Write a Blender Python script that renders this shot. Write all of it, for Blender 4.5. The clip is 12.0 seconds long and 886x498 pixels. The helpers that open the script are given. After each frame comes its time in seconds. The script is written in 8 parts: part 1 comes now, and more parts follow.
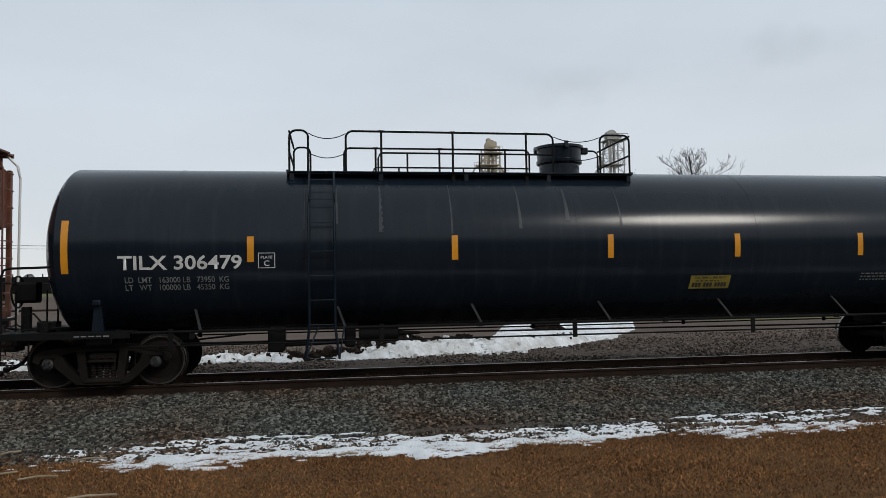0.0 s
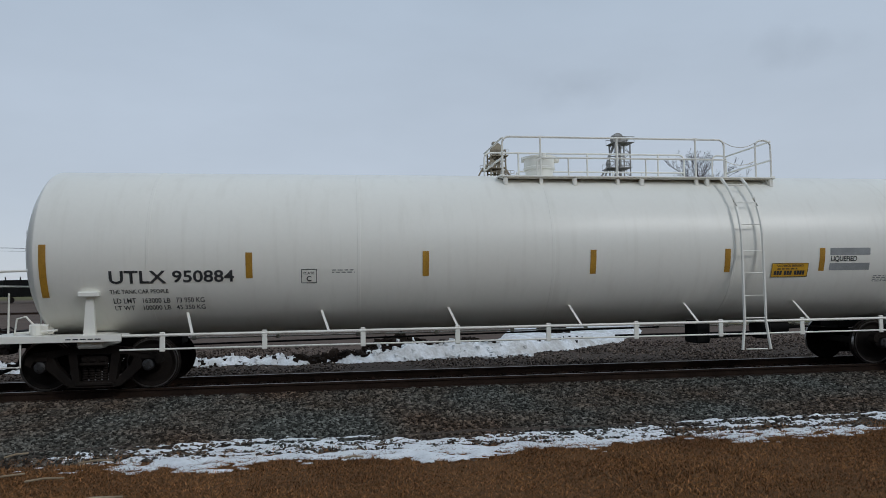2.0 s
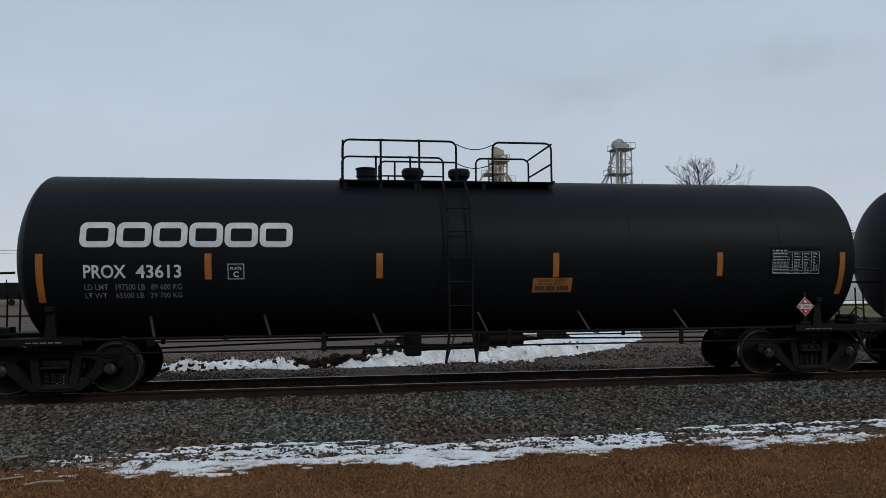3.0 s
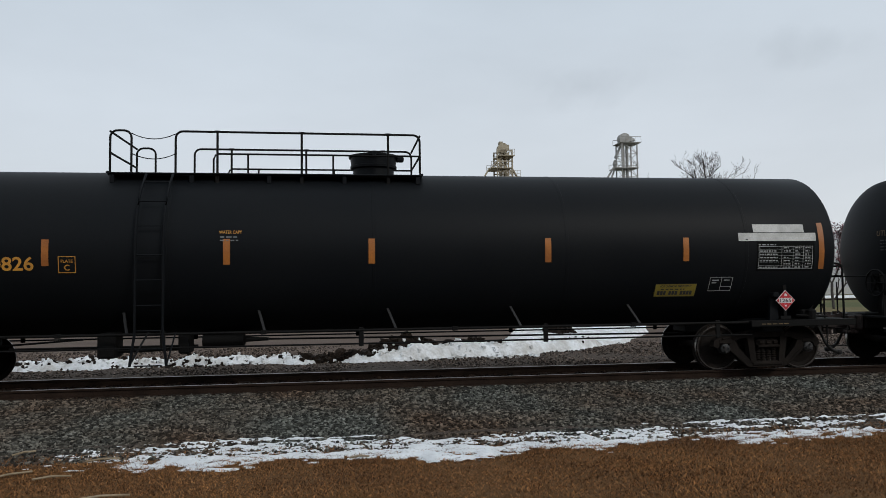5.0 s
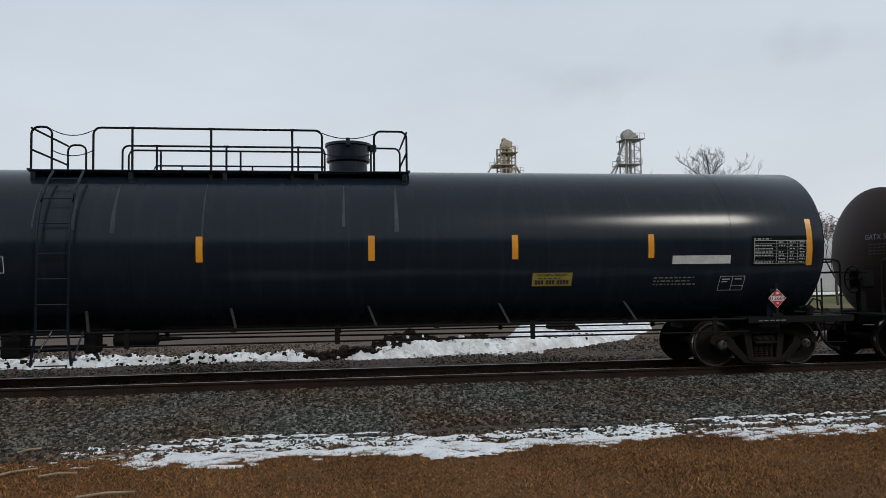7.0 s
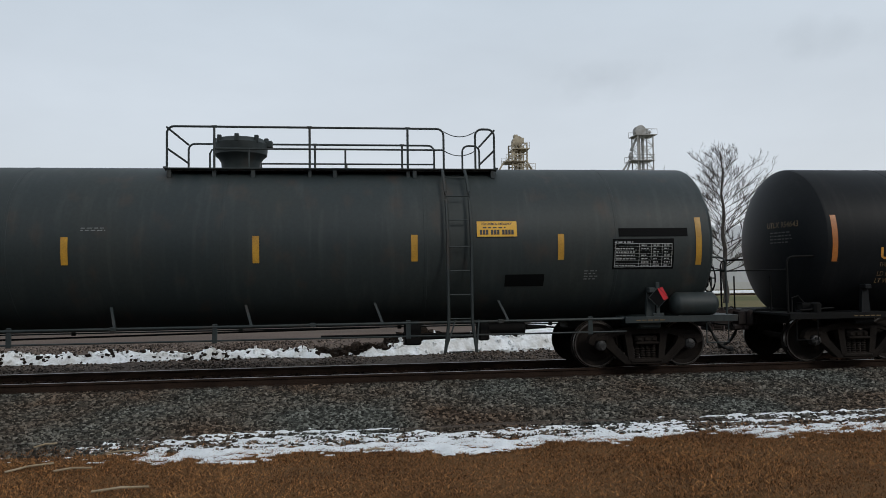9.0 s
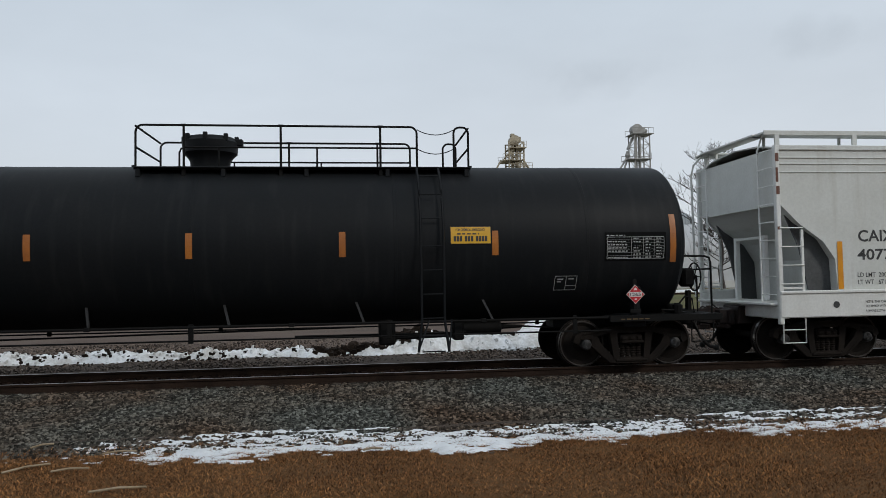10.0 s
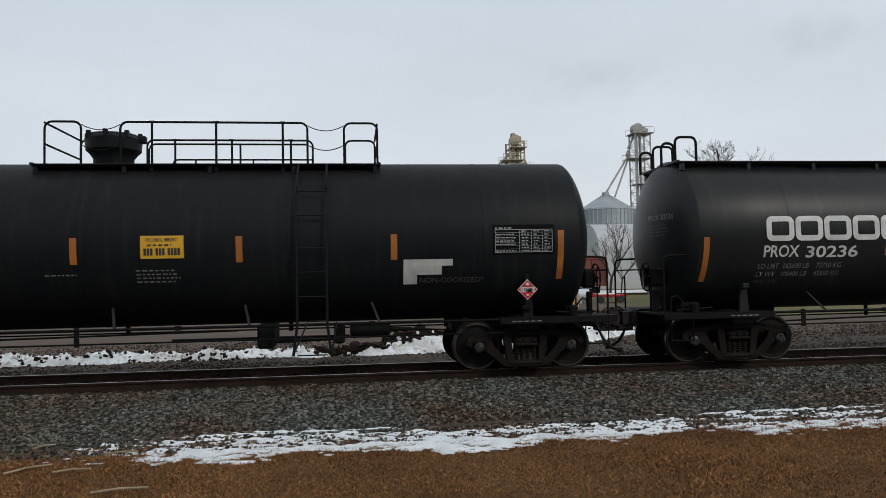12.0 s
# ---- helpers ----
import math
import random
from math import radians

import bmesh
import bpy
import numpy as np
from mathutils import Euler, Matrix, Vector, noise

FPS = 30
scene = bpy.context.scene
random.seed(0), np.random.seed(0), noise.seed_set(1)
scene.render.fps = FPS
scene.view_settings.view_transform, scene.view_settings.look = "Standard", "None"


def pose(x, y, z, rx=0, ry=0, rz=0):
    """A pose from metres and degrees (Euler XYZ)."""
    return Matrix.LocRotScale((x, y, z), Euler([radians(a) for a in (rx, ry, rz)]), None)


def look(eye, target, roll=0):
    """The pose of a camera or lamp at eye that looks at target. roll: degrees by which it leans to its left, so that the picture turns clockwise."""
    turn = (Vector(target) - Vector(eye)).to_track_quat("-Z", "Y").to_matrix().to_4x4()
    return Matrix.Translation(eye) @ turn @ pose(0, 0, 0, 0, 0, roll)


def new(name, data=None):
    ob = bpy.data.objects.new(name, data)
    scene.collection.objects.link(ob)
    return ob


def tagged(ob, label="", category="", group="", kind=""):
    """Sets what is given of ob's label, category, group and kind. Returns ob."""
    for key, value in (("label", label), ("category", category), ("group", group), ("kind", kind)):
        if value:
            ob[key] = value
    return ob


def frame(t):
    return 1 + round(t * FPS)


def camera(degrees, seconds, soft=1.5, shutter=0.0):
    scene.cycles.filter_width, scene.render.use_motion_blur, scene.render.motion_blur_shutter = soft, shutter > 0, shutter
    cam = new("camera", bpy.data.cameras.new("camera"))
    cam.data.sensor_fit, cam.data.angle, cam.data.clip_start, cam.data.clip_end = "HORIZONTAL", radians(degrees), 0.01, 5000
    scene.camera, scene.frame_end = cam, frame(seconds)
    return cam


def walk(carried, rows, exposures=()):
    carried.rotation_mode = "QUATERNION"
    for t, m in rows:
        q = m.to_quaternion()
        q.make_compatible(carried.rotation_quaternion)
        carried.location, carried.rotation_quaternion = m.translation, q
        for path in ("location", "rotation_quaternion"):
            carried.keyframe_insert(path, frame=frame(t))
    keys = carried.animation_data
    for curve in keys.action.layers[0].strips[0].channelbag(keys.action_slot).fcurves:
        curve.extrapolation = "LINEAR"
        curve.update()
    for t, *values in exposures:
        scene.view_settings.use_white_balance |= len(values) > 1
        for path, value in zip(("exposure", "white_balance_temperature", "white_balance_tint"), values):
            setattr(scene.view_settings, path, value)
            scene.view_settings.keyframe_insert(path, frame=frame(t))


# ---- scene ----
# World: x along the track to the right, y away from the viewer, z up; z = 0 is the top of the rails.
TRACK = 14.53          # y of the track's centre line
RUN = (20.9746, -0.006847, 0.000278)   # metres run after t, t*t, t*t*t seconds, towards -x
GRADE = -0.42          # level of the ground beside the ballast

# ---- camera ----
cam = camera(63.19, 12.0, soft=0.75)
EYE = (0.0, 0.0, 1.75)


def aim(yaw, pitch, roll):
    a, b = radians(yaw), radians(pitch)
    return look(EYE, (math.sin(a) * math.cos(b), math.cos(a) * math.cos(b), EYE[2] + math.sin(b)), roll)


walk(cam, [
    (0.0, aim(8.920, 2.734, -0.94)), (0.5, aim(8.845, 2.867, -0.84)), (1.0, aim(8.758, 2.797, -0.91)),
    (1.5, aim(8.573, 2.842, -1.05)), (2.0, aim(8.463, 2.992, -0.87)), (2.5, aim(8.607, 3.469, -0.61)),
    (4.5, aim(7.518, 2.847, -0.59)), (5.0, aim(7.965, 2.990, -0.70)), (5.5, aim(7.669, 3.064, -0.88)),
    (6.0, aim(7.645, 2.965, -0.85)), (6.5, aim(7.615, 2.833, -0.53)), (7.0, aim(7.696, 2.754, -0.82)),
    (9.0, aim(6.771, 2.498, -0.82)), (9.5, aim(7.019, 2.590, -0.93)), (10.0, aim(6.999, 2.425, -0.97)),
    (10.5, aim(7.391, 1.925, -0.84)), (11.0, aim(7.412, 1.854, -0.85)), (11.5, aim(7.567, 2.185, -0.81)),
    (12.0, aim(6.935, 2.410, -1.14))],
    exposures=[(0.0, 0.0, 6500, 10), (1.4, 0.0, 6500, 10), (2.0, -0.36, 6000, 10), (2.6, -0.41, 5950, 10),
               (3.4, -0.1, 6350, 10), (4.3, 0.0, 6500, 10), (10.2, -0.02, 6450, 10), (10.7, -0.14, 6200, 10),
               (11.2, -0.16, 6150, 10), (11.7, -0.05, 6400, 10), (12.0, 0.05, 6550, 10)])

# ---- light ----
SUN = Vector((0.47, -0.69, 0.56)).normalized()


def make_world():
    w = bpy.data.worlds.new("overcast_sky")
    scene.world = w
    w.use_nodes = True
    nt = w.node_tree
    nt.nodes.clear()
    n = nt.nodes.new
    out, back = n("ShaderNodeOutputWorld"), n("ShaderNodeBackground")
    sky = n("ShaderNodeTexSky")
    sky.sky_type, sky.sun_disc = "NISHITA", False
    sky.sun_elevation, sky.sun_rotation = math.asin(SUN.z), math.atan2(SUN.x, SUN.y)
    dim = n("ShaderNodeVectorMath")
    dim.operation = "SCALE"
    dim.inputs["Scale"].default_value = 0.09
    coord, sep = n("ShaderNodeTexCoord"), n("ShaderNodeSeparateXYZ")
    ramp = n("ShaderNodeValToRGB")
    for e in list(ramp.color_ramp.elements)[1:]:
        ramp.color_ramp.elements.remove(e)
    stops = [(0.0, (0.74, 0.765, 0.785)), (0.08, (0.70, 0.74, 0.785)), (0.25, (0.67, 0.73, 0.79)), (0.45, (0.61, 0.695, 0.775)), (1.0, (0.64, 0.71, 0.77))]
    ramp.color_ramp.elements[0].position, ramp.color_ramp.elements[0].color = 0, (*stops[0][1], 1)
    for p, c in stops[1:]:
        ramp.color_ramp.elements.new(p).color = (*c, 1)
    stretch = n("ShaderNodeMapping")
    stretch.inputs["Scale"].default_value = (2.2, 2.2, 6.0)
    cloud = n("ShaderNodeTexNoise")
    cloud.inputs["Scale"].default_value, cloud.inputs["Detail"].default_value = 1.6, 5
    shade = n("ShaderNodeMapRange")
    shade.inputs["From Min"].default_value, shade.inputs["From Max"].default_value = 0.3, 0.7
    shade.inputs["To Min"].default_value, shade.inputs["To Max"].default_value = 0.95, 1.04
    mul, mix = n("ShaderNodeVectorMath"), n("ShaderNodeMix")
    mul.operation = "SCALE"
    mix.data_type = "RGBA"
    mix.inputs["Factor"].default_value = 0.88
    L = nt.links.new
    L(coord.outputs["Generated"], sep.inputs[0])
    L(sep.outputs["Z"], ramp.inputs[0])
    L(coord.outputs["Generated"], stretch.inputs[0])
    L(stretch.outputs[0], cloud.inputs["Vector"])
    L(cloud.outputs[0], shade.inputs["Value"])
    L(ramp.outputs[0], mul.inputs[0])
    L(shade.outputs[0], mul.inputs["Scale"])
    L(sky.outputs[0], dim.inputs[0])
    L(dim.outputs[0], mix.inputs["A"])
    L(mul.outputs[0], mix.inputs["B"])
    L(mix.outputs["Result"], back.inputs[0])
    L(back.outputs[0], out.inputs[0])
    back.inputs[1].default_value = 1.0
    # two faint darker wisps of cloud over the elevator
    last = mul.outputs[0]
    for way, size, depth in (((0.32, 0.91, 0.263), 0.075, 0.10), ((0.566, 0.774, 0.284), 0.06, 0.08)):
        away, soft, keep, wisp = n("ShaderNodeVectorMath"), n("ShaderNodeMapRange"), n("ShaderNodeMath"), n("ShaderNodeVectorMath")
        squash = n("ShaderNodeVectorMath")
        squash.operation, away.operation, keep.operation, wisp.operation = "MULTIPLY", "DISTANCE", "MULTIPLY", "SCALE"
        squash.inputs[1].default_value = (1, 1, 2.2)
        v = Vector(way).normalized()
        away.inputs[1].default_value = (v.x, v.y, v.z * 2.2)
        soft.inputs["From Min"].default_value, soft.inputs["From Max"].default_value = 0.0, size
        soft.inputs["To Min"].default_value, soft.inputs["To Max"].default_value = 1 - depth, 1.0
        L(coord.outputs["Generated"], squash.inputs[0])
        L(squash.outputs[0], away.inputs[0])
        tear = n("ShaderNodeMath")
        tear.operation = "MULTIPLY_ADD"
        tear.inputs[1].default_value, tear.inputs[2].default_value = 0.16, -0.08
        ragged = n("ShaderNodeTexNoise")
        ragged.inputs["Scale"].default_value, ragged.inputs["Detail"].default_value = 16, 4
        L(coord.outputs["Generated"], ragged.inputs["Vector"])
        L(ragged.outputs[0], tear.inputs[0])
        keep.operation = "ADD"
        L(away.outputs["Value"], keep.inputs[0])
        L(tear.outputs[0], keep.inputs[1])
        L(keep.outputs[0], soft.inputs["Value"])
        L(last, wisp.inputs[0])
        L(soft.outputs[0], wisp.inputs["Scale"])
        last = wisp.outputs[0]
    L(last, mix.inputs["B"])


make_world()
sun = new("sun", bpy.data.lights.new("sun", "SUN"))
sun.data.energy, sun.data.angle, sun.data.color = 1.0, radians(11), (1.0, 0.95, 0.87)
sun.matrix_world = look(SUN * 50, (0, 0, 0))


# ---- materials ----
def surf(name, col, col2=None, rough=0.6, scale=1.5, fine=30.0, bump=0.1, metal=0.0, vary=0.25, streak=0.0,
         streak_col=(0.3, 0.29, 0.27), rust=0.0, coat=0.0, rough_vary=0.12, pieces=False, dist=0.02, spec=0.5):
    """A procedural surface: two tones in large patches, fine grain, relief, and, where asked, streaks run down and rust."""
    m = bpy.data.materials.new(name)
    m.use_nodes = True
    nt = m.node_tree
    n, L = nt.nodes.new, nt.links.new
    b = nt.nodes["Principled BSDF"]
    co = n("ShaderNodeTexCoord")
    big, small = n("ShaderNodeTexNoise"), n("ShaderNodeTexNoise")
    for t, s, d in ((big, scale, 5), (small, fine, 4)):
        t.inputs["Scale"].default_value, t.inputs["Detail"].default_value = s, d
        L(co.outputs["Object"], t.inputs["Vector"])
    two = n("ShaderNodeMix")
    two.data_type = "RGBA"
    two.inputs["A"].default_value, two.inputs["B"].default_value = (*col, 1), (*(col2 or tuple(c * 0.6 for c in col)), 1)
    r = n("ShaderNodeMapRange")
    r.inputs["From Min"].default_value, r.inputs["From Max"].default_value = 0.36, 0.66
    L(big.outputs[0], r.inputs["Value"])
    L(r.outputs[0], two.inputs["Factor"])
    v = n("ShaderNodeMapRange")
    v.inputs["From Min"].default_value, v.inputs["From Max"].default_value = 0.25, 0.75
    v.inputs["To Min"].default_value, v.inputs["To Max"].default_value = 1 - vary, 1 + vary
    L(small.outputs[0], v.inputs["Value"])
    sc = n("ShaderNodeVectorMath")
    sc.operation = "SCALE"
    L(two.outputs["Result"], sc.inputs[0])
    L(v.outputs[0], sc.inputs["Scale"])
    colour = sc.outputs[0]
    if pieces:
        info, pr = n("ShaderNodeNewGeometry"), n("ShaderNodeMapRange")
        pr.inputs["To Min"].default_value, pr.inputs["To Max"].default_value = 0.25, 2.5
        sq = n("ShaderNodeMath")
        sq.operation = "POWER"
        sq.inputs[1].default_value = 2.2
        L(info.outputs["Random Per Island"], sq.inputs[0])
        L(sq.outputs[0], pr.inputs["Value"])
        ps = n("ShaderNodeVectorMath")
        ps.operation = "SCALE"
        L(colour, ps.inputs[0])
        L(pr.outputs[0], ps.inputs["Scale"])
        colour = ps.outputs[0]
    for amount, tone, mapping, lo in ((streak, streak_col, (3.2, 1.0, 0.22), 0.52), (rust, (0.16, 0.065, 0.025), (1.3, 1.3, 0.8), 0.56)):
        if amount:
            mp, nz, rg, mx = n("ShaderNodeMapping"), n("ShaderNodeTexNoise"), n("ShaderNodeMapRange"), n("ShaderNodeMix")
            mp.inputs["Scale"].default_value = mapping
            nz.inputs["Scale"].default_value, nz.inputs["Detail"].default_value = 2.0, 6
            rg.inputs["From Min"].default_value, rg.inputs["From Max"].default_value, rg.inputs["To Max"].default_value = lo, lo + 0.2, amount
            mx.data_type = "RGBA"
            mx.inputs["B"].default_value = (*tone, 1)
            L(co.outputs["Object"], mp.inputs[0])
            L(mp.outputs[0], nz.inputs["Vector"])
            L(nz.outputs[0], rg.inputs["Value"])
            L(rg.outputs[0], mx.inputs["Factor"])
            L(colour, mx.inputs["A"])
            colour = mx.outputs["Result"]
    L(colour, b.inputs["Base Color"])
    rr = n("ShaderNodeMapRange")
    rr.inputs["To Min"].default_value, rr.inputs["To Max"].default_value = max(rough - rough_vary, 0.05), min(rough + rough_vary, 1)
    L(big.outputs[0], rr.inputs["Value"])
    L(rr.outputs[0], b.inputs["Roughness"])
    b.inputs["Metallic"].default_value = metal
    b.inputs["Coat Weight"].default_value = coat
    b.inputs["Specular IOR Level"].default_value = spec
    if bump:
        bp = n("ShaderNodeBump")
        bp.inputs["Strength"].default_value, bp.inputs["Distance"].default_value = bump, dist
        L(small.outputs[0], bp.inputs["Height"])
        L(bp.outputs[0], b.inputs["Normal"])
    return m


gloss_black = surf("gloss_black_paint", (0.0074, 0.0124, 0.0195), (0.0092, 0.0148, 0.0222), 0.19, 0.7, 14, 0.012, vary=0.12, streak=0.02, rough_vary=0.05, dist=0.004, spec=0.27)
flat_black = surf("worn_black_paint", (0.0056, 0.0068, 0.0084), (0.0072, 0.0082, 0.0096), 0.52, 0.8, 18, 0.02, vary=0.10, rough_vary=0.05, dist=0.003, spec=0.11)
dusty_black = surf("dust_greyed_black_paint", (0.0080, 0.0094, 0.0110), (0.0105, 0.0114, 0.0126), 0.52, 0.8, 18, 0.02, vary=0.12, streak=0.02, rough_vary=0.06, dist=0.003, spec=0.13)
sheen_black = surf("dull_sheen_black_paint", (0.0120, 0.0135, 0.0138), (0.0155, 0.0165, 0.0165), 0.42, 0.7, 16, 0.02, vary=0.12, streak=0.03, rough_vary=0.06, dist=0.003, spec=0.26)
patch_black = surf("fresh_black_paint", (0.0042, 0.0046, 0.005), (0.0054, 0.0058, 0.006), 0.6, 1.0, 20, 0.02, vary=0.12, dist=0.003, spec=0.06)
grey_paint = surf("faded_green_grey_paint", (0.019, 0.027, 0.029), (0.025, 0.031, 0.030), 0.55, 0.6, 16, 0.03, vary=0.12, streak=0.04, rust=0.14, dist=0.004, spec=0.35)
brown_paint = surf("weathered_brown_paint", (0.020, 0.010, 0.008), (0.030, 0.0135, 0.010), 0.62, 0.8, 18, 0.04, vary=0.18, streak=0.03, dist=0.004, spec=0.3)
white_paint = surf("cream_white_paint", (0.86, 0.845, 0.775), (0.83, 0.81, 0.735), 0.40, 0.35, 12, 0.0, vary=0.012, streak=0.10, streak_col=(0.46, 0.42, 0.33), dist=0.004)
hopper_paint = surf("weathered_light_grey_paint", (0.62, 0.635, 0.61), (0.56, 0.57, 0.54), 0.55, 0.9, 22, 0.05, vary=0.06, streak=0.30, streak_col=(0.40, 0.38, 0.33), dist=0.005)
hopper_white = surf("white_side_sill_paint", (0.74, 0.75, 0.73), (0.66, 0.66, 0.63), 0.5, 0.9, 22, 0.05, vary=0.07, streak=0.15, dist=0.005)
rust_brown = surf("rusty_brown_paint", (0.16, 0.055, 0.03), (0.10, 0.04, 0.025), 0.65, 1.2, 25, 0.1, vary=0.2, streak=0.2)
iron = surf("grimy_cast_steel", (0.0100, 0.0078, 0.0066), (0.0175, 0.0135, 0.0112), 0.75, 3.0, 45, 0.25, vary=0.35, rough_vary=0.1, spec=0.12)
dark_iron = surf("black_frame_steel", (0.0040, 0.0042, 0.0043), (0.0065, 0.0060, 0.0056), 0.7, 3.0, 40, 0.15, vary=0.3, spec=0.15)
coupler_rust = surf("rusty_coupler_steel", (0.022, 0.010, 0.0075), (0.009, 0.006, 0.005), 0.72, 4.0, 50, 0.3, vary=0.35)
bright_steel = surf("polished_wheel_rim", (0.32, 0.31, 0.30), (0.18, 0.17, 0.16), 0.3, 6.0, 60, 0.08, metal=1.0)
rim_steel = surf("worn_wheel_edge", (0.11, 0.10, 0.095), (0.06, 0.055, 0.05), 0.42, 6.0, 60, 0.08, metal=0.7)
bearing_steel = surf("grey_bearing_steel", (0.034, 0.034, 0.036), (0.018, 0.017, 0.016), 0.5, 6.0, 60, 0.15, vary=0.3)
rubber = surf("black_rubber", (0.012, 0.012, 0.012), (0.018, 0.017, 0.016), 0.75, 5, 60, 0.1)
amber = surf("amber_reflector_tape", (0.72, 0.30, 0.018), (0.60, 0.24, 0.015), 0.35, 3.0, 60, 0.02, vary=0.1)
dull_amber = surf("dirty_amber_reflector_tape", (0.46, 0.25, 0.028), (0.34, 0.18, 0.02), 0.45, 3.0, 50, 0.02, vary=0.2)
rust_amber = surf("faded_orange_reflector_tape", (0.42, 0.145, 0.024), (0.30, 0.10, 0.02), 0.45, 3.0, 50, 0.02, vary=0.2)
letter_white = surf("white_lettering", (0.66, 0.66, 0.64), (0.52, 0.52, 0.50), 0.55, 4, 40, 0.0, vary=0.12)
letter_grey = surf("faded_grey_lettering", (0.20, 0.205, 0.205), (0.13, 0.135, 0.135), 0.6, 4, 40, 0.0, vary=0.2)
table_white = surf("thin_table_print", (0.46, 0.47, 0.47), (0.34, 0.35, 0.35), 0.6, 4, 40, 0.0, vary=0.15)
letter_dim = surf("dim_lettering", (0.07, 0.07, 0.068), (0.04, 0.04, 0.04), 0.6, 4, 40, 0.0, vary=0.2)
run_glow = surf("pale_glow_run", (0.023, 0.029, 0.036), (0.009, 0.013, 0.018), 0.5, 5, 25, 0.0, vary=0.4)
strut_dust = surf("dusty_grey_steel", (0.017, 0.017, 0.018), (0.010, 0.010, 0.010), 0.7, 4, 40, 0.1, vary=0.3)
# darker than the hopper sides: the recess's shadow is put into this grey
hopper_shade = surf("shaded_grey_steel", (0.085, 0.090, 0.094), (0.055, 0.058, 0.060), 0.6, 1.5, 25, 0.08, vary=0.2)
maroon_pen = surf("dark_maroon_spray_line", (0.13, 0.045, 0.055), (0.10, 0.05, 0.06), 0.6, 3, 40, 0.0, vary=0.15)
letter_gold = surf("orange_yellow_lettering", (0.62, 0.30, 0.045), (0.48, 0.22, 0.035), 0.55, 4, 40, 0.0, vary=0.15)
letter_tan = surf("faded_tan_lettering", (0.14, 0.09, 0.036), (0.08, 0.055, 0.026), 0.6, 4, 40, 0.0, vary=0.2)
letter_black = surf("black_lettering", (0.025, 0.026, 0.028), (0.05, 0.05, 0.05), 0.6, 4, 40, 0.0, vary=0.2)
sign_yellow = surf("yellow_sign_face", (0.74, 0.42, 0.03), (0.66, 0.36, 0.025), 0.4, 3, 40, 0.0, vary=0.06)
sign_olive = surf("dirty_yellow_sign_face", (0.33, 0.26, 0.04), (0.26, 0.20, 0.03), 0.5, 3, 40, 0.0, vary=0.15)
sign_red = surf("red_placard_ink", (0.55, 0.025, 0.035), (0.46, 0.02, 0.03), 0.4, 3, 40, 0.0, vary=0.06)
sign_white = surf("white_placard_face", (0.74, 0.73, 0.71), (0.66, 0.65, 0.63), 0.4, 3, 40, 0.0, vary=0.05)
patch_white = surf("white_painted_patch", (0.58, 0.58, 0.56), (0.44, 0.44, 0.42), 0.6, 5, 50, 0.03, vary=0.15)
patch_grey = surf("grey_painted_patch", (0.32, 0.33, 0.33), (0.26, 0.27, 0.27), 0.6, 5, 50, 0.0, vary=0.1)


def spray_paint(name, col, strength, ring=False, even=False):
    """Thin sprayed paint that fades out towards the rim of its patch."""
    m = surf(name, col, tuple(c * 0.85 for c in col), 0.6, 2, 30, 0.0, vary=0.1)
    nt = m.node_tree
    n, L = nt.nodes.new, nt.links.new
    co, sep, com, sub, ln, nz = n("ShaderNodeTexCoord"), n("ShaderNodeSeparateXYZ"), n("ShaderNodeCombineXYZ"), n("ShaderNodeVectorMath"), n("ShaderNodeVectorMath"), n("ShaderNodeTexNoise")
    L(co.outputs["Generated"], sep.inputs[0])
    L(sep.outputs["X"], com.inputs["X"])
    L(sep.outputs["Z"], com.inputs["Y"])
    sub.operation, ln.operation = "SUBTRACT", "LENGTH"
    sub.inputs[1].default_value = (0.5, 0.5, 0)
    L(com.outputs[0], sub.inputs[0])
    L(sub.outputs[0], ln.inputs[0])
    nz.inputs["Scale"].default_value, nz.inputs["Detail"].default_value = 4.0, 4
    L(co.outputs["Object"], nz.inputs["Vector"])
    wob, fade, thin, al = n("ShaderNodeMath"), n("ShaderNodeMapRange"), n("ShaderNodeMapRange"), n("ShaderNodeMath")
    wob.operation, al.operation = "MULTIPLY_ADD", "MULTIPLY"
    L(nz.outputs[0], wob.inputs[0])
    wob.inputs[1].default_value = 0.22
    L(ln.outputs["Value"], wob.inputs[2])
    source = wob.outputs[0]
    if ring:
        off, ab = n("ShaderNodeMath"), n("ShaderNodeMath")
        off.operation, ab.operation = "SUBTRACT", "ABSOLUTE"
        off.inputs[1].default_value = 0.44
        L(source, off.inputs[0])
        L(off.outputs[0], ab.inputs[0])
        source = ab.outputs[0]
    fade.inputs["From Min"].default_value, fade.inputs["From Max"].default_value = (0.13, 0.03) if ring else (0.60, 0.48)
    L(source, fade.inputs["Value"])
    thin.inputs["From Min"].default_value, thin.inputs["From Max"].default_value = 0.35, 0.65
    thin.inputs["To Min"].default_value, thin.inputs["To Max"].default_value = strength * 0.6, strength
    L(nz.outputs[0], thin.inputs["Value"])
    L(fade.outputs[0], al.inputs[0])
    L(thin.outputs[0], al.inputs[1])
    L((thin if even else al).outputs[0], nt.nodes["Principled BSDF"].inputs["Alpha"])
    return m


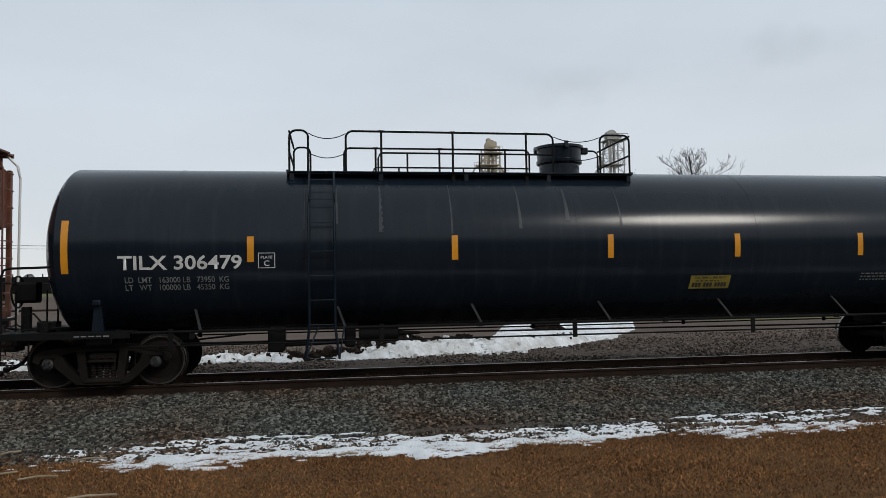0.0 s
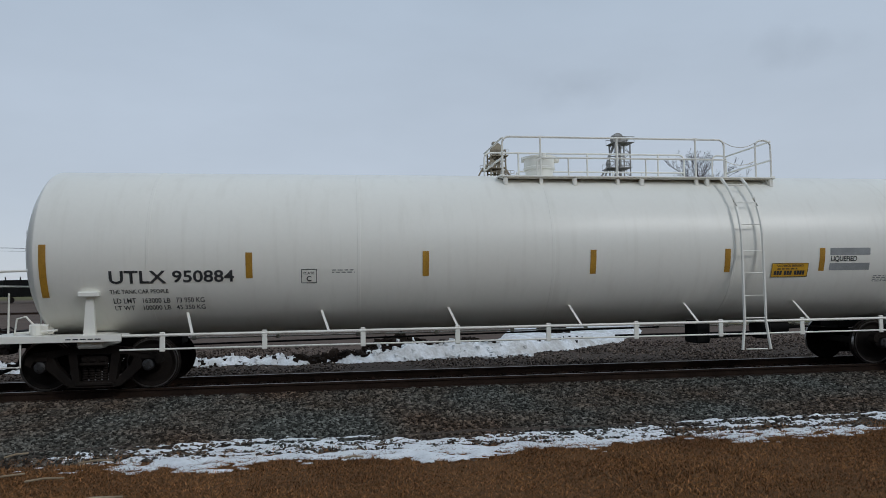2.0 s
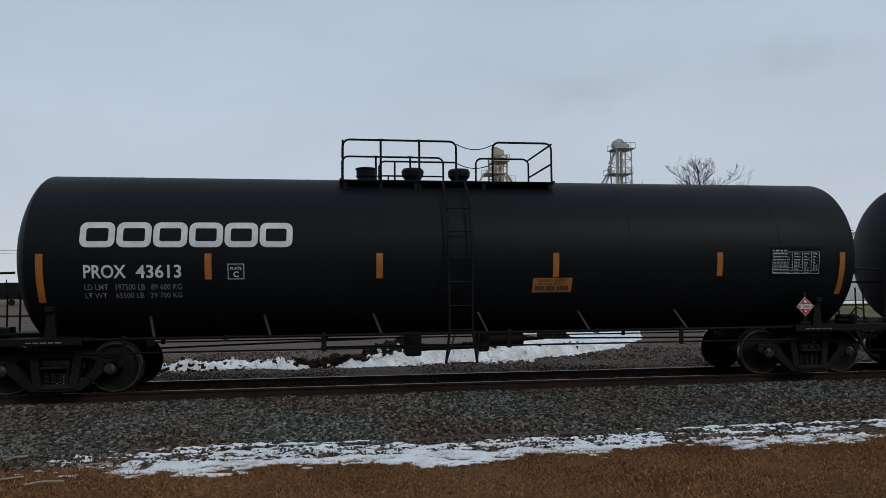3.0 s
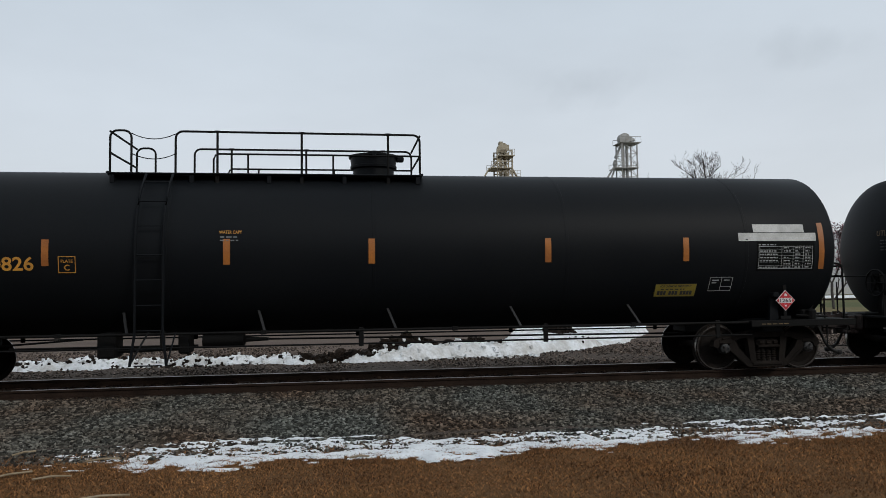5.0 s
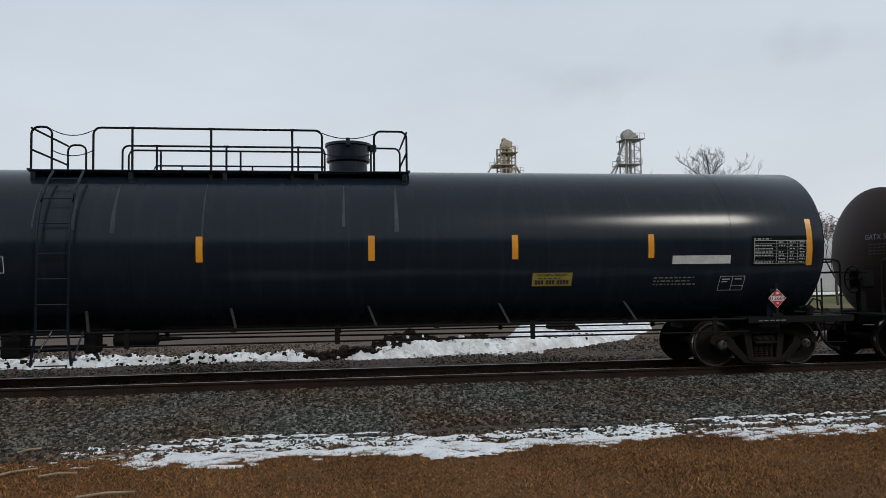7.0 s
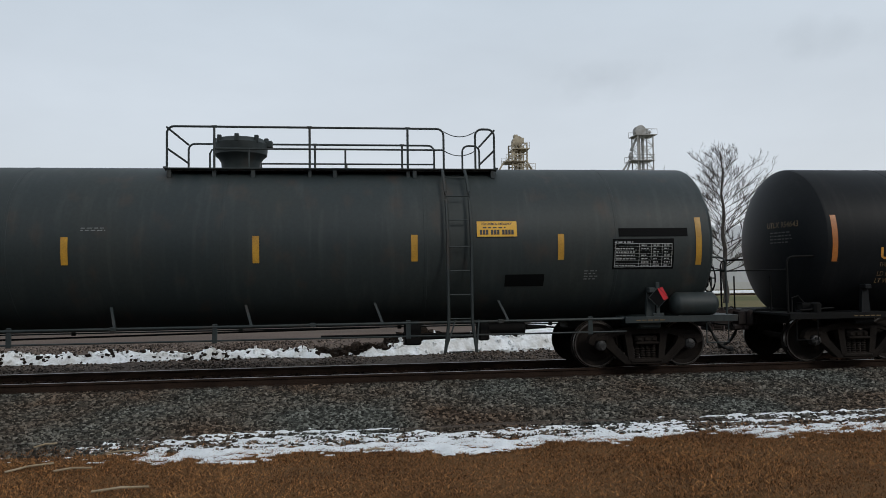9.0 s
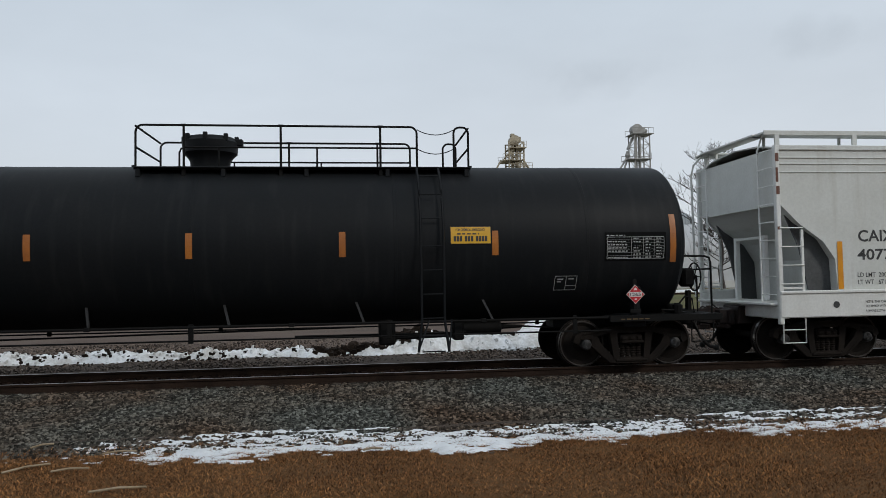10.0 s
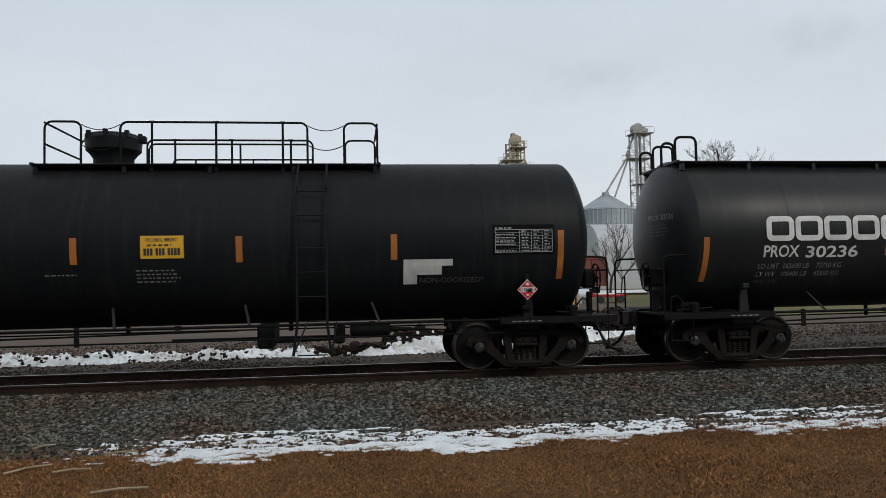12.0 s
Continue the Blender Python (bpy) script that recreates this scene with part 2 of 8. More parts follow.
grey_mist = spray_paint("faded_grey_spray", (0.22, 0.20, 0.21), 0.66)
pink_mist = spray_paint("thin_pink_spray", (0.62, 0.26, 0.32), 0.30)
pink_ring = spray_paint("pink_spray_line", (0.60, 0.15, 0.22), 0.46, True)
grey_wash = spray_paint("thin_grey_wash", (0.36, 0.35, 0.375), 0.62, even=True)
pink_edge = spray_paint("pink_spray_edge", (0.62, 0.20, 0.27), 0.55, even=True)
mauve_mist = spray_paint("thin_mauve_spray", (0.46, 0.33, 0.36), 0.5)


# ---- mesh building ----
class Shape:
    """Collects faces of one part."""

    def __init__(self):
        self.v, self.f = [], []

    def add(self, verts, faces):
        k = len(self.v)
        self.v.extend(tuple(p) for p in verts)
        self.f.extend(tuple(i + k for i in f) for f in faces)
        return self

    def box(self, x0, x1, y0, y1, z0, z1, c=0.0):
        c = min(c, abs(x1 - x0) * 0.45, abs(y1 - y0) * 0.45, abs(z1 - z0) * 0.45)
        X, Y, Z = (x0, x1), (y0, y1), (z0, z1)
        if c <= 0:
            v = [(X[i & 1], Y[i >> 1 & 1], Z[i >> 2]) for i in range(8)]
            return self.add(v, [(0, 2, 3, 1), (4, 5, 7, 6), (0, 1, 5, 4), (2, 6, 7, 3), (0, 4, 6, 2), (1, 3, 7, 5)])
        v, idx = [], {}
        for i in range(8):
            s = (i & 1, i >> 1 & 1, i >> 2)
            full = (X[s[0]], Y[s[1]], Z[s[2]])
            for ax in range(3):
                p = [full[k] if k == ax else full[k] + (c if s[k] == 0 else -c) for k in range(3)]
                idx[(i, ax)] = len(v)
                v.append(p)
        f = []
        for ax in range(3):
            a, b = [k for k in range(3) if k != ax]
            for side in (0, 1):
                base = side << ax
                q = [base, base | 1 << a, base | 1 << a | 1 << b, base | 1 << b]
                f.append([idx[(k, ax)] for k in q])
            for sa in (0, 1):
                for sb in (0, 1):
                    i0 = sa << a | sb << b
                    i1 = i0 | 1 << ax
                    f.append([idx[(i0, a)], idx[(i1, a)], idx[(i1, b)], idx[(i0, b)]])
        for i in range(8):
            f.append([idx[(i, 0)], idx[(i, 1)], idx[(i, 2)]])
        return self.add(v, f)

    def tube(self, pts, r, n=8, caps=True):
        pts = [Vector(p) for p in pts]
        rings = []
        for i, p in enumerate(pts):
            t = (pts[min(i + 1, len(pts) - 1)] - pts[max(i - 1, 0)]).normalized()
            a = t.cross(Vector((0, 0, 1)) if abs(t.z) < 0.9 else Vector((0, 1, 0))).normalized()
            b = t.cross(a)
            rings.append([p + (a * math.cos(2 * math.pi * k / n) + b * math.sin(2 * math.pi * k / n)) * r for k in range(n)])
        v = [q for ring in rings for q in ring]
        f = [(i * n + k, i * n + (k + 1) % n, (i + 1) * n + (k + 1) % n, (i + 1) * n + k) for i in range(len(pts) - 1) for k in range(n)]
        if caps:
            f += [tuple(range(n))[::-1], tuple(range((len(pts) - 1) * n, len(pts) * n))]
        return self.add(v, f)

    def lathe(self, prof, axis, centre=(0, 0, 0), n=24, closed=False):
        """prof: (along, radius) pairs; axis 0, 1 or 2."""
        v = []
        a, b = [(1, 2), (2, 0), (0, 1)][axis]
        for s, r in prof:
            for k in range(n):
                p = [0.0, 0.0, 0.0]
                p[axis] = centre[axis] + s
                p[a] = centre[a] + r * math.cos(2 * math.pi * k / n)
                p[b] = centre[b] + r * math.sin(2 * math.pi * k / n)
                v.append(p)
        m = len(prof)
        f = [(i * n + k, i * n + (k + 1) % n, (i + 1) % m * n + (k + 1) % n, (i + 1) % m * n + k) for i in range(m if closed else m - 1) for k in range(n)]
        if not closed:
            f += [tuple(range(n))[::-1], tuple(range((m - 1) * n, m * n))]
        return self.add(v, f)

    def plate(self, poly, y0, y1):
        """An x-z outline made thick along y."""
        n = len(poly)
        v = [(x, y0, z) for x, z in poly] + [(x, y1, z) for x, z in poly]
        return self.add(v, [tuple(range(n)), tuple(range(n, 2 * n))[::-1]] + [(i + n, (i + 1) % n + n, (i + 1) % n, i) for i in range(n)])

    def bar(self, p, q, w, y0, y1):
        """A flat bar from p to q in the x-z plane, w wide."""
        dx, dz = q[0] - p[0], q[1] - p[1]
        k = w / 2 / math.hypot(dx, dz)
        nx, nz = -dz * k, dx * k
        return self.plate([(p[0] + nx, p[1] + nz), (p[0] - nx, p[1] - nz), (q[0] - nx, q[1] - nz), (q[0] + nx, q[1] + nz)], y0, y1)

    def mesh(self, name, smooth=35):
        me = bpy.data.meshes.new(name)
        me.from_pydata(self.v, [], self.f)
        bm = bmesh.new()
        bm.from_mesh(me)
        bmesh.ops.recalc_face_normals(bm, faces=bm.faces)
        bm.to_mesh(me)
        bm.free()
        if smooth:
            me.polygons.foreach_set("use_smooth", [True] * len(me.polygons))
            me.set_sharp_from_angle(angle=radians(smooth))
        return me


def thing(name, label, category, group="", kind="", at=(0, 0, 0)):
    ob = new(name)
    ob.location = at
    return tagged(ob, label, category, group, kind)


def part(name, shape, material, parent, label="", smooth=35, at=(0, 0, 0)):
    """Links a shape, or a mesh already made, as one mesh object under a thing or part."""
    me = shape if isinstance(shape, bpy.types.Mesh) else shape.mesh(name, smooth)
    if not me.materials:
        me.materials.append(material)
    ob = new(name, me)
    ob.location = at
    ob.parent = parent
    return tagged(ob, label)


def single(name, shape, material, label, category, group="", kind="", at=(0, 0, 0), smooth=35):
    ob = part(name, shape, material, None, "", smooth, at)
    return tagged(ob, label, category, group, kind)


def arc(cx, cz, r, a0, a1, n=5):
    return [(cx + r * math.cos(radians(a0 + (a1 - a0) * i / n)), cz + r * math.sin(radians(a0 + (a1 - a0) * i / n))) for i in range(n + 1)]


# ---- rolling stock: shared parts ----
AXLE = 0.889           # half the distance between the axles of a truck
WHEEL = 0.457          # wheel radius


def truck_meshes():
    frame_side = Shape()
    for s in (-1, 1):
        frame_side.plate([(s * x, z) for x, z in ((0, 0.67), (0, 0.80), (0.36, 0.80), (0.66, 0.735), (0.98, 0.695), (1.11, 0.63), (1.14, 0.51), (1.04, 0.46), (0.995, 0.555), (0.78, 0.555), (0.70, 0.60), (0.50, 0.66))], -1.12, -0.97)
        frame_side.plate([(s * x, z) for x, z in ((0.80, 0.59), (0.785, 0.42), (0.71, 0.345), (0.56, 0.20), (0.44, 0.105), (0.30, 0.085), (0, 0.085), (0, 0.195), (0.35, 0.20), (0.47, 0.33), (0.60, 0.47), (0.66, 0.60))], -1.115, -0.98)
        frame_side.plate([(s * x, z) for x, z in ((0.235, 0.17), (0.355, 0.17), (0.43, 0.69), (0.285, 0.70))], -1.13, -0.965)
        frame_side.box(s * AXLE - 0.15, s * AXLE + 0.15, -1.13, -0.93, 0.54, 0.655, 0.03)
        frame_side.bar((s * 0.40, 0.765), (s * 0.95, 0.655), 0.03, -1.14, -1.11)
        frame_side.bar((s * 0.44, 0.13), (s * 0.72, 0.385), 0.03, -1.13, -1.10)
    frame_side.box(-0.33, 0.33, -1.14, -0.96, 0.10, 0.19, 0.03)
    spring = Shape()
    prof = [(0.19 + i * 0.0112, 0.058 if i % 4 in (0, 1) else 0.040) for i in range(27)]
    for x in (-0.165, -0.055, 0.055, 0.165):
        spring.lathe(prof, 2, (x, -1.05, 0.0), 10)
    bolster = Shape().box(-0.225, 0.225, -1.15, 1.15, 0.49, 0.63, 0.03)
    for s in (-1, 1):
        bolster.box(-0.23, 0.23, s * 1.165 - 0.03, s * 1.165 + 0.03, 0.47, 0.52, 0.015)
        for x in (-0.15, 0.0, 0.15):
            bolster.box(x - 0.045, x + 0.045, s * 1.165 - 0.02, s * 1.165 + 0.02, 0.54, 0.60, 0.008)
    bolster.box(-0.45, 0.45, -0.35, 0.35, 0.55, 0.72, 0.04)
    for s in (-1, 1):
        bolster.bar((s * 0.36, 0.34), (s * 0.46, 0.60), 0.07, -0.80, 0.80)
    wheel = Shape()
    wheel.tube([(0, -1.10, 0), (0, 1.10, 0)], 0.075, 14)
    for s in (-1, 1):
        wheel.lathe([(s * 0.685, 0.47), (s * 0.69, 0.40), (s * 0.735, 0.34), (s * 0.745, 0.18), (s * 0.69, 0.12), (s * 0.69, 0.09), (s * 0.86, 0.09), (s * 0.85, 0.13), (s * 0.795, 0.18), (s * 0.775, 0.34), (s * 0.80, 0.385), (s * 0.815, 0.395), (s * 0.818, 0.44), (s * 0.80, 0.452), (s * 0.74, 0.455), (s * 0.715, 0.462), (s * 0.705, 0.482), (s * 0.69, 0.482)], 1, n=40, closed=True)
    rims = []
    for s in (-1, 1):
        rims.append(Shape().lathe([(s * 0.735, 0.4565), (s * 0.80, 0.4545), (s * 0.80, 0.4500), (s * 0.735, 0.4500)], 1, n=40, closed=True))
    edges = []
    for s in (-1, 1):
        edges.append(Shape().lathe([(s * 0.8165, 0.412), (s * 0.8205, 0.412), (s * 0.8205, 0.438), (s * 0.8165, 0.438)], 1, n=40, closed=True))
    caps = []
    for s in (-1, 1):
        cap = Shape().lathe([(s * 0.98, 0.10), (s * 1.10, 0.105), (s * 1.135, 0.095), (s * 1.15, 0.07), (s * 1.155, 0.02)], 1, n=18)
        for k in range(3):
            a = 2 * math.pi * k / 3
            x, z = 0.055 * math.cos(a), 0.055 * math.sin(a)
            cap.box(x - 0.017, x + 0.017, s * 1.165 - 0.018, s * 1.165 + 0.018, z - 0.017, z + 0.017)
        caps.append(cap)
    return (frame_side.mesh("side_frame"), spring.mesh("spring"), bolster.mesh("bolster"), wheel.mesh("wheelset", 25),
            [r.mesh("rim") for r in rims], [c.mesh("bearing_cap") for c in caps], [e.mesh("wheel_edge") for e in edges])


SIDE_FRAME, SPRING, BOLSTER, WHEELSET, RIMS, CAPS, EDGES = truck_meshes()
SPINNING = []


def add_truck(car, x):
    """A two-axle truck with its centre at x."""
    part("bolster", BOLSTER, iron, car, at=(x, 0, 0))
    for turn in (0, 180):
        sf = part("side_frame", SIDE_FRAME, iron, car, "grimy cast steel truck side frame", at=(x, 0, 0))
        sf.rotation_euler = (0, 0, radians(turn))
        part("spring", SPRING, iron, sf, "coil springs of the truck")
    for s in (-1, 1):
        w = part("wheelset", WHEELSET, iron, car, "steel wheels on an axle", at=(x + s * AXLE, 0, WHEEL))
        for r in RIMS:
            part("rim", r, bright_steel, w, "bright worn tread")
        for e in EDGES:
            part("wheel_edge", e, rim_steel, w, "worn outer wheel edge")
        for c in CAPS:
            part("bearing_cap", c, bearing_steel, w, "bolted bearing cap")
        SPINNING.append((w, x + s * AXLE, random.uniform(0, 2 * math.pi)))


def coupler_meshes():
    c = Shape()
    c.box(-0.75, 0.02, -0.09, 0.09, 0.78, 0.97, 0.03)
    c.plate([(0.0, 0.72), (0.20, 0.70), (0.36, 0.74), (0.40, 0.88), (0.36, 1.02), (0.20, 1.06), (0.0, 1.03)], -0.20, -0.04)
    c.plate([(0.0, 0.74), (0.16, 0.74), (0.16, 1.01), (0.0, 1.01)], -0.06, 0.18)
    c.tube([(0.27, -0.12, 0.62), (0.27, -0.12, 1.10)], 0.045, 8)
    c.box(-0.14, 0.0, -0.27, 0.27, 0.70, 1.05, 0.04)
    c.box(-0.06, 0.05, -0.20, 0.20, 0.62, 0.72, 0.02)
    c.plate([(0.08, 0.76), (0.33, 0.76), (0.37, 0.80), (0.37, 0.96), (0.33, 1.0), (0.08, 1.0)], -0.24, -0.18)
    c.tube([(-0.02, -0.24, 1.02), (0.10, -0.22, 1.10), (0.22, -0.16, 1.06)], 0.016, 6)
    c.tube([(0.0, -0.30, 0.95), (0.0, -0.30, 0.72)], 0.03, 8)
    c.box(-0.02, 0.26, -0.16, 0.16, 0.62, 0.74, 0.03)
    hose = Shape()
    hose.tube([(-0.12, -0.38, 0.80), (-0.06, -0.40, 0.66), (0.02, -0.40, 0.50), (0.12, -0.38, 0.37), (0.24, -0.36, 0.29), (0.36, -0.34, 0.25), (0.43, -0.33, 0.245)], 0.034, 8)
    hose.box(0.34, 0.44, -0.39, -0.28, 0.20, 0.30, 0.02)
    hose.tube([(-0.10, -0.35, 0.80), (-0.05, -0.35, 0.78)], 0.04, 8)
    lever = Shape().tube([(-0.15, -1.40, 0.86), (-0.10, -1.36, 0.80), (-0.08, -0.50, 0.80), (0.10, -0.25, 0.98)], 0.014, 6)
    wheel = Shape()
    ring = [(0, 0.28 * math.cos(a * math.pi / 12), 0.28 * math.sin(a * math.pi / 12)) for a in range(25)]
    wheel.tube(ring, 0.018, 6, False)
    for k in range(6):
        a = k * math.pi / 3
        wheel.tube([(0, 0, 0), (0, 0.27 * math.cos(a), 0.27 * math.sin(a))], 0.012, 5)
    wheel.tube([(-0.03, 0, 0), (0.12, 0, 0)], 0.045, 8)
    return c.mesh("coupler"), hose.mesh("air_hose", 60), lever.mesh("uncoupling_lever"), wheel.mesh("brake_wheel", 60)


COUPLER, HOSE, LEVER, BRAKE_WHEEL = coupler_meshes()


def add_end(car, x, way):
    """Coupler, hose and lever on a car's end at x; way -1 for the leading end, 1 for the trailing end."""
    for name, me, m, label in (("coupler", COUPLER, coupler_rust, "rust-brown knuckle coupler"), ("air_hose", HOSE, rubber, "hanging rubber air hose"), ("uncoupling_lever", LEVER, dark_iron, "")):
        o = part(name, me, m, car, label, at=(x + way * (0.15 if me is COUPLER else 0.08), 0, 0))
        o.rotation_euler = (0, 0, 0 if way > 0 else math.pi)


# ---- lettering and plates that lie on a car's side ----
def on_tank(R, zc, off):
    return lambda x, z: (x, -math.sqrt(max((R + off) ** 2 - (z - zc) ** 2, 0.01)), z)


def on_flat(y, off):
    return lambda x, z: (x, y - off, z)


def words(body, box, place, bold=0.012):
    """Raised lettering that fills the box (x0, x1, z0, z1) of a car's side."""
    cu = bpy.data.curves.new("lettering", "FONT")
    cu.body, cu.offset, cu.resolution_u = body, bold, 3
    ob = bpy.data.objects.new("lettering", cu)
    me = bpy.data.meshes.new_from_object(ob)
    xs = [v.co.x for v in me.vertices]
    ys = [v.co.y for v in me.vertices]
    x0, x1, z0, z1 = box
    sx, sz = (x1 - x0) / (max(xs) - min(xs)), (z1 - z0) / (max(ys) - min(ys))
    bx, by = min(xs), min(ys)
    for v in me.vertices:
        v.co = place(x0 + (v.co.x - bx) * sx, z0 + (v.co.y - by) * sz)
    me.materials.clear()
    bpy.data.objects.remove(ob)
    bpy.data.curves.remove(cu)
    return me


def sheet(shape, x0, x1, z0, z1, place, n=0, lean=0.0):
    n = n or max(1, int(abs(z1 - z0) / 0.09))
    k = max(1, int(abs(x1 - x0) / 4))
    v, f = [], []
    for i in range(n + 1):
        z = z0 + (z1 - z0) * i / n
        for j in range(k + 1):
            v.append(place(x0 + (x1 - x0) * j / k + lean * i / n, z))
    for i in range(n):
        for j in range(k):
            a = i * (k + 1) + j
            f.append((a, a + 1, a + k + 2, a + k + 1))
    return shape.add(v, f)


def bars_of_text(shape, x0, x1, z0, z1, place, rows, seed, fill=0.9):
    """Unreadable small print: short bars in rows."""
    rnd = random.Random(seed)
    h = (z1 - z0) / rows
    for r in range(rows):
        x = x0
        end = x0 + (x1 - x0) * rnd.uniform(0.75, 1.0)
        while x < end:
            w = rnd.uniform(0.03, 0.10)
            sheet(shape, x, min(x + w, end), z1 - (r + 0.8) * h, z1 - (r + 0.8) * h + h * 0.38, place, 1)
            x += w + 0.03
    return shape


def outline(shape, x0, x1, z0, z1, place, t):
    for a in ((x0, x1, z0, z0 + t), (x0, x1, z1 - t, z1), (x0, x0 + t, z0 + t, z1 - t), (x1 - t, x1, z0 + t, z1 - t)):
        sheet(shape, *a, place)
    return shape


def data_table(car, b, put, ink, seed):
    x0, x1, z0, z1 = b
    s = Shape()
    hd = (z1 - z0) * 0.12
    bars_of_text(s, x0, x0 + (x1 - x0) * 0.38, z1 - hd * 0.9, z1, put(0.008), 1, seed)
    z1 -= hd
    outline(s, x0, x1, z0, z1, put(0.008), 0.009)
    rows = 7
    for i in range(1, rows):
        z = z0 + (z1 - z0) * i / rows
        sheet(s, x0, x1, z, z + 0.0035, put(0.008), 1)
    for c in (0.42, 0.63, 0.82):
        x = x0 + (x1 - x0) * c
        sheet(s, x, x + 0.006, z0, z1, put(0.008))
    rnd = random.Random(seed)
    for i in range(rows):
        zb = z0 + (z1 - z0) * (i + 0.3) / rows
        for c0, c1 in ((0.02, 0.38), (0.46, 0.60), (0.67, 0.79), (0.86, 0.97)):
            if rnd.random() < 0.85:
                a, e = x0 + (x1 - x0) * c0, x0 + (x1 - x0) * (c1 - rnd.uniform(0, 0.06))
                while a < e:
                    w = rnd.uniform(0.025, 0.07)
                    sheet(s, a, min(a + w, e), zb, zb + (z1 - z0) / rows * 0.33, put(0.008), 1)
                    a += w + 0.018
    part("data_table", s, table_white if ink is letter_white else ink, car, "stencilled test data table", 0)


def stencil_box(car, b, put, ink):
    x0, x1, z0, z1 = b
    s = outline(Shape(), x0, x1, z0, z1, put(0.008), 0.010)
    xm = x0 + (x1 - x0) * 0.5
    sheet(s, xm, xm + 0.01, z0, z1, put(0.008))
    sheet(s, x0 + 0.05, xm - 0.05, z1 - 0.075, z1 - 0.05, put(0.008))
    sheet(s, x0 + 0.05, xm - 0.09, z1 - 0.12, z1 - 0.10, put(0.008))
    sheet(s, xm + 0.05, x1 - 0.06, z1 - 0.07, z1 - 0.05, put(0.008))
    sheet(s, xm, x1, z0 + (z1 - z0) * 0.3, z0 + (z1 - z0) * 0.3 + 0.01, put(0.008))
    part("lubrication_stencil", s, table_white if ink is letter_white else ink, car, "framed maintenance stencil", 0)


def plate_c(car, b, put, ink):
    x0, x1, z0, z1 = b
    s = outline(Shape(), x0, x1, z0, z1, put(0.008), 0.011)
    p = part("clearance_stencil", s, ink, car, "square clearance stencil", 0)
    w, h = x1 - x0, z1 - z0
    part("lettering", words("PLATE", (x0 + w * 0.16, x1 - w * 0.16, z1 - h * 0.38, z1 - h * 0.20), put(0.008)), ink, p)
    part("lettering", words("C", (x0 + w * 0.34, x1 - w * 0.34, z0 + h * 0.14, z0 + h * 0.50), put(0.008)), ink, p)


def emergency_sign(car, b, put, face, seed):
    x0, x1, z0, z1 = b
    p = part("emergency_sign", sheet(Shape(), x0, x1, z0, z1, put(0.010)), face, car, "yellow emergency contact sign with black print", 0)
    s = Shape()
    h = z1 - z0
    part("lettering", words("FOR CHEMICAL EMERGENCY", (x0 + 0.10, x1 - 0.10, z1 - h * 0.27, z1 - h * 0.11), put(0.014), 0.02), letter_black, p)
    bars_of_text(s, x0 + 0.12, x1 - 0.12, z1 - h * 0.50, z1 - h * 0.30, put(0.014), 1, seed)
    x = x0 + 0.06
    w = (x1 - x0 - 0.12) / 11.4
    for gap in (0, 0, 1, 0, 0, 1, 0, 0, 0, 0):
        sheet(s, x, x + w * 0.80, z0 + h * 0.15, z0 + h * 0.45, put(0.014), 1)
        x += w * (1.7 if gap else 1.0)
    outline(s, x0, x1, z0, z1, put(0.013), 0.008)
    part("print", s, letter_black, p, "black bars of print", 0)


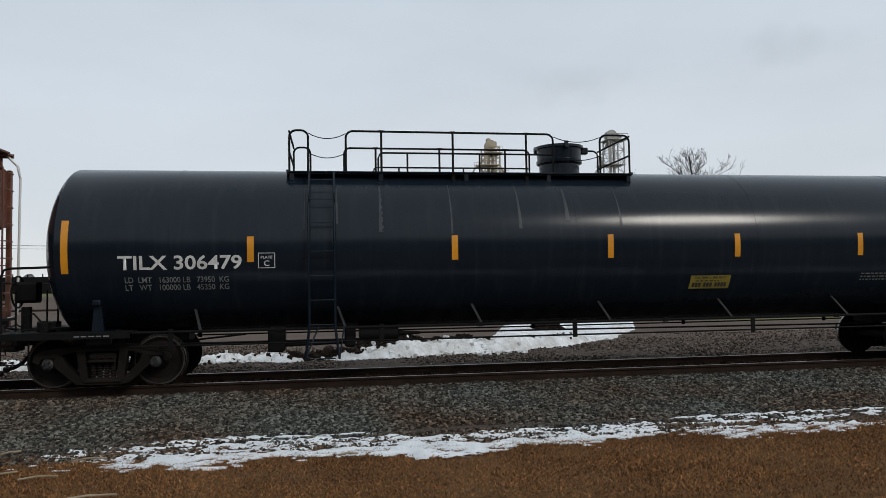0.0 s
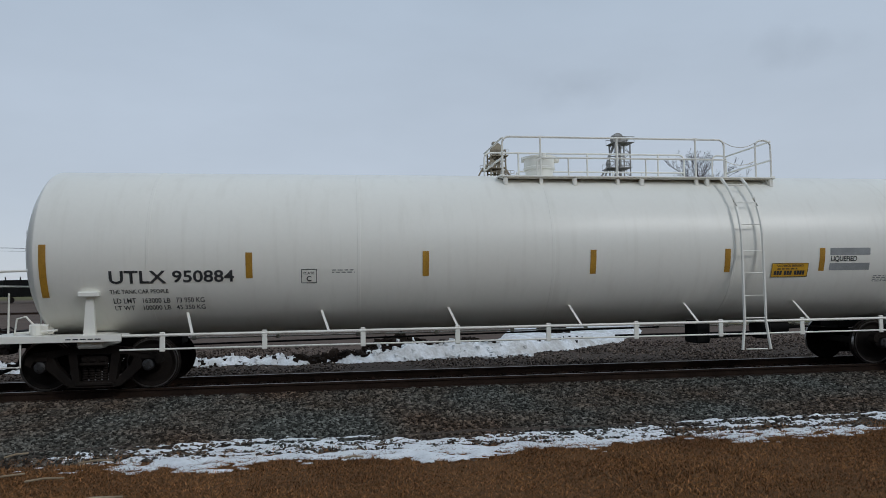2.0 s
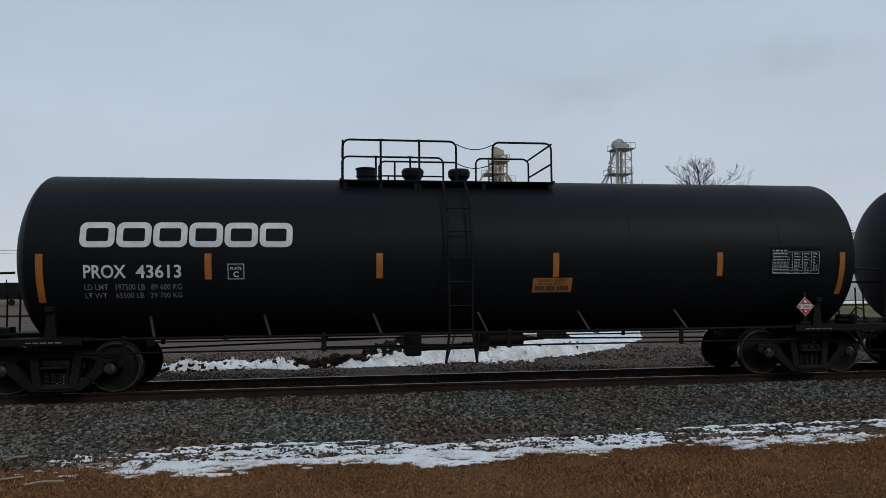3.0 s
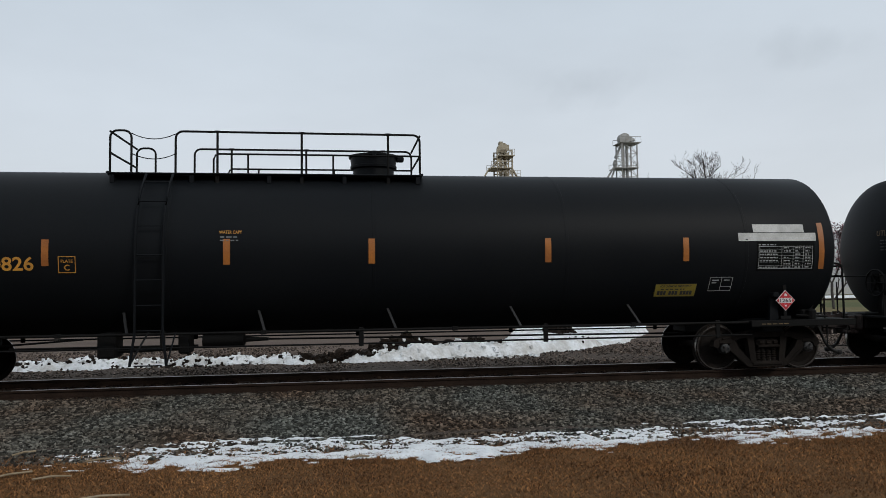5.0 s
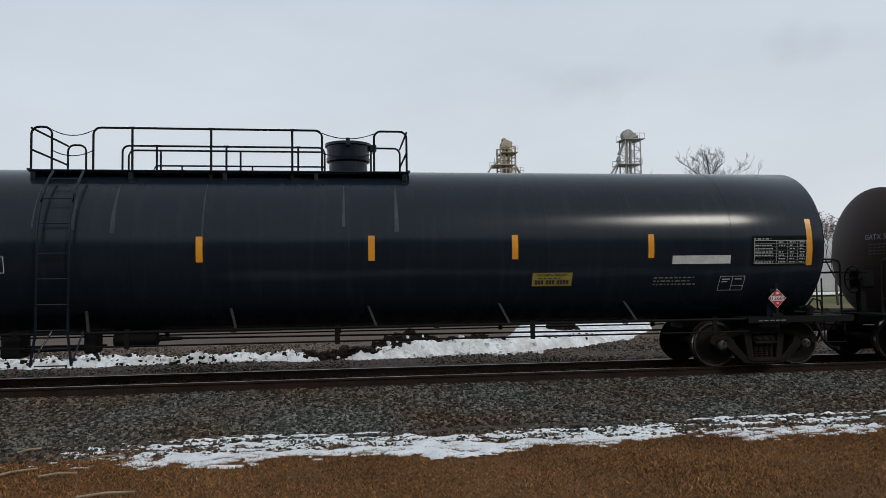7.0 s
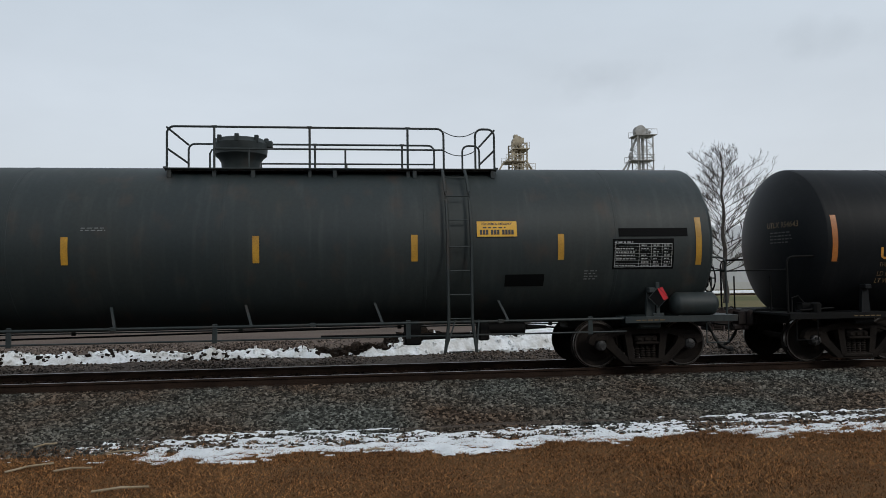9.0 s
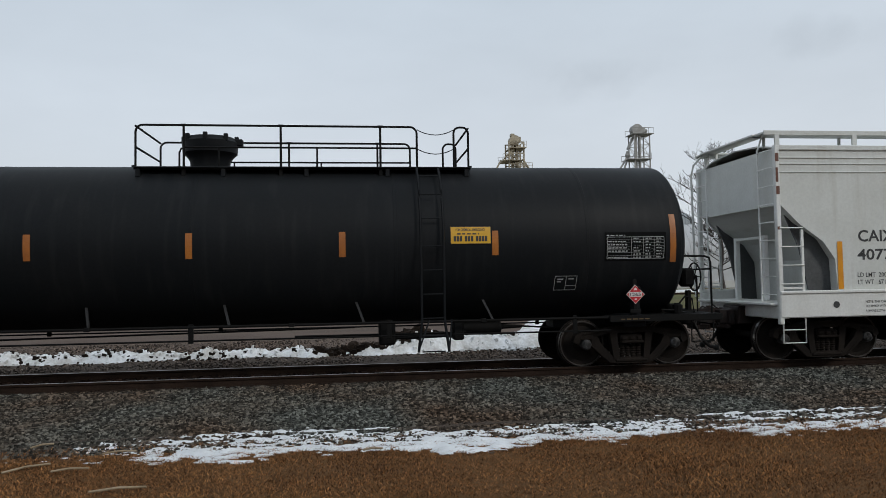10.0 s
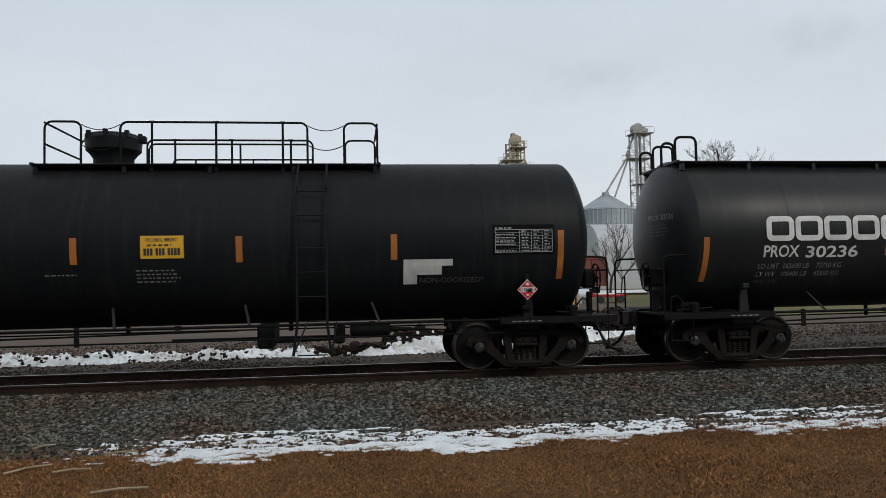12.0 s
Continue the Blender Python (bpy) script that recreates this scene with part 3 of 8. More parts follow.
def placard(car, b, put, number, zc, R, face=dark_iron):
    """A diamond hazard placard in its holder."""
    x, z, r = (b[0] + b[1]) / 2, (b[2] + b[3]) / 2, (b[3] - b[2]) / 2
    y = -1.50
    hold = Shape().box(x - 0.035, x + 0.035, y + 0.012, y + 0.04, z - r - 0.16, z + r + 0.10, 0.005)
    hold.box(x - 0.11, x + 0.11, y + 0.0, y + 0.03, z - r - 0.17, z - r - 0.10, 0.008)
    h = part("placard_holder", hold, face, car)
    d = lambda k, dy: [(x - k, y - dy, z), (x, y - dy, z - k), (x + k, y - dy, z), (x, y - dy, z + k)]
    if not number:
        # an emptied holder with a torn scrap of red card
        bare = Shape().add(d(r, 0.0) + d(r, -0.008), [(0, 1, 2, 3), (7, 6, 5, 4), (0, 4, 5, 1), (1, 5, 6, 2), (2, 6, 7, 3), (3, 7, 4, 0)])
        bh = part("placard_plate", bare, patch_black, car, "bare diamond placard plate", 0)
        part("plate_rim", Shape().tube([(p[0], p[1] - 0.005, p[2]) for p in d(r, 0.0) + d(r, 0.0)[:1]], 0.008, 5), grey_paint, bh)
        part("torn_placard", Shape().add([(x - 0.02, y - 0.008, z + 0.17), (x + 0.08, y - 0.008, z + 0.20), (x + 0.20, y - 0.008, z - 0.02), (x + 0.10, y - 0.008, z - 0.05)], [(0, 1, 2, 3)]), sign_red, bh, "torn red placard scrap", 0)
        return
    white = Shape().add(d(r, 0.0) + d(r, -0.008), [(0, 1, 2, 3), (7, 6, 5, 4), (0, 4, 5, 1), (1, 5, 6, 2), (2, 6, 7, 3), (3, 7, 4, 0)])
    w = part("placard", white, sign_white, car, "red and white diamond hazard placard", 0)
    k = r * 0.94
    zz = 0.27 * k
    red = Shape()
    red.add([(x - (k - zz), y - 0.005, z + zz), (x + (k - zz), y - 0.005, z + zz), (x, y - 0.005, z + k)], [(0, 1, 2)])
    red.add([(x - (k - zz), y - 0.005, z - zz), (x + (k - zz), y - 0.005, z - zz), (x, y - 0.005, z - k)], [(0, 2, 1)])
    for s in (-1, 1):
        red.add([(x + s * k, y - 0.005, z), (x + s * (k - zz), y - 0.005, z + zz), (x + s * (k - zz), y - 0.005, z - zz)], [(0, 1, 2)])
    part("red_field", red, sign_red, w, "red field of the placard", 0)
    flat = lambda a, c: (a, y - 0.006, c)
    if number:
        part("lettering", words(number, (x - k * 0.62, x + k * 0.62, z - zz * 0.72, z + zz * 0.72), flat), letter_black, w)
    fl = Shape().add([flat(x - 0.03, z + k * 0.45), flat(x + 0.03, z + k * 0.45), flat(x + 0.035, z + k * 0.58), flat(x, z + k * 0.75), flat(x - 0.03, z + k * 0.6)], [(0, 1, 2, 3, 4)])
    part("flame_symbol", fl, sign_white, w, "", 0)
    part("class_mark", Shape().add([flat(x - 0.02, z - k * 0.62), flat(x + 0.02, z - k * 0.62), flat(x + 0.02, z - k * 0.45), flat(x - 0.02, z - k * 0.45)], [(0, 1, 2, 3)]), sign_white, w, "", 0)


def block_emblem(car, b, put, ink):
    """A maker's emblem as six plain rounded frames."""
    x0, x1, z0, z1 = b
    n, gap = 6, 0.05 * (x1 - x0) / 6
    w = (x1 - x0 - gap * (n - 1)) / n
    e = None
    place = put(0.008)
    for k in range(n):
        a, c = x0 + k * (w + gap), x0 + k * (w + gap) + w
        t, r = 0.105, 0.12
        s = Shape()

        def ring(d, rad):
            p = []
            for cx, cz, a0 in ((c - d - rad, z1 - d - rad, 0), (a + d + rad, z1 - d - rad, 90), (a + d + rad, z0 + d + rad, 180), (c - d - rad, z0 + d + rad, 270)):
                p += arc(cx, cz, rad, a0, a0 + 90, 4)
            return p
        o, i = ring(0, r), ring(t, 0.035)
        m = len(o)
        mid = [((o[j][0] + i[j][0]) / 2, (o[j][1] + i[j][1]) / 2) for j in range(m)]
        s.add([place(*p) for p in o + mid + i], [(j, (j + 1) % m, (j + 1) % m + m, j + m) for j in range(m)] + [(j + m, (j + 1) % m + m, (j + 1) % m + 2 * m, j + 2 * m) for j in range(m)])
        e = part("emblem", s, ink, car, "white block emblem on the tank side", 0)


# ---- tank car ----
def bulge(u):
    """How far a dished head stands out, 1 at its middle, at u of its radius."""
    w = math.sqrt(1 - min(max(u, 0.0), 1.0) ** 2)
    return 0.5 * w * w + 0.5 * w


def girth(v):
    """The radius, as a share, at which a head stands out by v of its depth."""
    w = (math.sqrt(1 + 8 * min(max(v, 0.0), 0.98)) - 1) / 2
    return math.sqrt(1 - w * w)


def tank_car(q0, tank, axles, label, paint, R=1.55, zc=2.455, stripes=(), tape=amber, end_z=(2.01, 2.92), mid_z=(2.18, 2.63), top=None, dome=None,
             bowl=True, loops=(), ladder=None, trim=None, head=0.52, brake=0, flare=False, texts=(), ink=letter_white, table=None, box=None, rows=(),
             plate=None, sign=None, sign_face=sign_yellow, diamond=None, number="1265", tables_ink=None, patches=(), emblem=None, reservoir=None, domes=(), seams=5, head_mark="", tail_mark="", dome_h=0.62, scribble=None, runs=(), hoops=()):
    """One tank car. All x values are places along the train; q0 is the car's own zero."""
    car = thing("tank_car", label, "tank car", "freight train")
    trim = trim or dark_iron
    X = lambda q: q - q0
    B = lambda b: (X(b[0]), X(b[1]), b[2], b[3])
    put = lambda off: on_tank(R, zc, off)
    a, c = X(tank[0]) + 0.16, X(tank[1]) - 0.05
    prof = [(a + 0.0, 0.02)]
    for i in range(1, 13):
        t = math.pi / 2 * i / 12
        prof.append((a + head * (1 - bulge(math.sin(t))), R * math.sin(t)))
    for k in range(seams):
        x = a + head + (c - a - 2 * head) * (k + 0.5) / seams
        prof += [(x - 0.03, R), (x - 0.025, R + 0.004), (x + 0.025, R + 0.004), (x + 0.03, R)]
    for i in range(12, 0, -1):
        t = math.pi / 2 * i / 12
        prof.append((c - head * (1 - bulge(math.sin(t))), R * math.sin(t)))
    prof.append((c, 0.02))
    part("tank", Shape().lathe(prof, 0, (0, 0, zc), 72), paint, car, "", 20)
    # trucks, draft sills, saddles, end decks
    lo, hi = X(axles[0]) + AXLE, X(axles[1]) - AXLE
    ends = (X(axles[0]) - 0.78, X(axles[1]) + 0.78)
    for x, e, s in ((lo, ends[0], -1), (hi, ends[1], 1)):
        add_truck(car, x)
        x0, x1 = min(e, x + s * -1.3), max(e, x + s * -1.3)
        part("draft_sill", Shape().box(x0, x1, -0.30, 0.30, 0.74, 1.06, 0.02), dark_iron, car)
        sad = Shape()
        for side in (-1, 1):
            y0, y1 = (-1.40, -1.32) if side < 0 else (1.32, 1.40)
            tall = 1.72 if trim is white_paint else 1.52
            sad.plate([(x - 0.10, 0.98), (x + 0.10, 0.98), (x + 0.055, tall), (x - 0.055, tall)], y0, y1)
            cw = 0.17 if trim is white_paint else 0.07
            sad.box(x - cw, x + cw, side * 1.40 - 0.10, side * 1.40 + 0.10, tall - 0.06, tall + 0.04, 0.02)
        sad.box(x - 0.22, x + 0.22, -1.36, 1.36, 0.78, 1.02, 0.03)
        part("saddle", sad, trim if trim is not dark_iron else paint, car)
        d0, d1 = min(e, x - s * 0.55), max(e, x - s * 0.55)
        deck = Shape().box(d0, d1, -1.50, -0.95, 0.975, 1.015, 0.008).box(d0, d1, 0.95, 1.50, 0.975, 1.015, 0.008)
        deck.box(e - 0.03 if s < 0 else e - 0.42, e + 0.42 if s < 0 else e + 0.03, -1.49, 1.49, 0.97, 1.02, 0.008)
        deck.box(d0, d1, -1.515, -1.485, 0.90, 1.02, 0.006).box(d0, d1, 1.485, 1.515, 0.90, 1.02, 0.006)
        part("end_deck", deck, trim, car)
        rail = Shape()
        ex = e - s * 0.10
        zt = 2.12
        for side in (-1, 1):
            y = side * 1.30
            rail.tube([(ex, y, 1.0), (ex, y, zt - 0.12), (ex - s * 0.03, y, zt - 0.03), (ex - s * 0.12, y, zt), (ex - s * 0.95, y, zt + 0.02)], 0.021, 8)
            rail.tube([(ex, y * 0.55, 1.0), (ex, y * 0.55, 1.75)], 0.018, 6)
            rail.tube([(e - s * 0.16, side * 1.46, 0.95), (e - s * 0.16, side * 1.46, 0.50), (e - s * 0.60, side * 1.46, 0.50), (e - s * 0.60, side * 1.46, 0.95)], 0.017, 6)
        rail.tube([(ex, -1.30, zt - 0.25), (ex, 1.30, zt - 0.25)], 0.018, 6)
        part("end_handrail", rail, trim, car, "bent pipe handrail")
        fit = Shape()
        fit.box(e - s * 0.85, e - s * 0.60, -1.05, -0.78, 1.02, 1.20, 0.03)
        fit.tube([(e - s * 0.62, -1.0, 1.20), (e - s * 0.50, -1.0, 1.34), (e - s * 0.36, -1.02, 1.30), (e - s * 0.34, -1.05, 1.02)], 0.018, 6)
        fit.lathe([(0, 0.09), (0.16, 0.10), (0.20, 0.05)], 2, (e - s * 0.75, -1.2, 1.02), 10)
        fit.tube([(e - s * 0.4, -1.2, 1.06), (e - s * 1.1, -1.24, 1.10)], 0.02, 6)
        part("brake_valve", fit, trim, car)
        add_end(car, e, s)
        part("stencil_line", bars_of_text(Shape(), x - 0.34, x + 0.28, 0.930, 0.982, on_flat(-1.515, 0.004), 1, 5), letter_grey if ink is letter_white else letter_tan if ink is letter_gold else ink, car, "small stencilled line on the deck edge", 0)
        if (s < 0 and brake in (-1, 2)) or (s > 0 and brake in (1, 2)):
            bx = e - s * 0.12
            bw = part("brake_wheel", BRAKE_WHEEL, dark_iron, car, "spoked hand brake wheel", at=(bx + s * 0.05, -0.55, 1.72))
            bw.rotation_euler = (0, 0, 0 if s < 0 else math.pi)
            part("brake_housing", Shape().box(bx - s * 0.25, bx, -0.70, -0.42, 1.52, 1.90, 0.05).box(bx - s * 0.15, bx - s * 0.05, -0.62, -0.50, 1.0, 1.45, 0.02), dark_iron, car)
    # side safety rods with hangers
    for side in (-1, 1):
        y = side * 1.42
        rod = Shape()
        for z, r in ((0.985, 0.026), (0.745, 0.016)):
            rod.tube([(lo + 0.5, y, z), (hi - 0.5, y, z)], r, 8)
        n = max(3, round((hi - lo - 2.4) / 1.75))
        for k in range(n + 1):
            x = lo + 1.2 + (hi - lo - 2.4) * k / n
            if k % 2 == 0 or trim is white_paint:
                rod.box(x - 0.045, x + 0.045, y - 0.015, y + 0.015, 0.70, 1.04, 0.008)
            else:
                rod.box(x - 0.055, x + 0.055, y - 0.032, y + 0.032, 0.945, 1.025, 0.012)
        part("safety_rod", rod, trim, car, "long side rods with hangers")
    # slanting struts from the rod to the tank
    for k in range(6):
        x = lo + 1.6 + (hi - lo - 4.45) * k / 5
        st = Shape()
        b0, b1 = (x + 0.09, -1.40, 1.01), (x - 0.04, put(0.015)(x, 1.36)[1], 1.36)
        st.add([(p[0] + dx, p[1] + dy, p[2]) for p in (b0, b1) for dx, dy in ((-0.022, 0), (0.022, 0), (0.022, 0.03), (-0.022, 0.03))], [(0, 1, 5, 4), (1, 2, 6, 5), (2, 3, 7, 6), (3, 0, 4, 7), (0, 3, 2, 1), (4, 5, 6, 7)])
        part("rod_strut", st, strut_dust if trim is dark_iron else trim, car, "flat slanting strut from rod to tank", 0)
    # fittings under the tank
    mid = (lo + hi) / 2
    lx = X(ladder[0]) if ladder else mid
    under = Shape()
    under.lathe([(-0.45, 0.02), (-0.44, 0.15), (0.30, 0.15), (0.34, 0.05), (0.75, 0.03)], 0, (lx + 1.35, -0.45, 0.80), 14)
    under.tube([(lx - 2.3, -0.9, 0.74), (lx + 0.9, -0.9, 0.74)], 0.02, 6)
    under.tube([(lx + 2.1, -0.45, 0.80), (hi - 1.0, -0.2, 0.72)], 0.02, 6)
    under.tube([(lx - 1.2, -0.5, 0.86), (lo + 1.0, -0.2, 0.72)], 0.02, 6)
    under.box(lx - 0.75, lx - 0.45, -1.20, -0.70, 0.56, 1.00, 0.03)
    under.box(lx + 0.62, lx + 0.82, -1.25, -0.85, 0.62, 0.98, 0.03)
    under.tube([(lx - 0.6, -0.95, 0.66), (lx + 0.7, -1.05, 0.70)], 0.03, 8)
    part("brake_cylinder", under, dark_iron, car, "brake cylinder and piping under the tank")
    # ladder
    if ladder:
        xa, xb = X(ladder[0]), X(ladder[1])
        path = []
        for i in range(9):
            ang = radians(54 - i * 54 / 8)
            path.append((-(R + 0.12 + 0.006 * (8 - i)) * math.cos(ang), zc + (R + 0.12 + 0.006 * (8 - i)) * math.sin(ang)))
        foot = 0.46
        lad = Shape()
        for x, out in ((xa, -0.07), (xb, 0.07)):
            lad.tube([(x, y, z) for y, z in path] + [(x, -(R + 0.12), 1.3), (x, -(R + 0.12), 1.0), (x + out, -(R + 0.14), foot)], 0.024 if not flare else 0.03, 6)
            lad.tube([(x + 0.16, -1.42, 1.02), (x + out, -(R + 0.14), foot + 0.02)], 0.016, 6)
        body = part("ladder", lad, trim if trim is not dark_iron else paint, car, "steel side ladder")
        rungs = [(-(R + 0.14), foot + 0.01), (-(R + 0.13), 0.75)] + [(-(R + 0.12), 1.06 + 0.43 * k) for k in range(4)]
        for ang in (14, 30, 46):
            rungs.append((-(R + 0.12 + 0.0009 * ang) * math.cos(radians(ang)), zc + (R + 0.12 + 0.0009 * ang) * math.sin(radians(ang))))
        one = Shape().tube([(xa, 0, 0), (xb, 0, 0)], 0.013, 6).mesh("rung")
        for y, z in rungs:
            part("rung", one, trim if trim is not dark_iron else paint, body, at=(0, y, z))
    # top platform, handrails, manway
    if top:
        t0, t1 = X(top[0]), X(top[1])
        zt = zc + R - 0.145
        deck = Shape()
        for side in (-1, 1):
            deck.box(t0, t1, side * 0.72 - 0.24, side * 0.72 + 0.14, zt + 0.005, zt + 0.03, 0.006)
            deck.box(t0, t1, side * 0.88 - 0.015, side * 0.88 + 0.015, zt - 0.02, zt + 0.035, 0.006)
            k = max(3, int((t1 - t0) / 1.4))
            for i in range(k + 1):
                x = t0 + 0.08 + (t1 - t0 - 0.16) * i / k
                deck.box(x - 0.04, x + 0.04, side * 0.88 - 0.05, side * 0.88 + 0.05, zt - 0.16, zt, 0.01)
        for x in (t0, t1):
            deck.box(x - 0.03, x + 0.03, -0.90, 0.90, zt + 0.02, zt + 0.06, 0.006)
        part("top_platform", deck, trim if trim is not dark_iron else paint, car, "grated walkway on the tank")
        H = zt + 0.81
        for f0, f1 in loops:
            x0, x1 = t0 + (t1 - t0) * f0 + 0.03, t0 + (t1 - t0) * f1 - 0.03
            for side in (-1, 1):
                y = side * 0.86
                r = min(0.13, (x1 - x0) * 0.4)
                run = [(x0, zt)] + [(px, pz) for px, pz in arc(x0 + r, H - r, r, 180, 90)] + [(px, pz) for px, pz in arc(x1 - r, H - r, r, 90, 0)] + [(x1, zt)]
                hr = Shape().tube([(px, y, pz) for px, pz in run], 0.021, 8)
                zm = zt + 0.40
                posts = [0.165, 0.505, 0.865] if x1 - x0 > 3.0 else [0.33, 0.67] if x1 - x0 > 2.0 else []
                if posts:
                    # a middle pipe from the first post on, bent down at its start, with short stubs under it
                    m0 = x0 + (x1 - x0) * (posts[0] - 0.015)
                    hr.tube([(m0, y, zt), (m0, y, zm - 0.10), (m0 + 0.03, y, zm - 0.03), (m0 + 0.10, y, zm), (x1, y, zm)], 0.018, 8)
                    for u, w in zip(posts, posts[1:]):
                        x = x0 + (x1 - x0) * (u + (w - u) * 0.36)
                        hr.tube([(x, y, zt), (x, y, zm)], 0.018, 6)
                for u in posts:
                    x = x0 + (x1 - x0) * u
                    hr.tube([(x, y, zt), (x, y, H)], 0.022, 8)
                    hr.box(x - 0.05, x + 0.05, y - 0.012, y + 0.012, H - 0.015, H + 0.025)
                    hr.box(x - 0.035, x + 0.035, y - 0.04, y + 0.04, zt - 0.16, zt + 0.03, 0.008)
                part("handrail", hr, trim if trim is not dark_iron else dark_iron, car, "bent pipe safety railing")
        for x in ([t0 + (t1 - t0) * loops[0][0] + 0.03] if loops else []) + ([t0 + (t1 - t0) * loops[-1][1] - 0.03] if loops and loops[-1][1] > 0.92 else []):
            cross = Shape()
            for z in (H - 0.02, zt + 0.40):
                cross.tube([(x, -0.86, z), (x, 0.86, z)], 0.02, 8)
            part("end_rail", cross, trim, car, "cross pipes closing the walkway end")
        for (f0, f1), (g0, g1) in zip(loops, loops[1:]):
            x0, x1 = t0 + (t1 - t0) * f1 - 0.03, t0 + (t1 - t0) * g0 + 0.03
            ch = Shape()
            for z in (H - 0.05, H - 0.42):
                ch.tube([(x0 + (x1 - x0) * i / 8, -0.86, z - 0.10 * (1 - (i / 4 - 1) ** 2)) for i in range(9)], 0.009, 5)
            part("chain", ch, trim if trim is not dark_iron else dark_iron, car, "slack safety chain")
    for (d0, d1, wide) in ([(X(dome[0]), X(dome[1]), bowl)] if dome else []) + [(X(p) - 0.22, X(p) + 0.22, bw) for p, bw in domes]:
        x, r = (d0 + d1) / 2, (d1 - d0) / 2
        zt, hh = zc + R - 0.04, dome_h if dome else 0.30
        if wide:
            prof = [(0, r * 0.72), (hh * 0.25, r * 0.74), (hh * 0.40, r * 0.86), (hh * 0.50, r), (hh * 0.85, r * 1.04), (hh * 0.90, r * 0.98), (hh, r * 0.90), (hh + 0.02, r * 0.3)]
        else:
            prof = [(0, r * 0.82), (hh * 0.35, r * 0.82), (hh * 0.40, r * 0.93), (hh * 0.50, r * 0.94), (hh * 0.52, r * 0.90), (hh * 0.88, r * 0.92), (hh * 0.90, r), (hh * 0.98, r), (hh, r * 0.9), (hh + 0.03, r * 0.25)]
        dm = Shape().lathe(prof, 2, (x, 0, zt), 28)
        if dome:
            for k in range(8 if wide else 3):
                ang = k * math.pi / 4 if wide else k * 2.1 + 0.5
                dm.box(x + r * 0.98 * math.cos(ang) - 0.04, x + r * 0.98 * math.cos(ang) + 0.04, r * 0.98 * math.sin(ang) - 0.04, r * 0.98 * math.sin(ang) + 0.04, zt + hh * 0.82, zt + hh * 1.06, 0.01)
            dm.box(x + r * 0.9, x + r * 1.22, -0.07, 0.07, zt + hh * 0.75, zt + hh * 0.98, 0.02)
        part("manway", dm, trim if trim is not dark_iron else paint, car, "round manway housing with a lid")
    # tape, lettering, plates
    for i, q in enumerate(stripes):
        endmost = i == 0 or i == len(stripes) - 1
        z0, z1 = end_z if endmost else mid_z
        x = X(q)
        bend = (lambda px, pz: (px, put(0.006)(px, pz)[1], pz))
        if endmost:
            # the tape runs on to the knuckle of the head
            k = a + head if i == 0 else c - head
            dx = (k - x) if i == 0 else (x - k)
            if dx > 0:
                def bend(px, pz, k=k, first=i == 0):
                    over = (k - px) if first else (px - k)
                    rr = R * girth(over / head) + 0.012
                    return (px, -math.sqrt(max(rr * rr - (pz - zc) ** 2, 0.01)), pz)
        part("reflector_tape", sheet(Shape(), x - 0.058, x + 0.058, z0, z1, bend), tape, car, "vertical reflective tape strip", 0)
    for body, b, mt, bold in texts:
        part("lettering", words(body, B(b), put(0.008), bold), mt, car, "painted lettering")
    t_ink = tables_ink or ink
    if table:
        part("data_panel", sheet(Shape(), X(table[0]) - 0.04, X(table[1]) + 0.04, table[2] - 0.04, table[3] + 0.03, put(0.004)), white_paint if paint is white_paint else patch_black, car, "", 0)
        data_table(car, B(table), put, t_ink, 7)
    if box:
        stencil_box(car, B(box), put, t_ink)
    for k, b in enumerate(rows):
        part("small_print", bars_of_text(Shape(), *B(b[:4]), put(0.008), b[4] if len(b) > 4 else 3, 11 + k), letter_grey if t_ink in (letter_white, letter_black) else t_ink, car, "rows of small stencilled print", 0)
    if plate:
        plate_c(car, B(plate), put, ink if paint is not white_paint else letter_black)
    if sign:
        emergency_sign(car, B(sign), put, sign_face, 3)
    if diamond:
        placard(car, B(diamond), put, number, zc, R, face=trim)
    for b, mt in patches:
        part("paint_patch", sheet(Shape(), *B(b), put(0.005)), mt, car, "painted-over patch", 0)
    if head_mark:
        def on_head(s, z):
            return (a + head * (1 - bulge(math.hypot(s, z - zc) / R)) - 0.012, -s, z)
        hm = ink if ink is not letter_black else letter_grey
        part("lettering", words(head_mark, (0.25, 1.05, zc + 0.28, zc + 0.40), on_head, 0.01), letter_grey if hm is letter_white else letter_tan if hm is letter_gold else hm, car, "small end lettering")
        part("small_print", bars_of_text(Shape(), 0.35, 0.95, zc - 0.05, zc + 0.22, on_head, 4, 17), letter_dim, car, "rows of small end print", 0)
    if tail_mark:
        def on_tail(s, z):
            return (c - head * (1 - bulge(math.hypot(s, z - zc) / R)) + 0.012, s, z)
        part("lettering", words(tail_mark, (-1.10, -0.35, zc + 0.36, zc + 0.47), on_tail, 0.01), letter_grey if ink is letter_white else letter_tan, car, "small end lettering")
        part("small_print", bars_of_text(Shape(), -0.95, -0.45, zc + 0.08, zc + 0.30, on_tail, 3, 19), letter_dim, car, "rows of small end print", 0)
    for q0h, q1h, zh, zb in hoops:
        x0, x1 = X(q0h), X(q1h)
        r = 0.12
        hoop = [(x0, zb)] + arc(x0 + r, zh - r, r, 180, 90) + arc(x1 - r, zh - r, r, 90, 0) + [(x1, zb)]
        for y in (-0.55, 0.55):
            part("hoop", Shape().tube([(px, y, pz) for px, pz in hoop], 0.028, 8), dark_iron, car, "bent pipe grab hoop on the walkway")
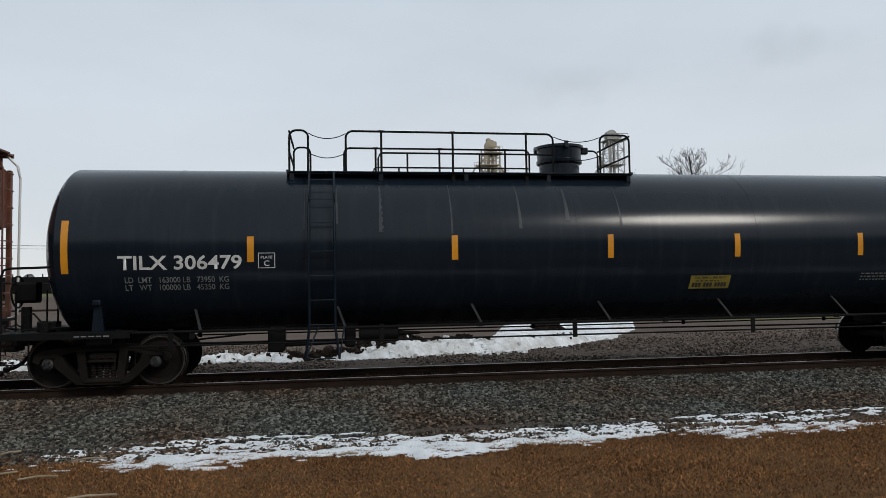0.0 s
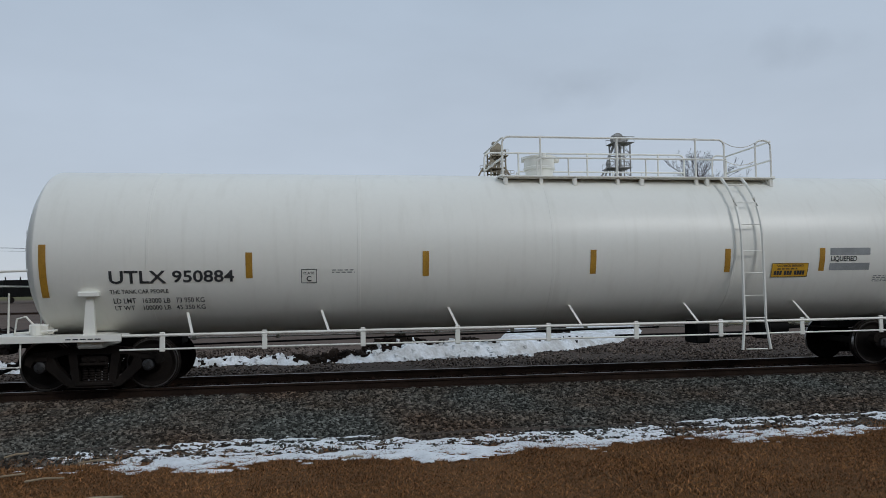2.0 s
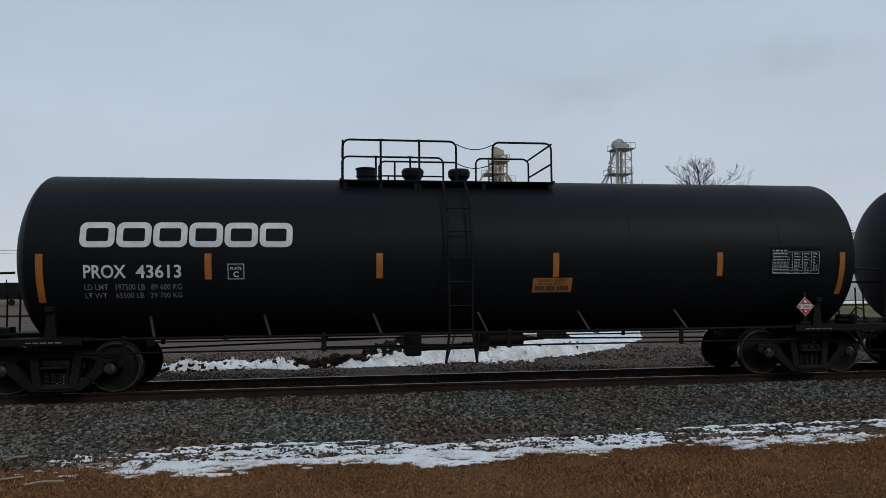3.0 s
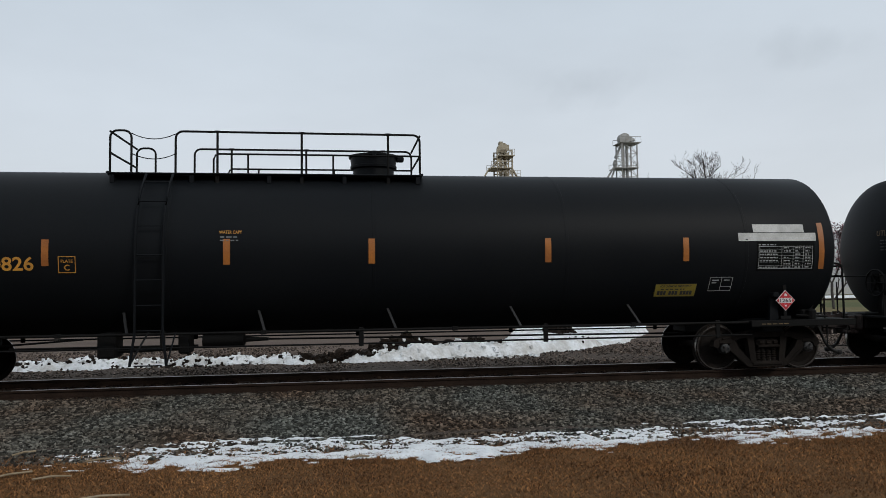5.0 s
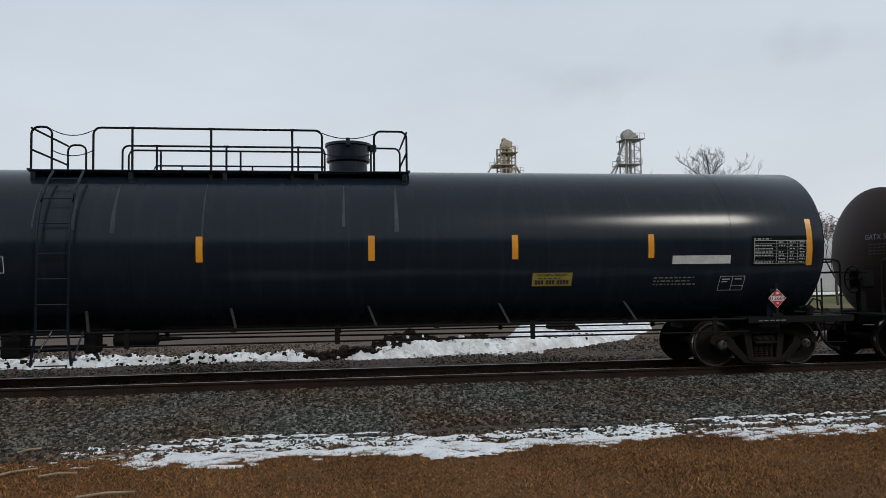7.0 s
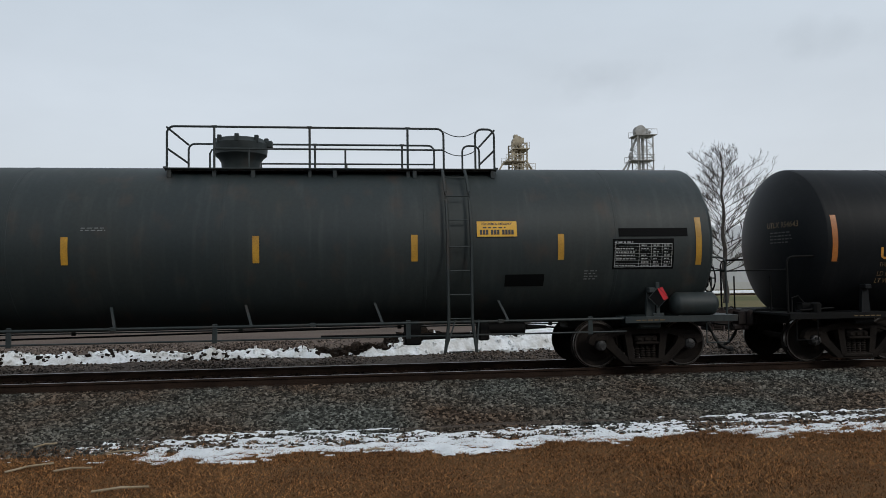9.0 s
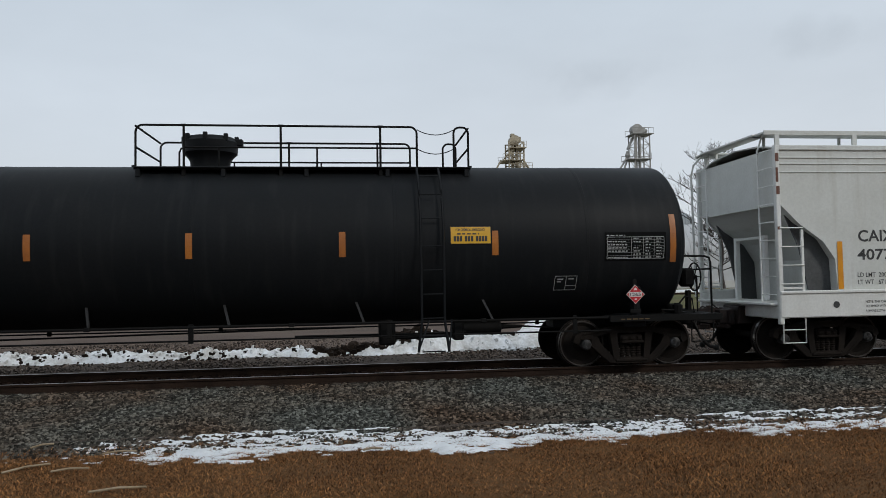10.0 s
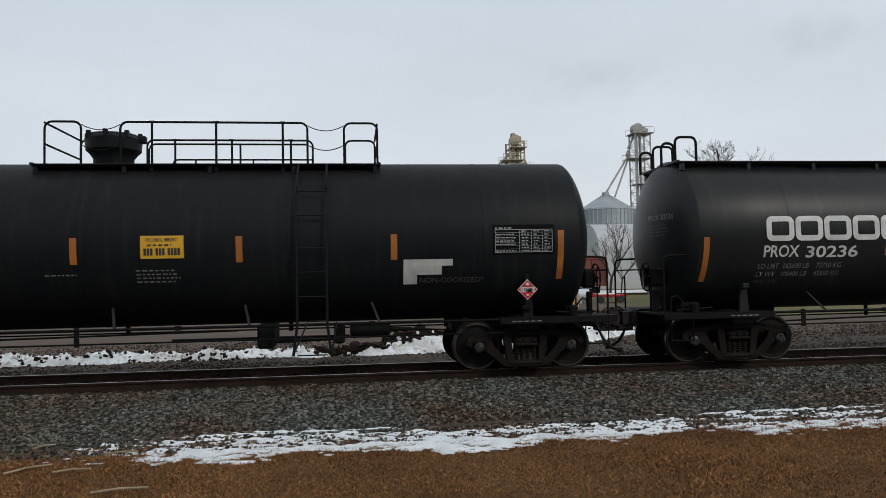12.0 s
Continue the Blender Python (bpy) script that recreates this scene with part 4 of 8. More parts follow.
    if scribble:
        x0, x1, z0, z1 = B(scribble)
        pen = Shape()
        for line in (((0.1, 0.62), (0.45, 0.98), (0.52, 0.80), (0.92, 0.95), (0.80, 0.70), (0.88, 0.55), (0.30, 0.08), (0.85, 0.02), (0.98, 0.10)), ((0.0, 0.70), (0.22, 0.62), (0.35, 0.42), (0.55, 0.50)), ((0.30, 0.08), (0.22, 0.20), (0.60, 0.48)), ((0.50, 0.85), (0.62, 0.70))):
            pen.tube([put(0.004)(x0 + (x1 - x0) * u, z0 + (z1 - z0) * w) for u, w in line], 0.007, 4)
        part("graffiti", pen, letter_dim, car, "thin grey scribbled tag", 60)
    # pale streaks paint the soft glow on the gloss below the walkway
    for k, (q, z0, z1) in enumerate(runs):
        mark = Shape()
        n = 10
        wide = 0.018 + 0.012 * (k % 3)
        pts = [(X(q) + wide * (0.4 + 0.6 * i / n) * s, z1 + (z0 - z1) * i / n) for s in (-1, 1) for i in range(n + 1)]
        mark.add([put(0.0035)(*p) for p in pts], [(i, i + 1, i + n + 2, i + n + 1) for i in range(n)])
        part("run_mark", mark, run_glow, car, "pale painted glow streak below the walkway", 0)
    if emblem:
        block_emblem(car, B(emblem), put, letter_white)
    if reservoir:
        x0, x1, z0, z1 = B(reservoir)
        r = (z1 - z0) / 2
        zr = (z0 + z1) / 2
        part("air_reservoir", Shape().lathe([(x0, 0.03), (x0 + 0.03, r * 0.6), (x0 + 0.10, r * 0.95), (x0 + 0.14, r), (x1 - 0.14, r), (x1 - 0.10, r * 0.95), (x1 - 0.03, r * 0.6), (x1, 0.03)], 0, (0, -1.33, zr), 24).box(x0 + 0.12, x0 + 0.2, -1.42, -1.2, 1.0, zr, 0.01).box(x1 - 0.2, x1 - 0.12, -1.42, -1.2, 1.0, zr, 0.01), trim, car, "cylindrical brake air reservoir")
    return car


# ---- covered hopper car ----
def hopper_car(q0, left, right, axles, label, side_paint, sill_paint, texts=(), stripes=(), marks=True):
    car = thing("covered_hopper_car", label, "hopper car", "freight train")
    X = lambda q: q - q0
    a, c = X(left), X(right)
    lo, hi = X(axles[0]) + AXLE, X(axles[1]) - AXLE
    S = 1.57
    for side in (-1, 1):
        y0, y1 = (-S, -S + 0.03) if side < 0 else (S - 0.03, S)
        sh = Shape().plate([(a + 0.05, 4.20), (a + 0.05, 3.12), (a + 0.45, 2.72), (a + 0.95, 2.36), (a + 1.18, 2.02), (a + 1.22, 1.40),
                            (c - 1.40, 1.40), (c - 1.40, 2.02), (c - 1.20, 2.34), (c - 0.75, 2.68), (c - 0.05, 3.08), (c - 0.05, 4.20)], y0, y1)
        yr = (-S + 0.22, -S + 0.25) if side < 0 else (S - 0.25, S - 0.22)
        gus = Shape().plate([(a + 0.30, 2.90), (a + 0.58, 2.25), (a + 0.80, 1.18), (a + 1.30, 1.18), (a + 1.30, 2.20), (a + 0.95, 2.55), (a + 0.50, 2.90)], *yr)
        part("end_gusset", gus, hopper_shade, car, "recessed sloped gusset behind the side, shadow painted in its grey", 0)
        part("side_panel", sh, side_paint, car, "broad riveted side with run-down stains", 0)
        beads = Shape()
        for z in (3.98, 3.86, 3.70):
            beads.box(a + 0.08, c - 0.08, min(y0, y1) - (0.02 if side < 0 else 0), max(y0, y1) + (0.02 if side > 0 else 0), z, z + 0.035, 0.012)
        beads.box(a + 0.02, c - 0.02, -S - 0.035 if side < 0 else S, -S if side < 0 else S + 0.035, 4.14, 4.24, 0.012)
        part("top_chord", beads, side_paint, car)
        sill = Shape().box(a - 0.02, c + 0.02, -S - 0.06 if side < 0 else S - 0.06, -S + 0.06 if side < 0 else S + 0.06, 0.90, 1.40, 0.02)
        sill.box(a - 0.02, c + 0.02, -S - 0.09 if side < 0 else S - 0.03, -S + 0.03 if side < 0 else S + 0.09, 1.36, 1.42, 0.012)
        part("side_sill", sill, sill_paint, car, "pale side sill")
        seam = Shape().box(-0.02, 0.02, -S - 0.006 if side < 0 else S - 0.01, -S + 0.01 if side < 0 else S + 0.006, 1.42, 3.70, 0.003).mesh("panel_seam")
        for k in range(1, 10):
            part("panel_seam", seam, side_paint, car, at=(a + 1.4 + (c - a - 3.0) * k / 10, 0, 0))
    body = Shape()
    for e, s, line in ((a, 1, ((0.06, 3.14), (0.45, 2.76), (0.95, 2.42), (1.20, 2.03), (1.24, 1.10))), (c, -1, ((0.06, 3.10), (0.75, 2.72), (1.20, 2.40), (1.41, 2.03), (1.43, 1.10)))):
        for (d0, z0), (d1, z1) in zip(line, line[1:]):
            body.add([(e + s * d0, -S + 0.032, z0), (e + s * d0, S - 0.032, z0), (e + s * d1, S - 0.032, z1), (e + s * d1, -S + 0.032, z1)], [(0, 1, 2, 3)])
    body.box(a + 0.04, a + 0.09, -S + 0.03, S - 0.03, 3.08, 4.20).box(c - 0.09, c - 0.04, -S + 0.03, S - 0.03, 3.04, 4.20)
    body.box(a + 2.0, c - 2.0, -S + 0.05, S - 0.05, 0.92, 1.2)
    part("slope_sheet", body, side_paint, car, "sloped end sheets", 0)
    roof = Shape()
    prof = [(-S, 4.20), (-0.9, 4.34), (0, 4.40), (0.9, 4.34), (S, 4.20)]
    v = [(a + 0.04, y, z) for y, z in prof] + [(c - 0.04, y, z) for y, z in prof]
    roof.add(v + [(x, y, z - 0.03) for x, y, z in v], [(i, i + 1, i + 6, i + 5) for i in range(4)] + [(i + 10, i + 15, i + 16, i + 11) for i in range(4)] + [(i, i + 10, i + 11, i + 1) for i in range(4)] + [(i + 5, i + 6, i + 16, i + 15) for i in range(4)])
    part("roof", roof, side_paint, car)
    board = Shape()
    for side in (-1, 1):
        y = side * 1.18
        board.box(a - 0.12, c + 0.12, y - 0.24, y + 0.24, 4.50, 4.54, 0.006)
        board.box(a - 0.12, c + 0.12, y + side * 0.24 - 0.015, y + side * 0.24 + 0.015, 4.47, 4.56, 0.006)
        n = 11
        for k in range(n + 1):
            x = a + 0.15 + (c - a - 0.3) * k / n
            board.box(x - 0.05, x + 0.05, side * 1.42 - 0.02, side * 1.42 + 0.02, 4.22, 4.50, 0.006)
            board.bar((x, 4.26), (x + 0.01, 4.50), 0.05, side * 0.96 - 0.02, side * 0.96 + 0.02)
    for x in (a - 0.02, c + 0.02):
        board.box(x - 0.16, x + 0.16, -1.1, 1.1, 4.50, 4.54, 0.006)
    part("running_board", board, side_paint, car, "grated roof walkway on brackets")
    hatch = Shape()
    for k in range(5):
        x = a + 1.6 + (c - a - 3.2) * (k + 0.5) / 5
        hatch.box(x - 1.45, x + 1.45, -0.32, 0.32, 4.38, 4.49, 0.03)
    part("roof_hatch", hatch, side_paint, car)
    for s, e, x in ((-1, a, lo), (1, c, hi)):
        add_truck(car, x)
        post = Shape()
        for side in (-1, 1):
            post.box(e - s * 0.02 - 0.045, e - s * 0.02 + 0.045, side * S - 0.05, side * S + 0.05, 0.78, 4.24, 0.012)
            post.bar((e - s * 0.50, 1.40), (e - s * 0.50, 2.60), 0.05, side * S - 0.02, side * S + 0.02)
            post.box(min(e - s * 0.50, e), max(e - s * 0.50, e), side * S - 0.015, side * S + 0.015, 1.45, 1.49, 0.004)
        post.box(e - s * 0.35 - 0.05, e - s * 0.35 + 0.05, -0.60, -0.50, 1.2, 2.55, 0.01).box(e - s * 0.35 - 0.05, e - s * 0.35 + 0.05, 0.50, 0.60, 1.2, 2.55, 0.01)
        post.box(e - s * 0.35 - 0.04, e - s * 0.35 + 0.04, -0.62, 0.62, 2.48, 2.54, 0.01)
        ep = part("corner_post", post, sill_paint, car, "corner posts and grab irons")
        for k, (z0, z1) in enumerate(((3.28, 3.44), (3.52, 3.80), (3.92, 4.08), (2.60, 2.66))):
            part("rust_patch", Shape().box(e - s * 0.02 - 0.040, e - s * 0.02 + 0.030 - 0.02 * (k % 2), -S - 0.053, -S - 0.048, z0, z1, 0.002), rust_brown, ep, "orange-brown rust on the corner post", 0)
        part("hand_pipe", Shape().tube([(e + s * 0.02, 1.30, 4.52), (e + s * 0.22, 1.34, 4.30), (e + s * 0.27, 1.36, 4.05), (e + s * 0.24, 1.36, 1.25), (e + s * 0.06, 1.36, 1.18)], 0.026, 8), hopper_white, ep, "long bowed end hand pipe")
        for side in (-1, 1):
            lad = Shape()
            for k in range(4):
                z = 1.55 + 0.36 * k
                lad.tube([(e - s * 0.02, side * (S + 0.05), z), (e - s * 0.50, side * (S + 0.05), z)], 0.014, 6)
            for k in range(9):
                z = 1.35 + 0.35 * k
                lad.tube([(e + s * 0.05, side * (S - 0.02), z), (e + s * 0.09, side * (S - 0.10), z), (e + s * 0.09, side * (S - 0.45), z), (e + s * 0.03, side * (S - 0.50), z)], 0.014, 6)
            lad.tube([(e + s * 0.06, side * (S - 0.50), 1.2), (e + s * 0.06, side * (S - 0.50), 4.2), (e - s * 0.05, side * (S - 0.50), 4.5)], 0.02, 6)
            lad.tube([(e - s * 0.06, side * S, 0.92), (e - s * 0.06, side * S, 0.42), (e - s * 0.52, side * S, 0.42), (e - s * 0.52, side * S, 0.92)], 0.018, 6)
            lad.tube([(e - s * 0.06, side * S, 0.67), (e - s * 0.52, side * S, 0.67)], 0.014, 6)
            part("end_ladder", lad, sill_paint, car, "end ladder with bent rungs", 60)
        part("end_deck", Shape().box(min(e - s * 0.9, e + s * 0.15), max(e - s * 0.9, e + s * 0.15), -S + 0.06, S - 0.06, 1.14, 1.19, 0.01).box(min(e, e - s * 0.25), max(e, e - s * 0.25), -S + 0.06, S - 0.06, 0.88, 1.14, 0.02), hopper_white if sill_paint is hopper_white else dark_iron, car)
        x0, x1 = min(e + s * 0.15, x - s * 1.2), max(e + s * 0.15, x - s * 1.2)
        part("draft_sill", Shape().box(x0, x1, -0.32, 0.32, 0.72, 1.10, 0.02), coupler_rust, car)
        add_end(car, e + s * 0.17, s)
    n = 4
    for k in range(n):
        x = a + 3.40 + 3.82 * k
        hp = Shape()
        top, low = 0.92, 0.36
        v = [(x - 0.82, -1.40, top), (x + 0.82, -1.40, top), (x + 0.82, 1.40, top), (x - 0.82, 1.40, top), (x - 0.22, -0.95, low), (x + 0.22, -0.95, low), (x + 0.22, 0.95, low), (x - 0.22, 0.95, low)]
        hp.add(v, [(0, 1, 5, 4), (1, 2, 6, 5), (2, 3, 7, 6), (3, 0, 4, 7), (4, 5, 6, 7)])
        hp.box(x - 0.26, x + 0.26, -0.85, 0.85, 0.30, 0.40, 0.02)
        b = part("discharge_bay", hp, iron, car, "dark tapered discharge hopper", 0)
        part("outlet_cap", Shape().lathe([(-1.32, 0.09), (-1.30, 0.115), (-1.20, 0.115), (-0.80, 0.08)], 1, (x, 0, 0.31), 14), bearing_steel, b, "pale round outlet cap")
    put = lambda off: on_flat(-S, off)
    for body_text, bx, mt, bold in texts:
        low = bx[3] < 1.38
        part("lettering", words(body_text, (X(bx[0]), X(bx[1]), bx[2], bx[3]), on_flat(-S - (0.06 if low else 0), 0.004), bold), mt, car, "stencilled lettering")
    for q in stripes:
        part("reflector_tape", sheet(Shape(), X(q) - 0.055, X(q) + 0.055, 1.44, 1.44 + (0.92 if q in (stripes[0], stripes[-1]) else 0.46), put(0.012)), amber, car, "vertical reflective tape strip", 0)
    if marks:
        # sprayed scribbles and letters
        lines = Shape()

        def scribble(pts, t=0.02, y=-S - 0.012):
            lines.tube([(X(p), y, z) for p, z in pts], t, 5)
        for k, (x0, x1, z0, z1, mt) in enumerate(((223.30, 224.15, 1.43, 1.94, grey_mist), (223.30, 224.15, 1.43, 1.94, pink_ring), (224.08, 224.66, 1.43, 1.96, grey_mist), (224.06, 224.66, 1.43, 1.96, pink_ring),
                                                 (224.50, 225.06, 1.78, 2.30, grey_mist), (224.48, 225.08, 1.76, 2.32, pink_ring), (224.98, 225.46, 1.43, 2.12, grey_mist))):
            part("graffiti", sheet(Shape(), X(x0), X(x1), z0, z1, put(0.0025 + 0.0008 * k)), mt, car, "faded grey bubble letters with pink edges", 0)
        for k, (x0, x1, z0, z1, lean, mt) in enumerate(((223.12, 226.2, 0.915, 1.33, 0.0, grey_wash), (223.0, 223.09, 0.915, 1.29, 0.1, pink_edge), (223.2, 226.12, 1.315, 1.355, 0.0, pink_edge), (226.24, 226.32, 0.915, 1.28, -0.08, pink_edge),
                                                       (224.30, 224.34, 0.915, 1.20, 0.0, pink_edge), (224.9, 226.2, 0.915, 1.34, 0.0, pink_mist), (223.3, 224.2, 0.915, 1.34, 0.0, mauve_mist))):
            part("graffiti", sheet(Shape(), X(x0), X(x1), z0, z1, on_flat(-S - 0.06, 0.0025 + 0.0008 * k), lean=lean), mt, car, "faded grey and pink paint on the side sill", 0)
        tag = Shape()
        lines = tag
        pen = random.Random(77)
        scribble([(222.70 + 0.30 * (0.86 + 0.24 * abs(math.sin(2.5 * k * math.pi / 18 + 0.4))) * math.cos(k * math.pi / 18), 1.62 + 0.20 * (0.86 + 0.24 * abs(math.sin(2.5 * k * math.pi / 18 + 0.4))) * math.sin(k * math.pi / 18)) for k in range(37)], 0.006)
        for x0 in (222.50, 222.63, 222.74, 222.84):
            scribble([(x0 + pen.uniform(-0.02, 0.02), 1.52), (x0 + 0.02 + pen.uniform(-0.02, 0.03), 1.70), (x0 + 0.08, 1.66 + pen.uniform(-0.03, 0.03)), (x0 + 0.03, 1.61), (x0 + 0.09, 1.51 + pen.uniform(-0.01, 0.03))], 0.006)
        for x0, w in ((225.46, 0.13), (225.60, 0.12), (225.73, 0.16), (225.86, 0.08)):
            scribble([(x0, 1.47 + pen.uniform(0, 0.04)), (x0 + w * 0.35, 1.84 + pen.uniform(-0.03, 0.03)), (x0 + w * 0.6, 1.60 + pen.uniform(-0.08, 0.05)), (x0 + w, 1.50 + pen.uniform(0, 0.25))], 0.006)
        scribble([(225.50, 1.63), (225.62, 1.62)], 0.006)
        for x0, n in ((231.05, 4), (232.25, 5)):
            for k in range(n):
                scribble([(x0 + k * 0.18, 1.02), (x0 + 0.06 + k * 0.18, 1.23), (x0 + 0.13 + k * 0.18, 1.02), (x0 + 0.03 + k * 0.18, 1.10)], 0.009, -S - 0.068)
        part("graffiti", tag, maroon_pen, car, "thin maroon scribbled tags", 60)
        for b, n in (((222.35 - 1.6, 222.35 - 0.5, 1.47, 1.51), 1), ((226.15, 227.0, 1.50, 1.64), 3), ((231.78, 232.28, 1.75, 2.01), 3), ((222.1, 223.0, 0.97, 1.03), 1), ((226.4, 227.2, 1.10, 1.14), 1), ((229.6, 230.8, 1.06, 1.12), 1), ((234.0, 234.5, 1.10, 1.14), 1)):
            low = b[3] < 1.38
            part("small_print", bars_of_text(Shape(), X(b[0]), X(b[1]), b[2], b[3], on_flat(-S - (0.06 if low else 0), 0.004), n, 21), letter_black, car, "rows of small stencilled print", 0)
        stencil = (X(232.74), X(233.16), 1.72, 2.02)
        part("stencil_panel", sheet(Shape(), *stencil, put(0.003)), letter_black, car, "black maintenance stencil panel", 0)
        stencil_box(car, stencil, lambda o: on_flat(-S, o), letter_white)
        plate_c(car, (X(220.26), X(220.52), 2.15, 2.39), lambda o: on_flat(-S, o), letter_black)
        # no opening is cut: a black disc paints the hole's dark inside
        part("oval_hole", Shape().lathe([(-0.005, 0.065), (0.0, 0.065)], 1, (X(218.55), -S - 0.062, 1.14), 16), letter_black, car, "black disc painted as the dark inside of a hand hole", 0)
    return car


# ---- the train, from its head to its tail ----
CARS = []


def consist():
    W, GD, T = letter_white, letter_gold, letter_tan

    def marks(mark, box, num, nbox, ld, lb, lt, tb, mt, mt2, slogan=None, bold=0.018):
        out = [(mark, box, mt, bold)]
        if num:
            out.append((num, nbox, mt, bold))
        out += [(ld, lb, mt2, 0.008), (lt, tb, mt2, 0.008)]
        if slogan:
            out.append(("THE TANK CAR PEOPLE", slogan, mt2, 0.008))
        return out

    def put(car, q0):
        CARS.append((car, q0))

    put(hopper_car(-25.0, -25.0, -6.55, (-24.65, -7.15), "weathered red-brown covered hopper car coupled ahead of a black tank car", rust_brown, rust_brown, marks=False), -25.0)
    put(tank_car(-5.2, (-5.25, 14.42), (-4.83, 13.94), "glossy black tank car with amber reflector strips and white lettering", gloss_black,
                 stripes=(-4.44, -1.38, 2.26, 5.26, 7.86, 10.53, 13.74), top=(-0.77, 6.01), dome=(4.28, 5.30), bowl=False, loops=((0, 0.06), (0.155, 0.765), (0.90, 1.0)), ladder=(-0.37, 0.08),
                 texts=marks("TILX 306479", (-3.59, -1.53, 2.06, 2.31), None, None, "LD  LMT   163000 LB   73950  KG", (-3.49, -1.76, 1.84, 1.94), "LT   WT   100000 LB   45350  KG", (-3.49, -1.76, 1.71, 1.81), W, letter_grey),
                 table=(12.56, 13.64, 2.07, 2.59), box=(12.12, 12.58, 1.56, 1.85), rows=((10.62, 11.55, 1.67, 1.85, 3),), plate=(-1.25, -0.96, 2.07, 2.34), sign=(6.93, 7.78, 1.56, 1.83), sign_face=sign_olive,
                 diamond=(12.81, 13.19, 1.23, 1.60), number="1268", brake=-1, runs=((-0.45, 2.75, 3.55), (0.12, 2.85, 3.55), (0.92, 2.7, 3.6), (2.22, 2.66, 3.62), (3.52, 2.75, 3.6), (4.45, 2.9, 3.55), (5.5, 2.8, 3.6))), -5.2)
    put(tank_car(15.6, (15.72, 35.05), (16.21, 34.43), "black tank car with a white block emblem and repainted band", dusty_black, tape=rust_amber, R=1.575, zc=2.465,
                 stripes=(16.59, 20.56, 23.17, 25.70, 28.02, 30.74, 34.20), end_z=(1.72, 2.62), mid_z=(2.08, 2.55), top=(24.31, 30.73), dome=(25.07, 26.01), loops=((0.02, 0.84), (0.94, 1.0)), ladder=(29.26, 29.76),
                 texts=marks("PROX", (17.58, 18.25, 2.07, 2.32), "35374", (18.57, 19.51, 2.10, 2.33), "LD LMT  163400 LB   74100 KG", (17.58, 19.14, 1.87, 1.97), "LT WT    99600 LB   45200 KG", (17.58, 19.14, 1.74, 1.84), W, letter_grey) + [("REMOVE BEFORE FILLING", (30.84, 31.42, 2.035, 2.095), sign_red, 0.02), ("REMOVE BEFORE FILLING", (31.64, 32.21, 2.035, 2.095), sign_red, 0.02), ("REMOVE BEFORE FILLING", (30.85, 31.42, 1.905, 1.965), sign_red, 0.02), ("PE", (31.455, 31.605, 2.02, 2.12), letter_white, 0.0), ("AS", (32.25, 32.39, 2.02, 2.12), letter_white, 0.0), ("D", (31.44, 31.505, 1.895, 1.985), letter_black, 0.0)],
                 table=(32.94, 34.02, 2.07, 2.53), box=(32.12, 32.52, 1.55, 1.81), plate=(20.17, 20.44, 2.00, 2.29), sign=(23.76, 24.51, 1.96, 2.27), emblem=(17.02, 20.67, 2.55, 3.02),
                 patches=(((18.43, 29.39, 1.05, 2.50), patch_black), ((32.79, 34.43, 2.00, 2.70), patch_black), ((30.82, 31.44, 2.02, 2.12), sign_white), ((31.62, 32.23, 2.02, 2.12), sign_white), ((30.83, 31.52, 1.885, 1.995), sign_white),
                          ), reservoir=(33.82, 34.67, 1.05, 1.50), brake=1, head_mark="PROX 35374"), 15.6)
    put(tank_car(36.1, (36.22, 55.58), (36.85, 54.85), "cream-white pressure tank car with black lettering and white ladder", white_paint, trim=white_paint, tape=dull_amber, ink=letter_black, R=1.55, zc=2.46,
                 stripes=(37.02, 40.41, 43.54, 46.72, 49.44, 51.45, 54.75), end_z=(1.66, 2.56), mid_z=(1.95, 2.40), top=(45.13, 50.89), dome=(45.80, 46.50), dome_h=0.46, bowl=False, loops=((0.0, 0.82), (0.93, 1.0)), ladder=(49.66, 50.10), flare=True,
                 texts=marks("UTLX", (38.07, 39.01, 1.88, 2.10), "950884", (39.11, 40.15, 1.89, 2.10), "LD LMT   163000 LB   73 950 KG", (38.10, 39.62, 1.54, 1.63), "LT WT    100000 LB   45 350 KG", (38.10, 39.62, 1.42, 1.50), letter_black, letter_black, (38.06, 39.03, 1.71, 1.78)) + [("LIQUEFIED", (51.64, 52.21, 2.12, 2.24), letter_black, 0.012)],
                 table=(53.49, 54.54, 1.98, 2.46), rows=((41.85, 42.30, 2.02, 2.10, 2), (52.63, 53.0, 1.72, 1.86, 4)), plate=(41.31, 41.58, 1.85, 2.10), sign=(50.38, 51.16, 1.84, 2.11), diamond=(53.79, 54.22, 1.19, 1.61),
                 patches=(((51.62, 52.50, 2.26, 2.40), patch_grey), ((51.62, 52.50, 1.96, 2.10), patch_grey), ((53.39, 53.66, 1.75, 1.86), letter_black)), reservoir=(54.41, 55.25, 1.06, 1.45), brake=1, head_mark="UTLX 950884"), 36.1)
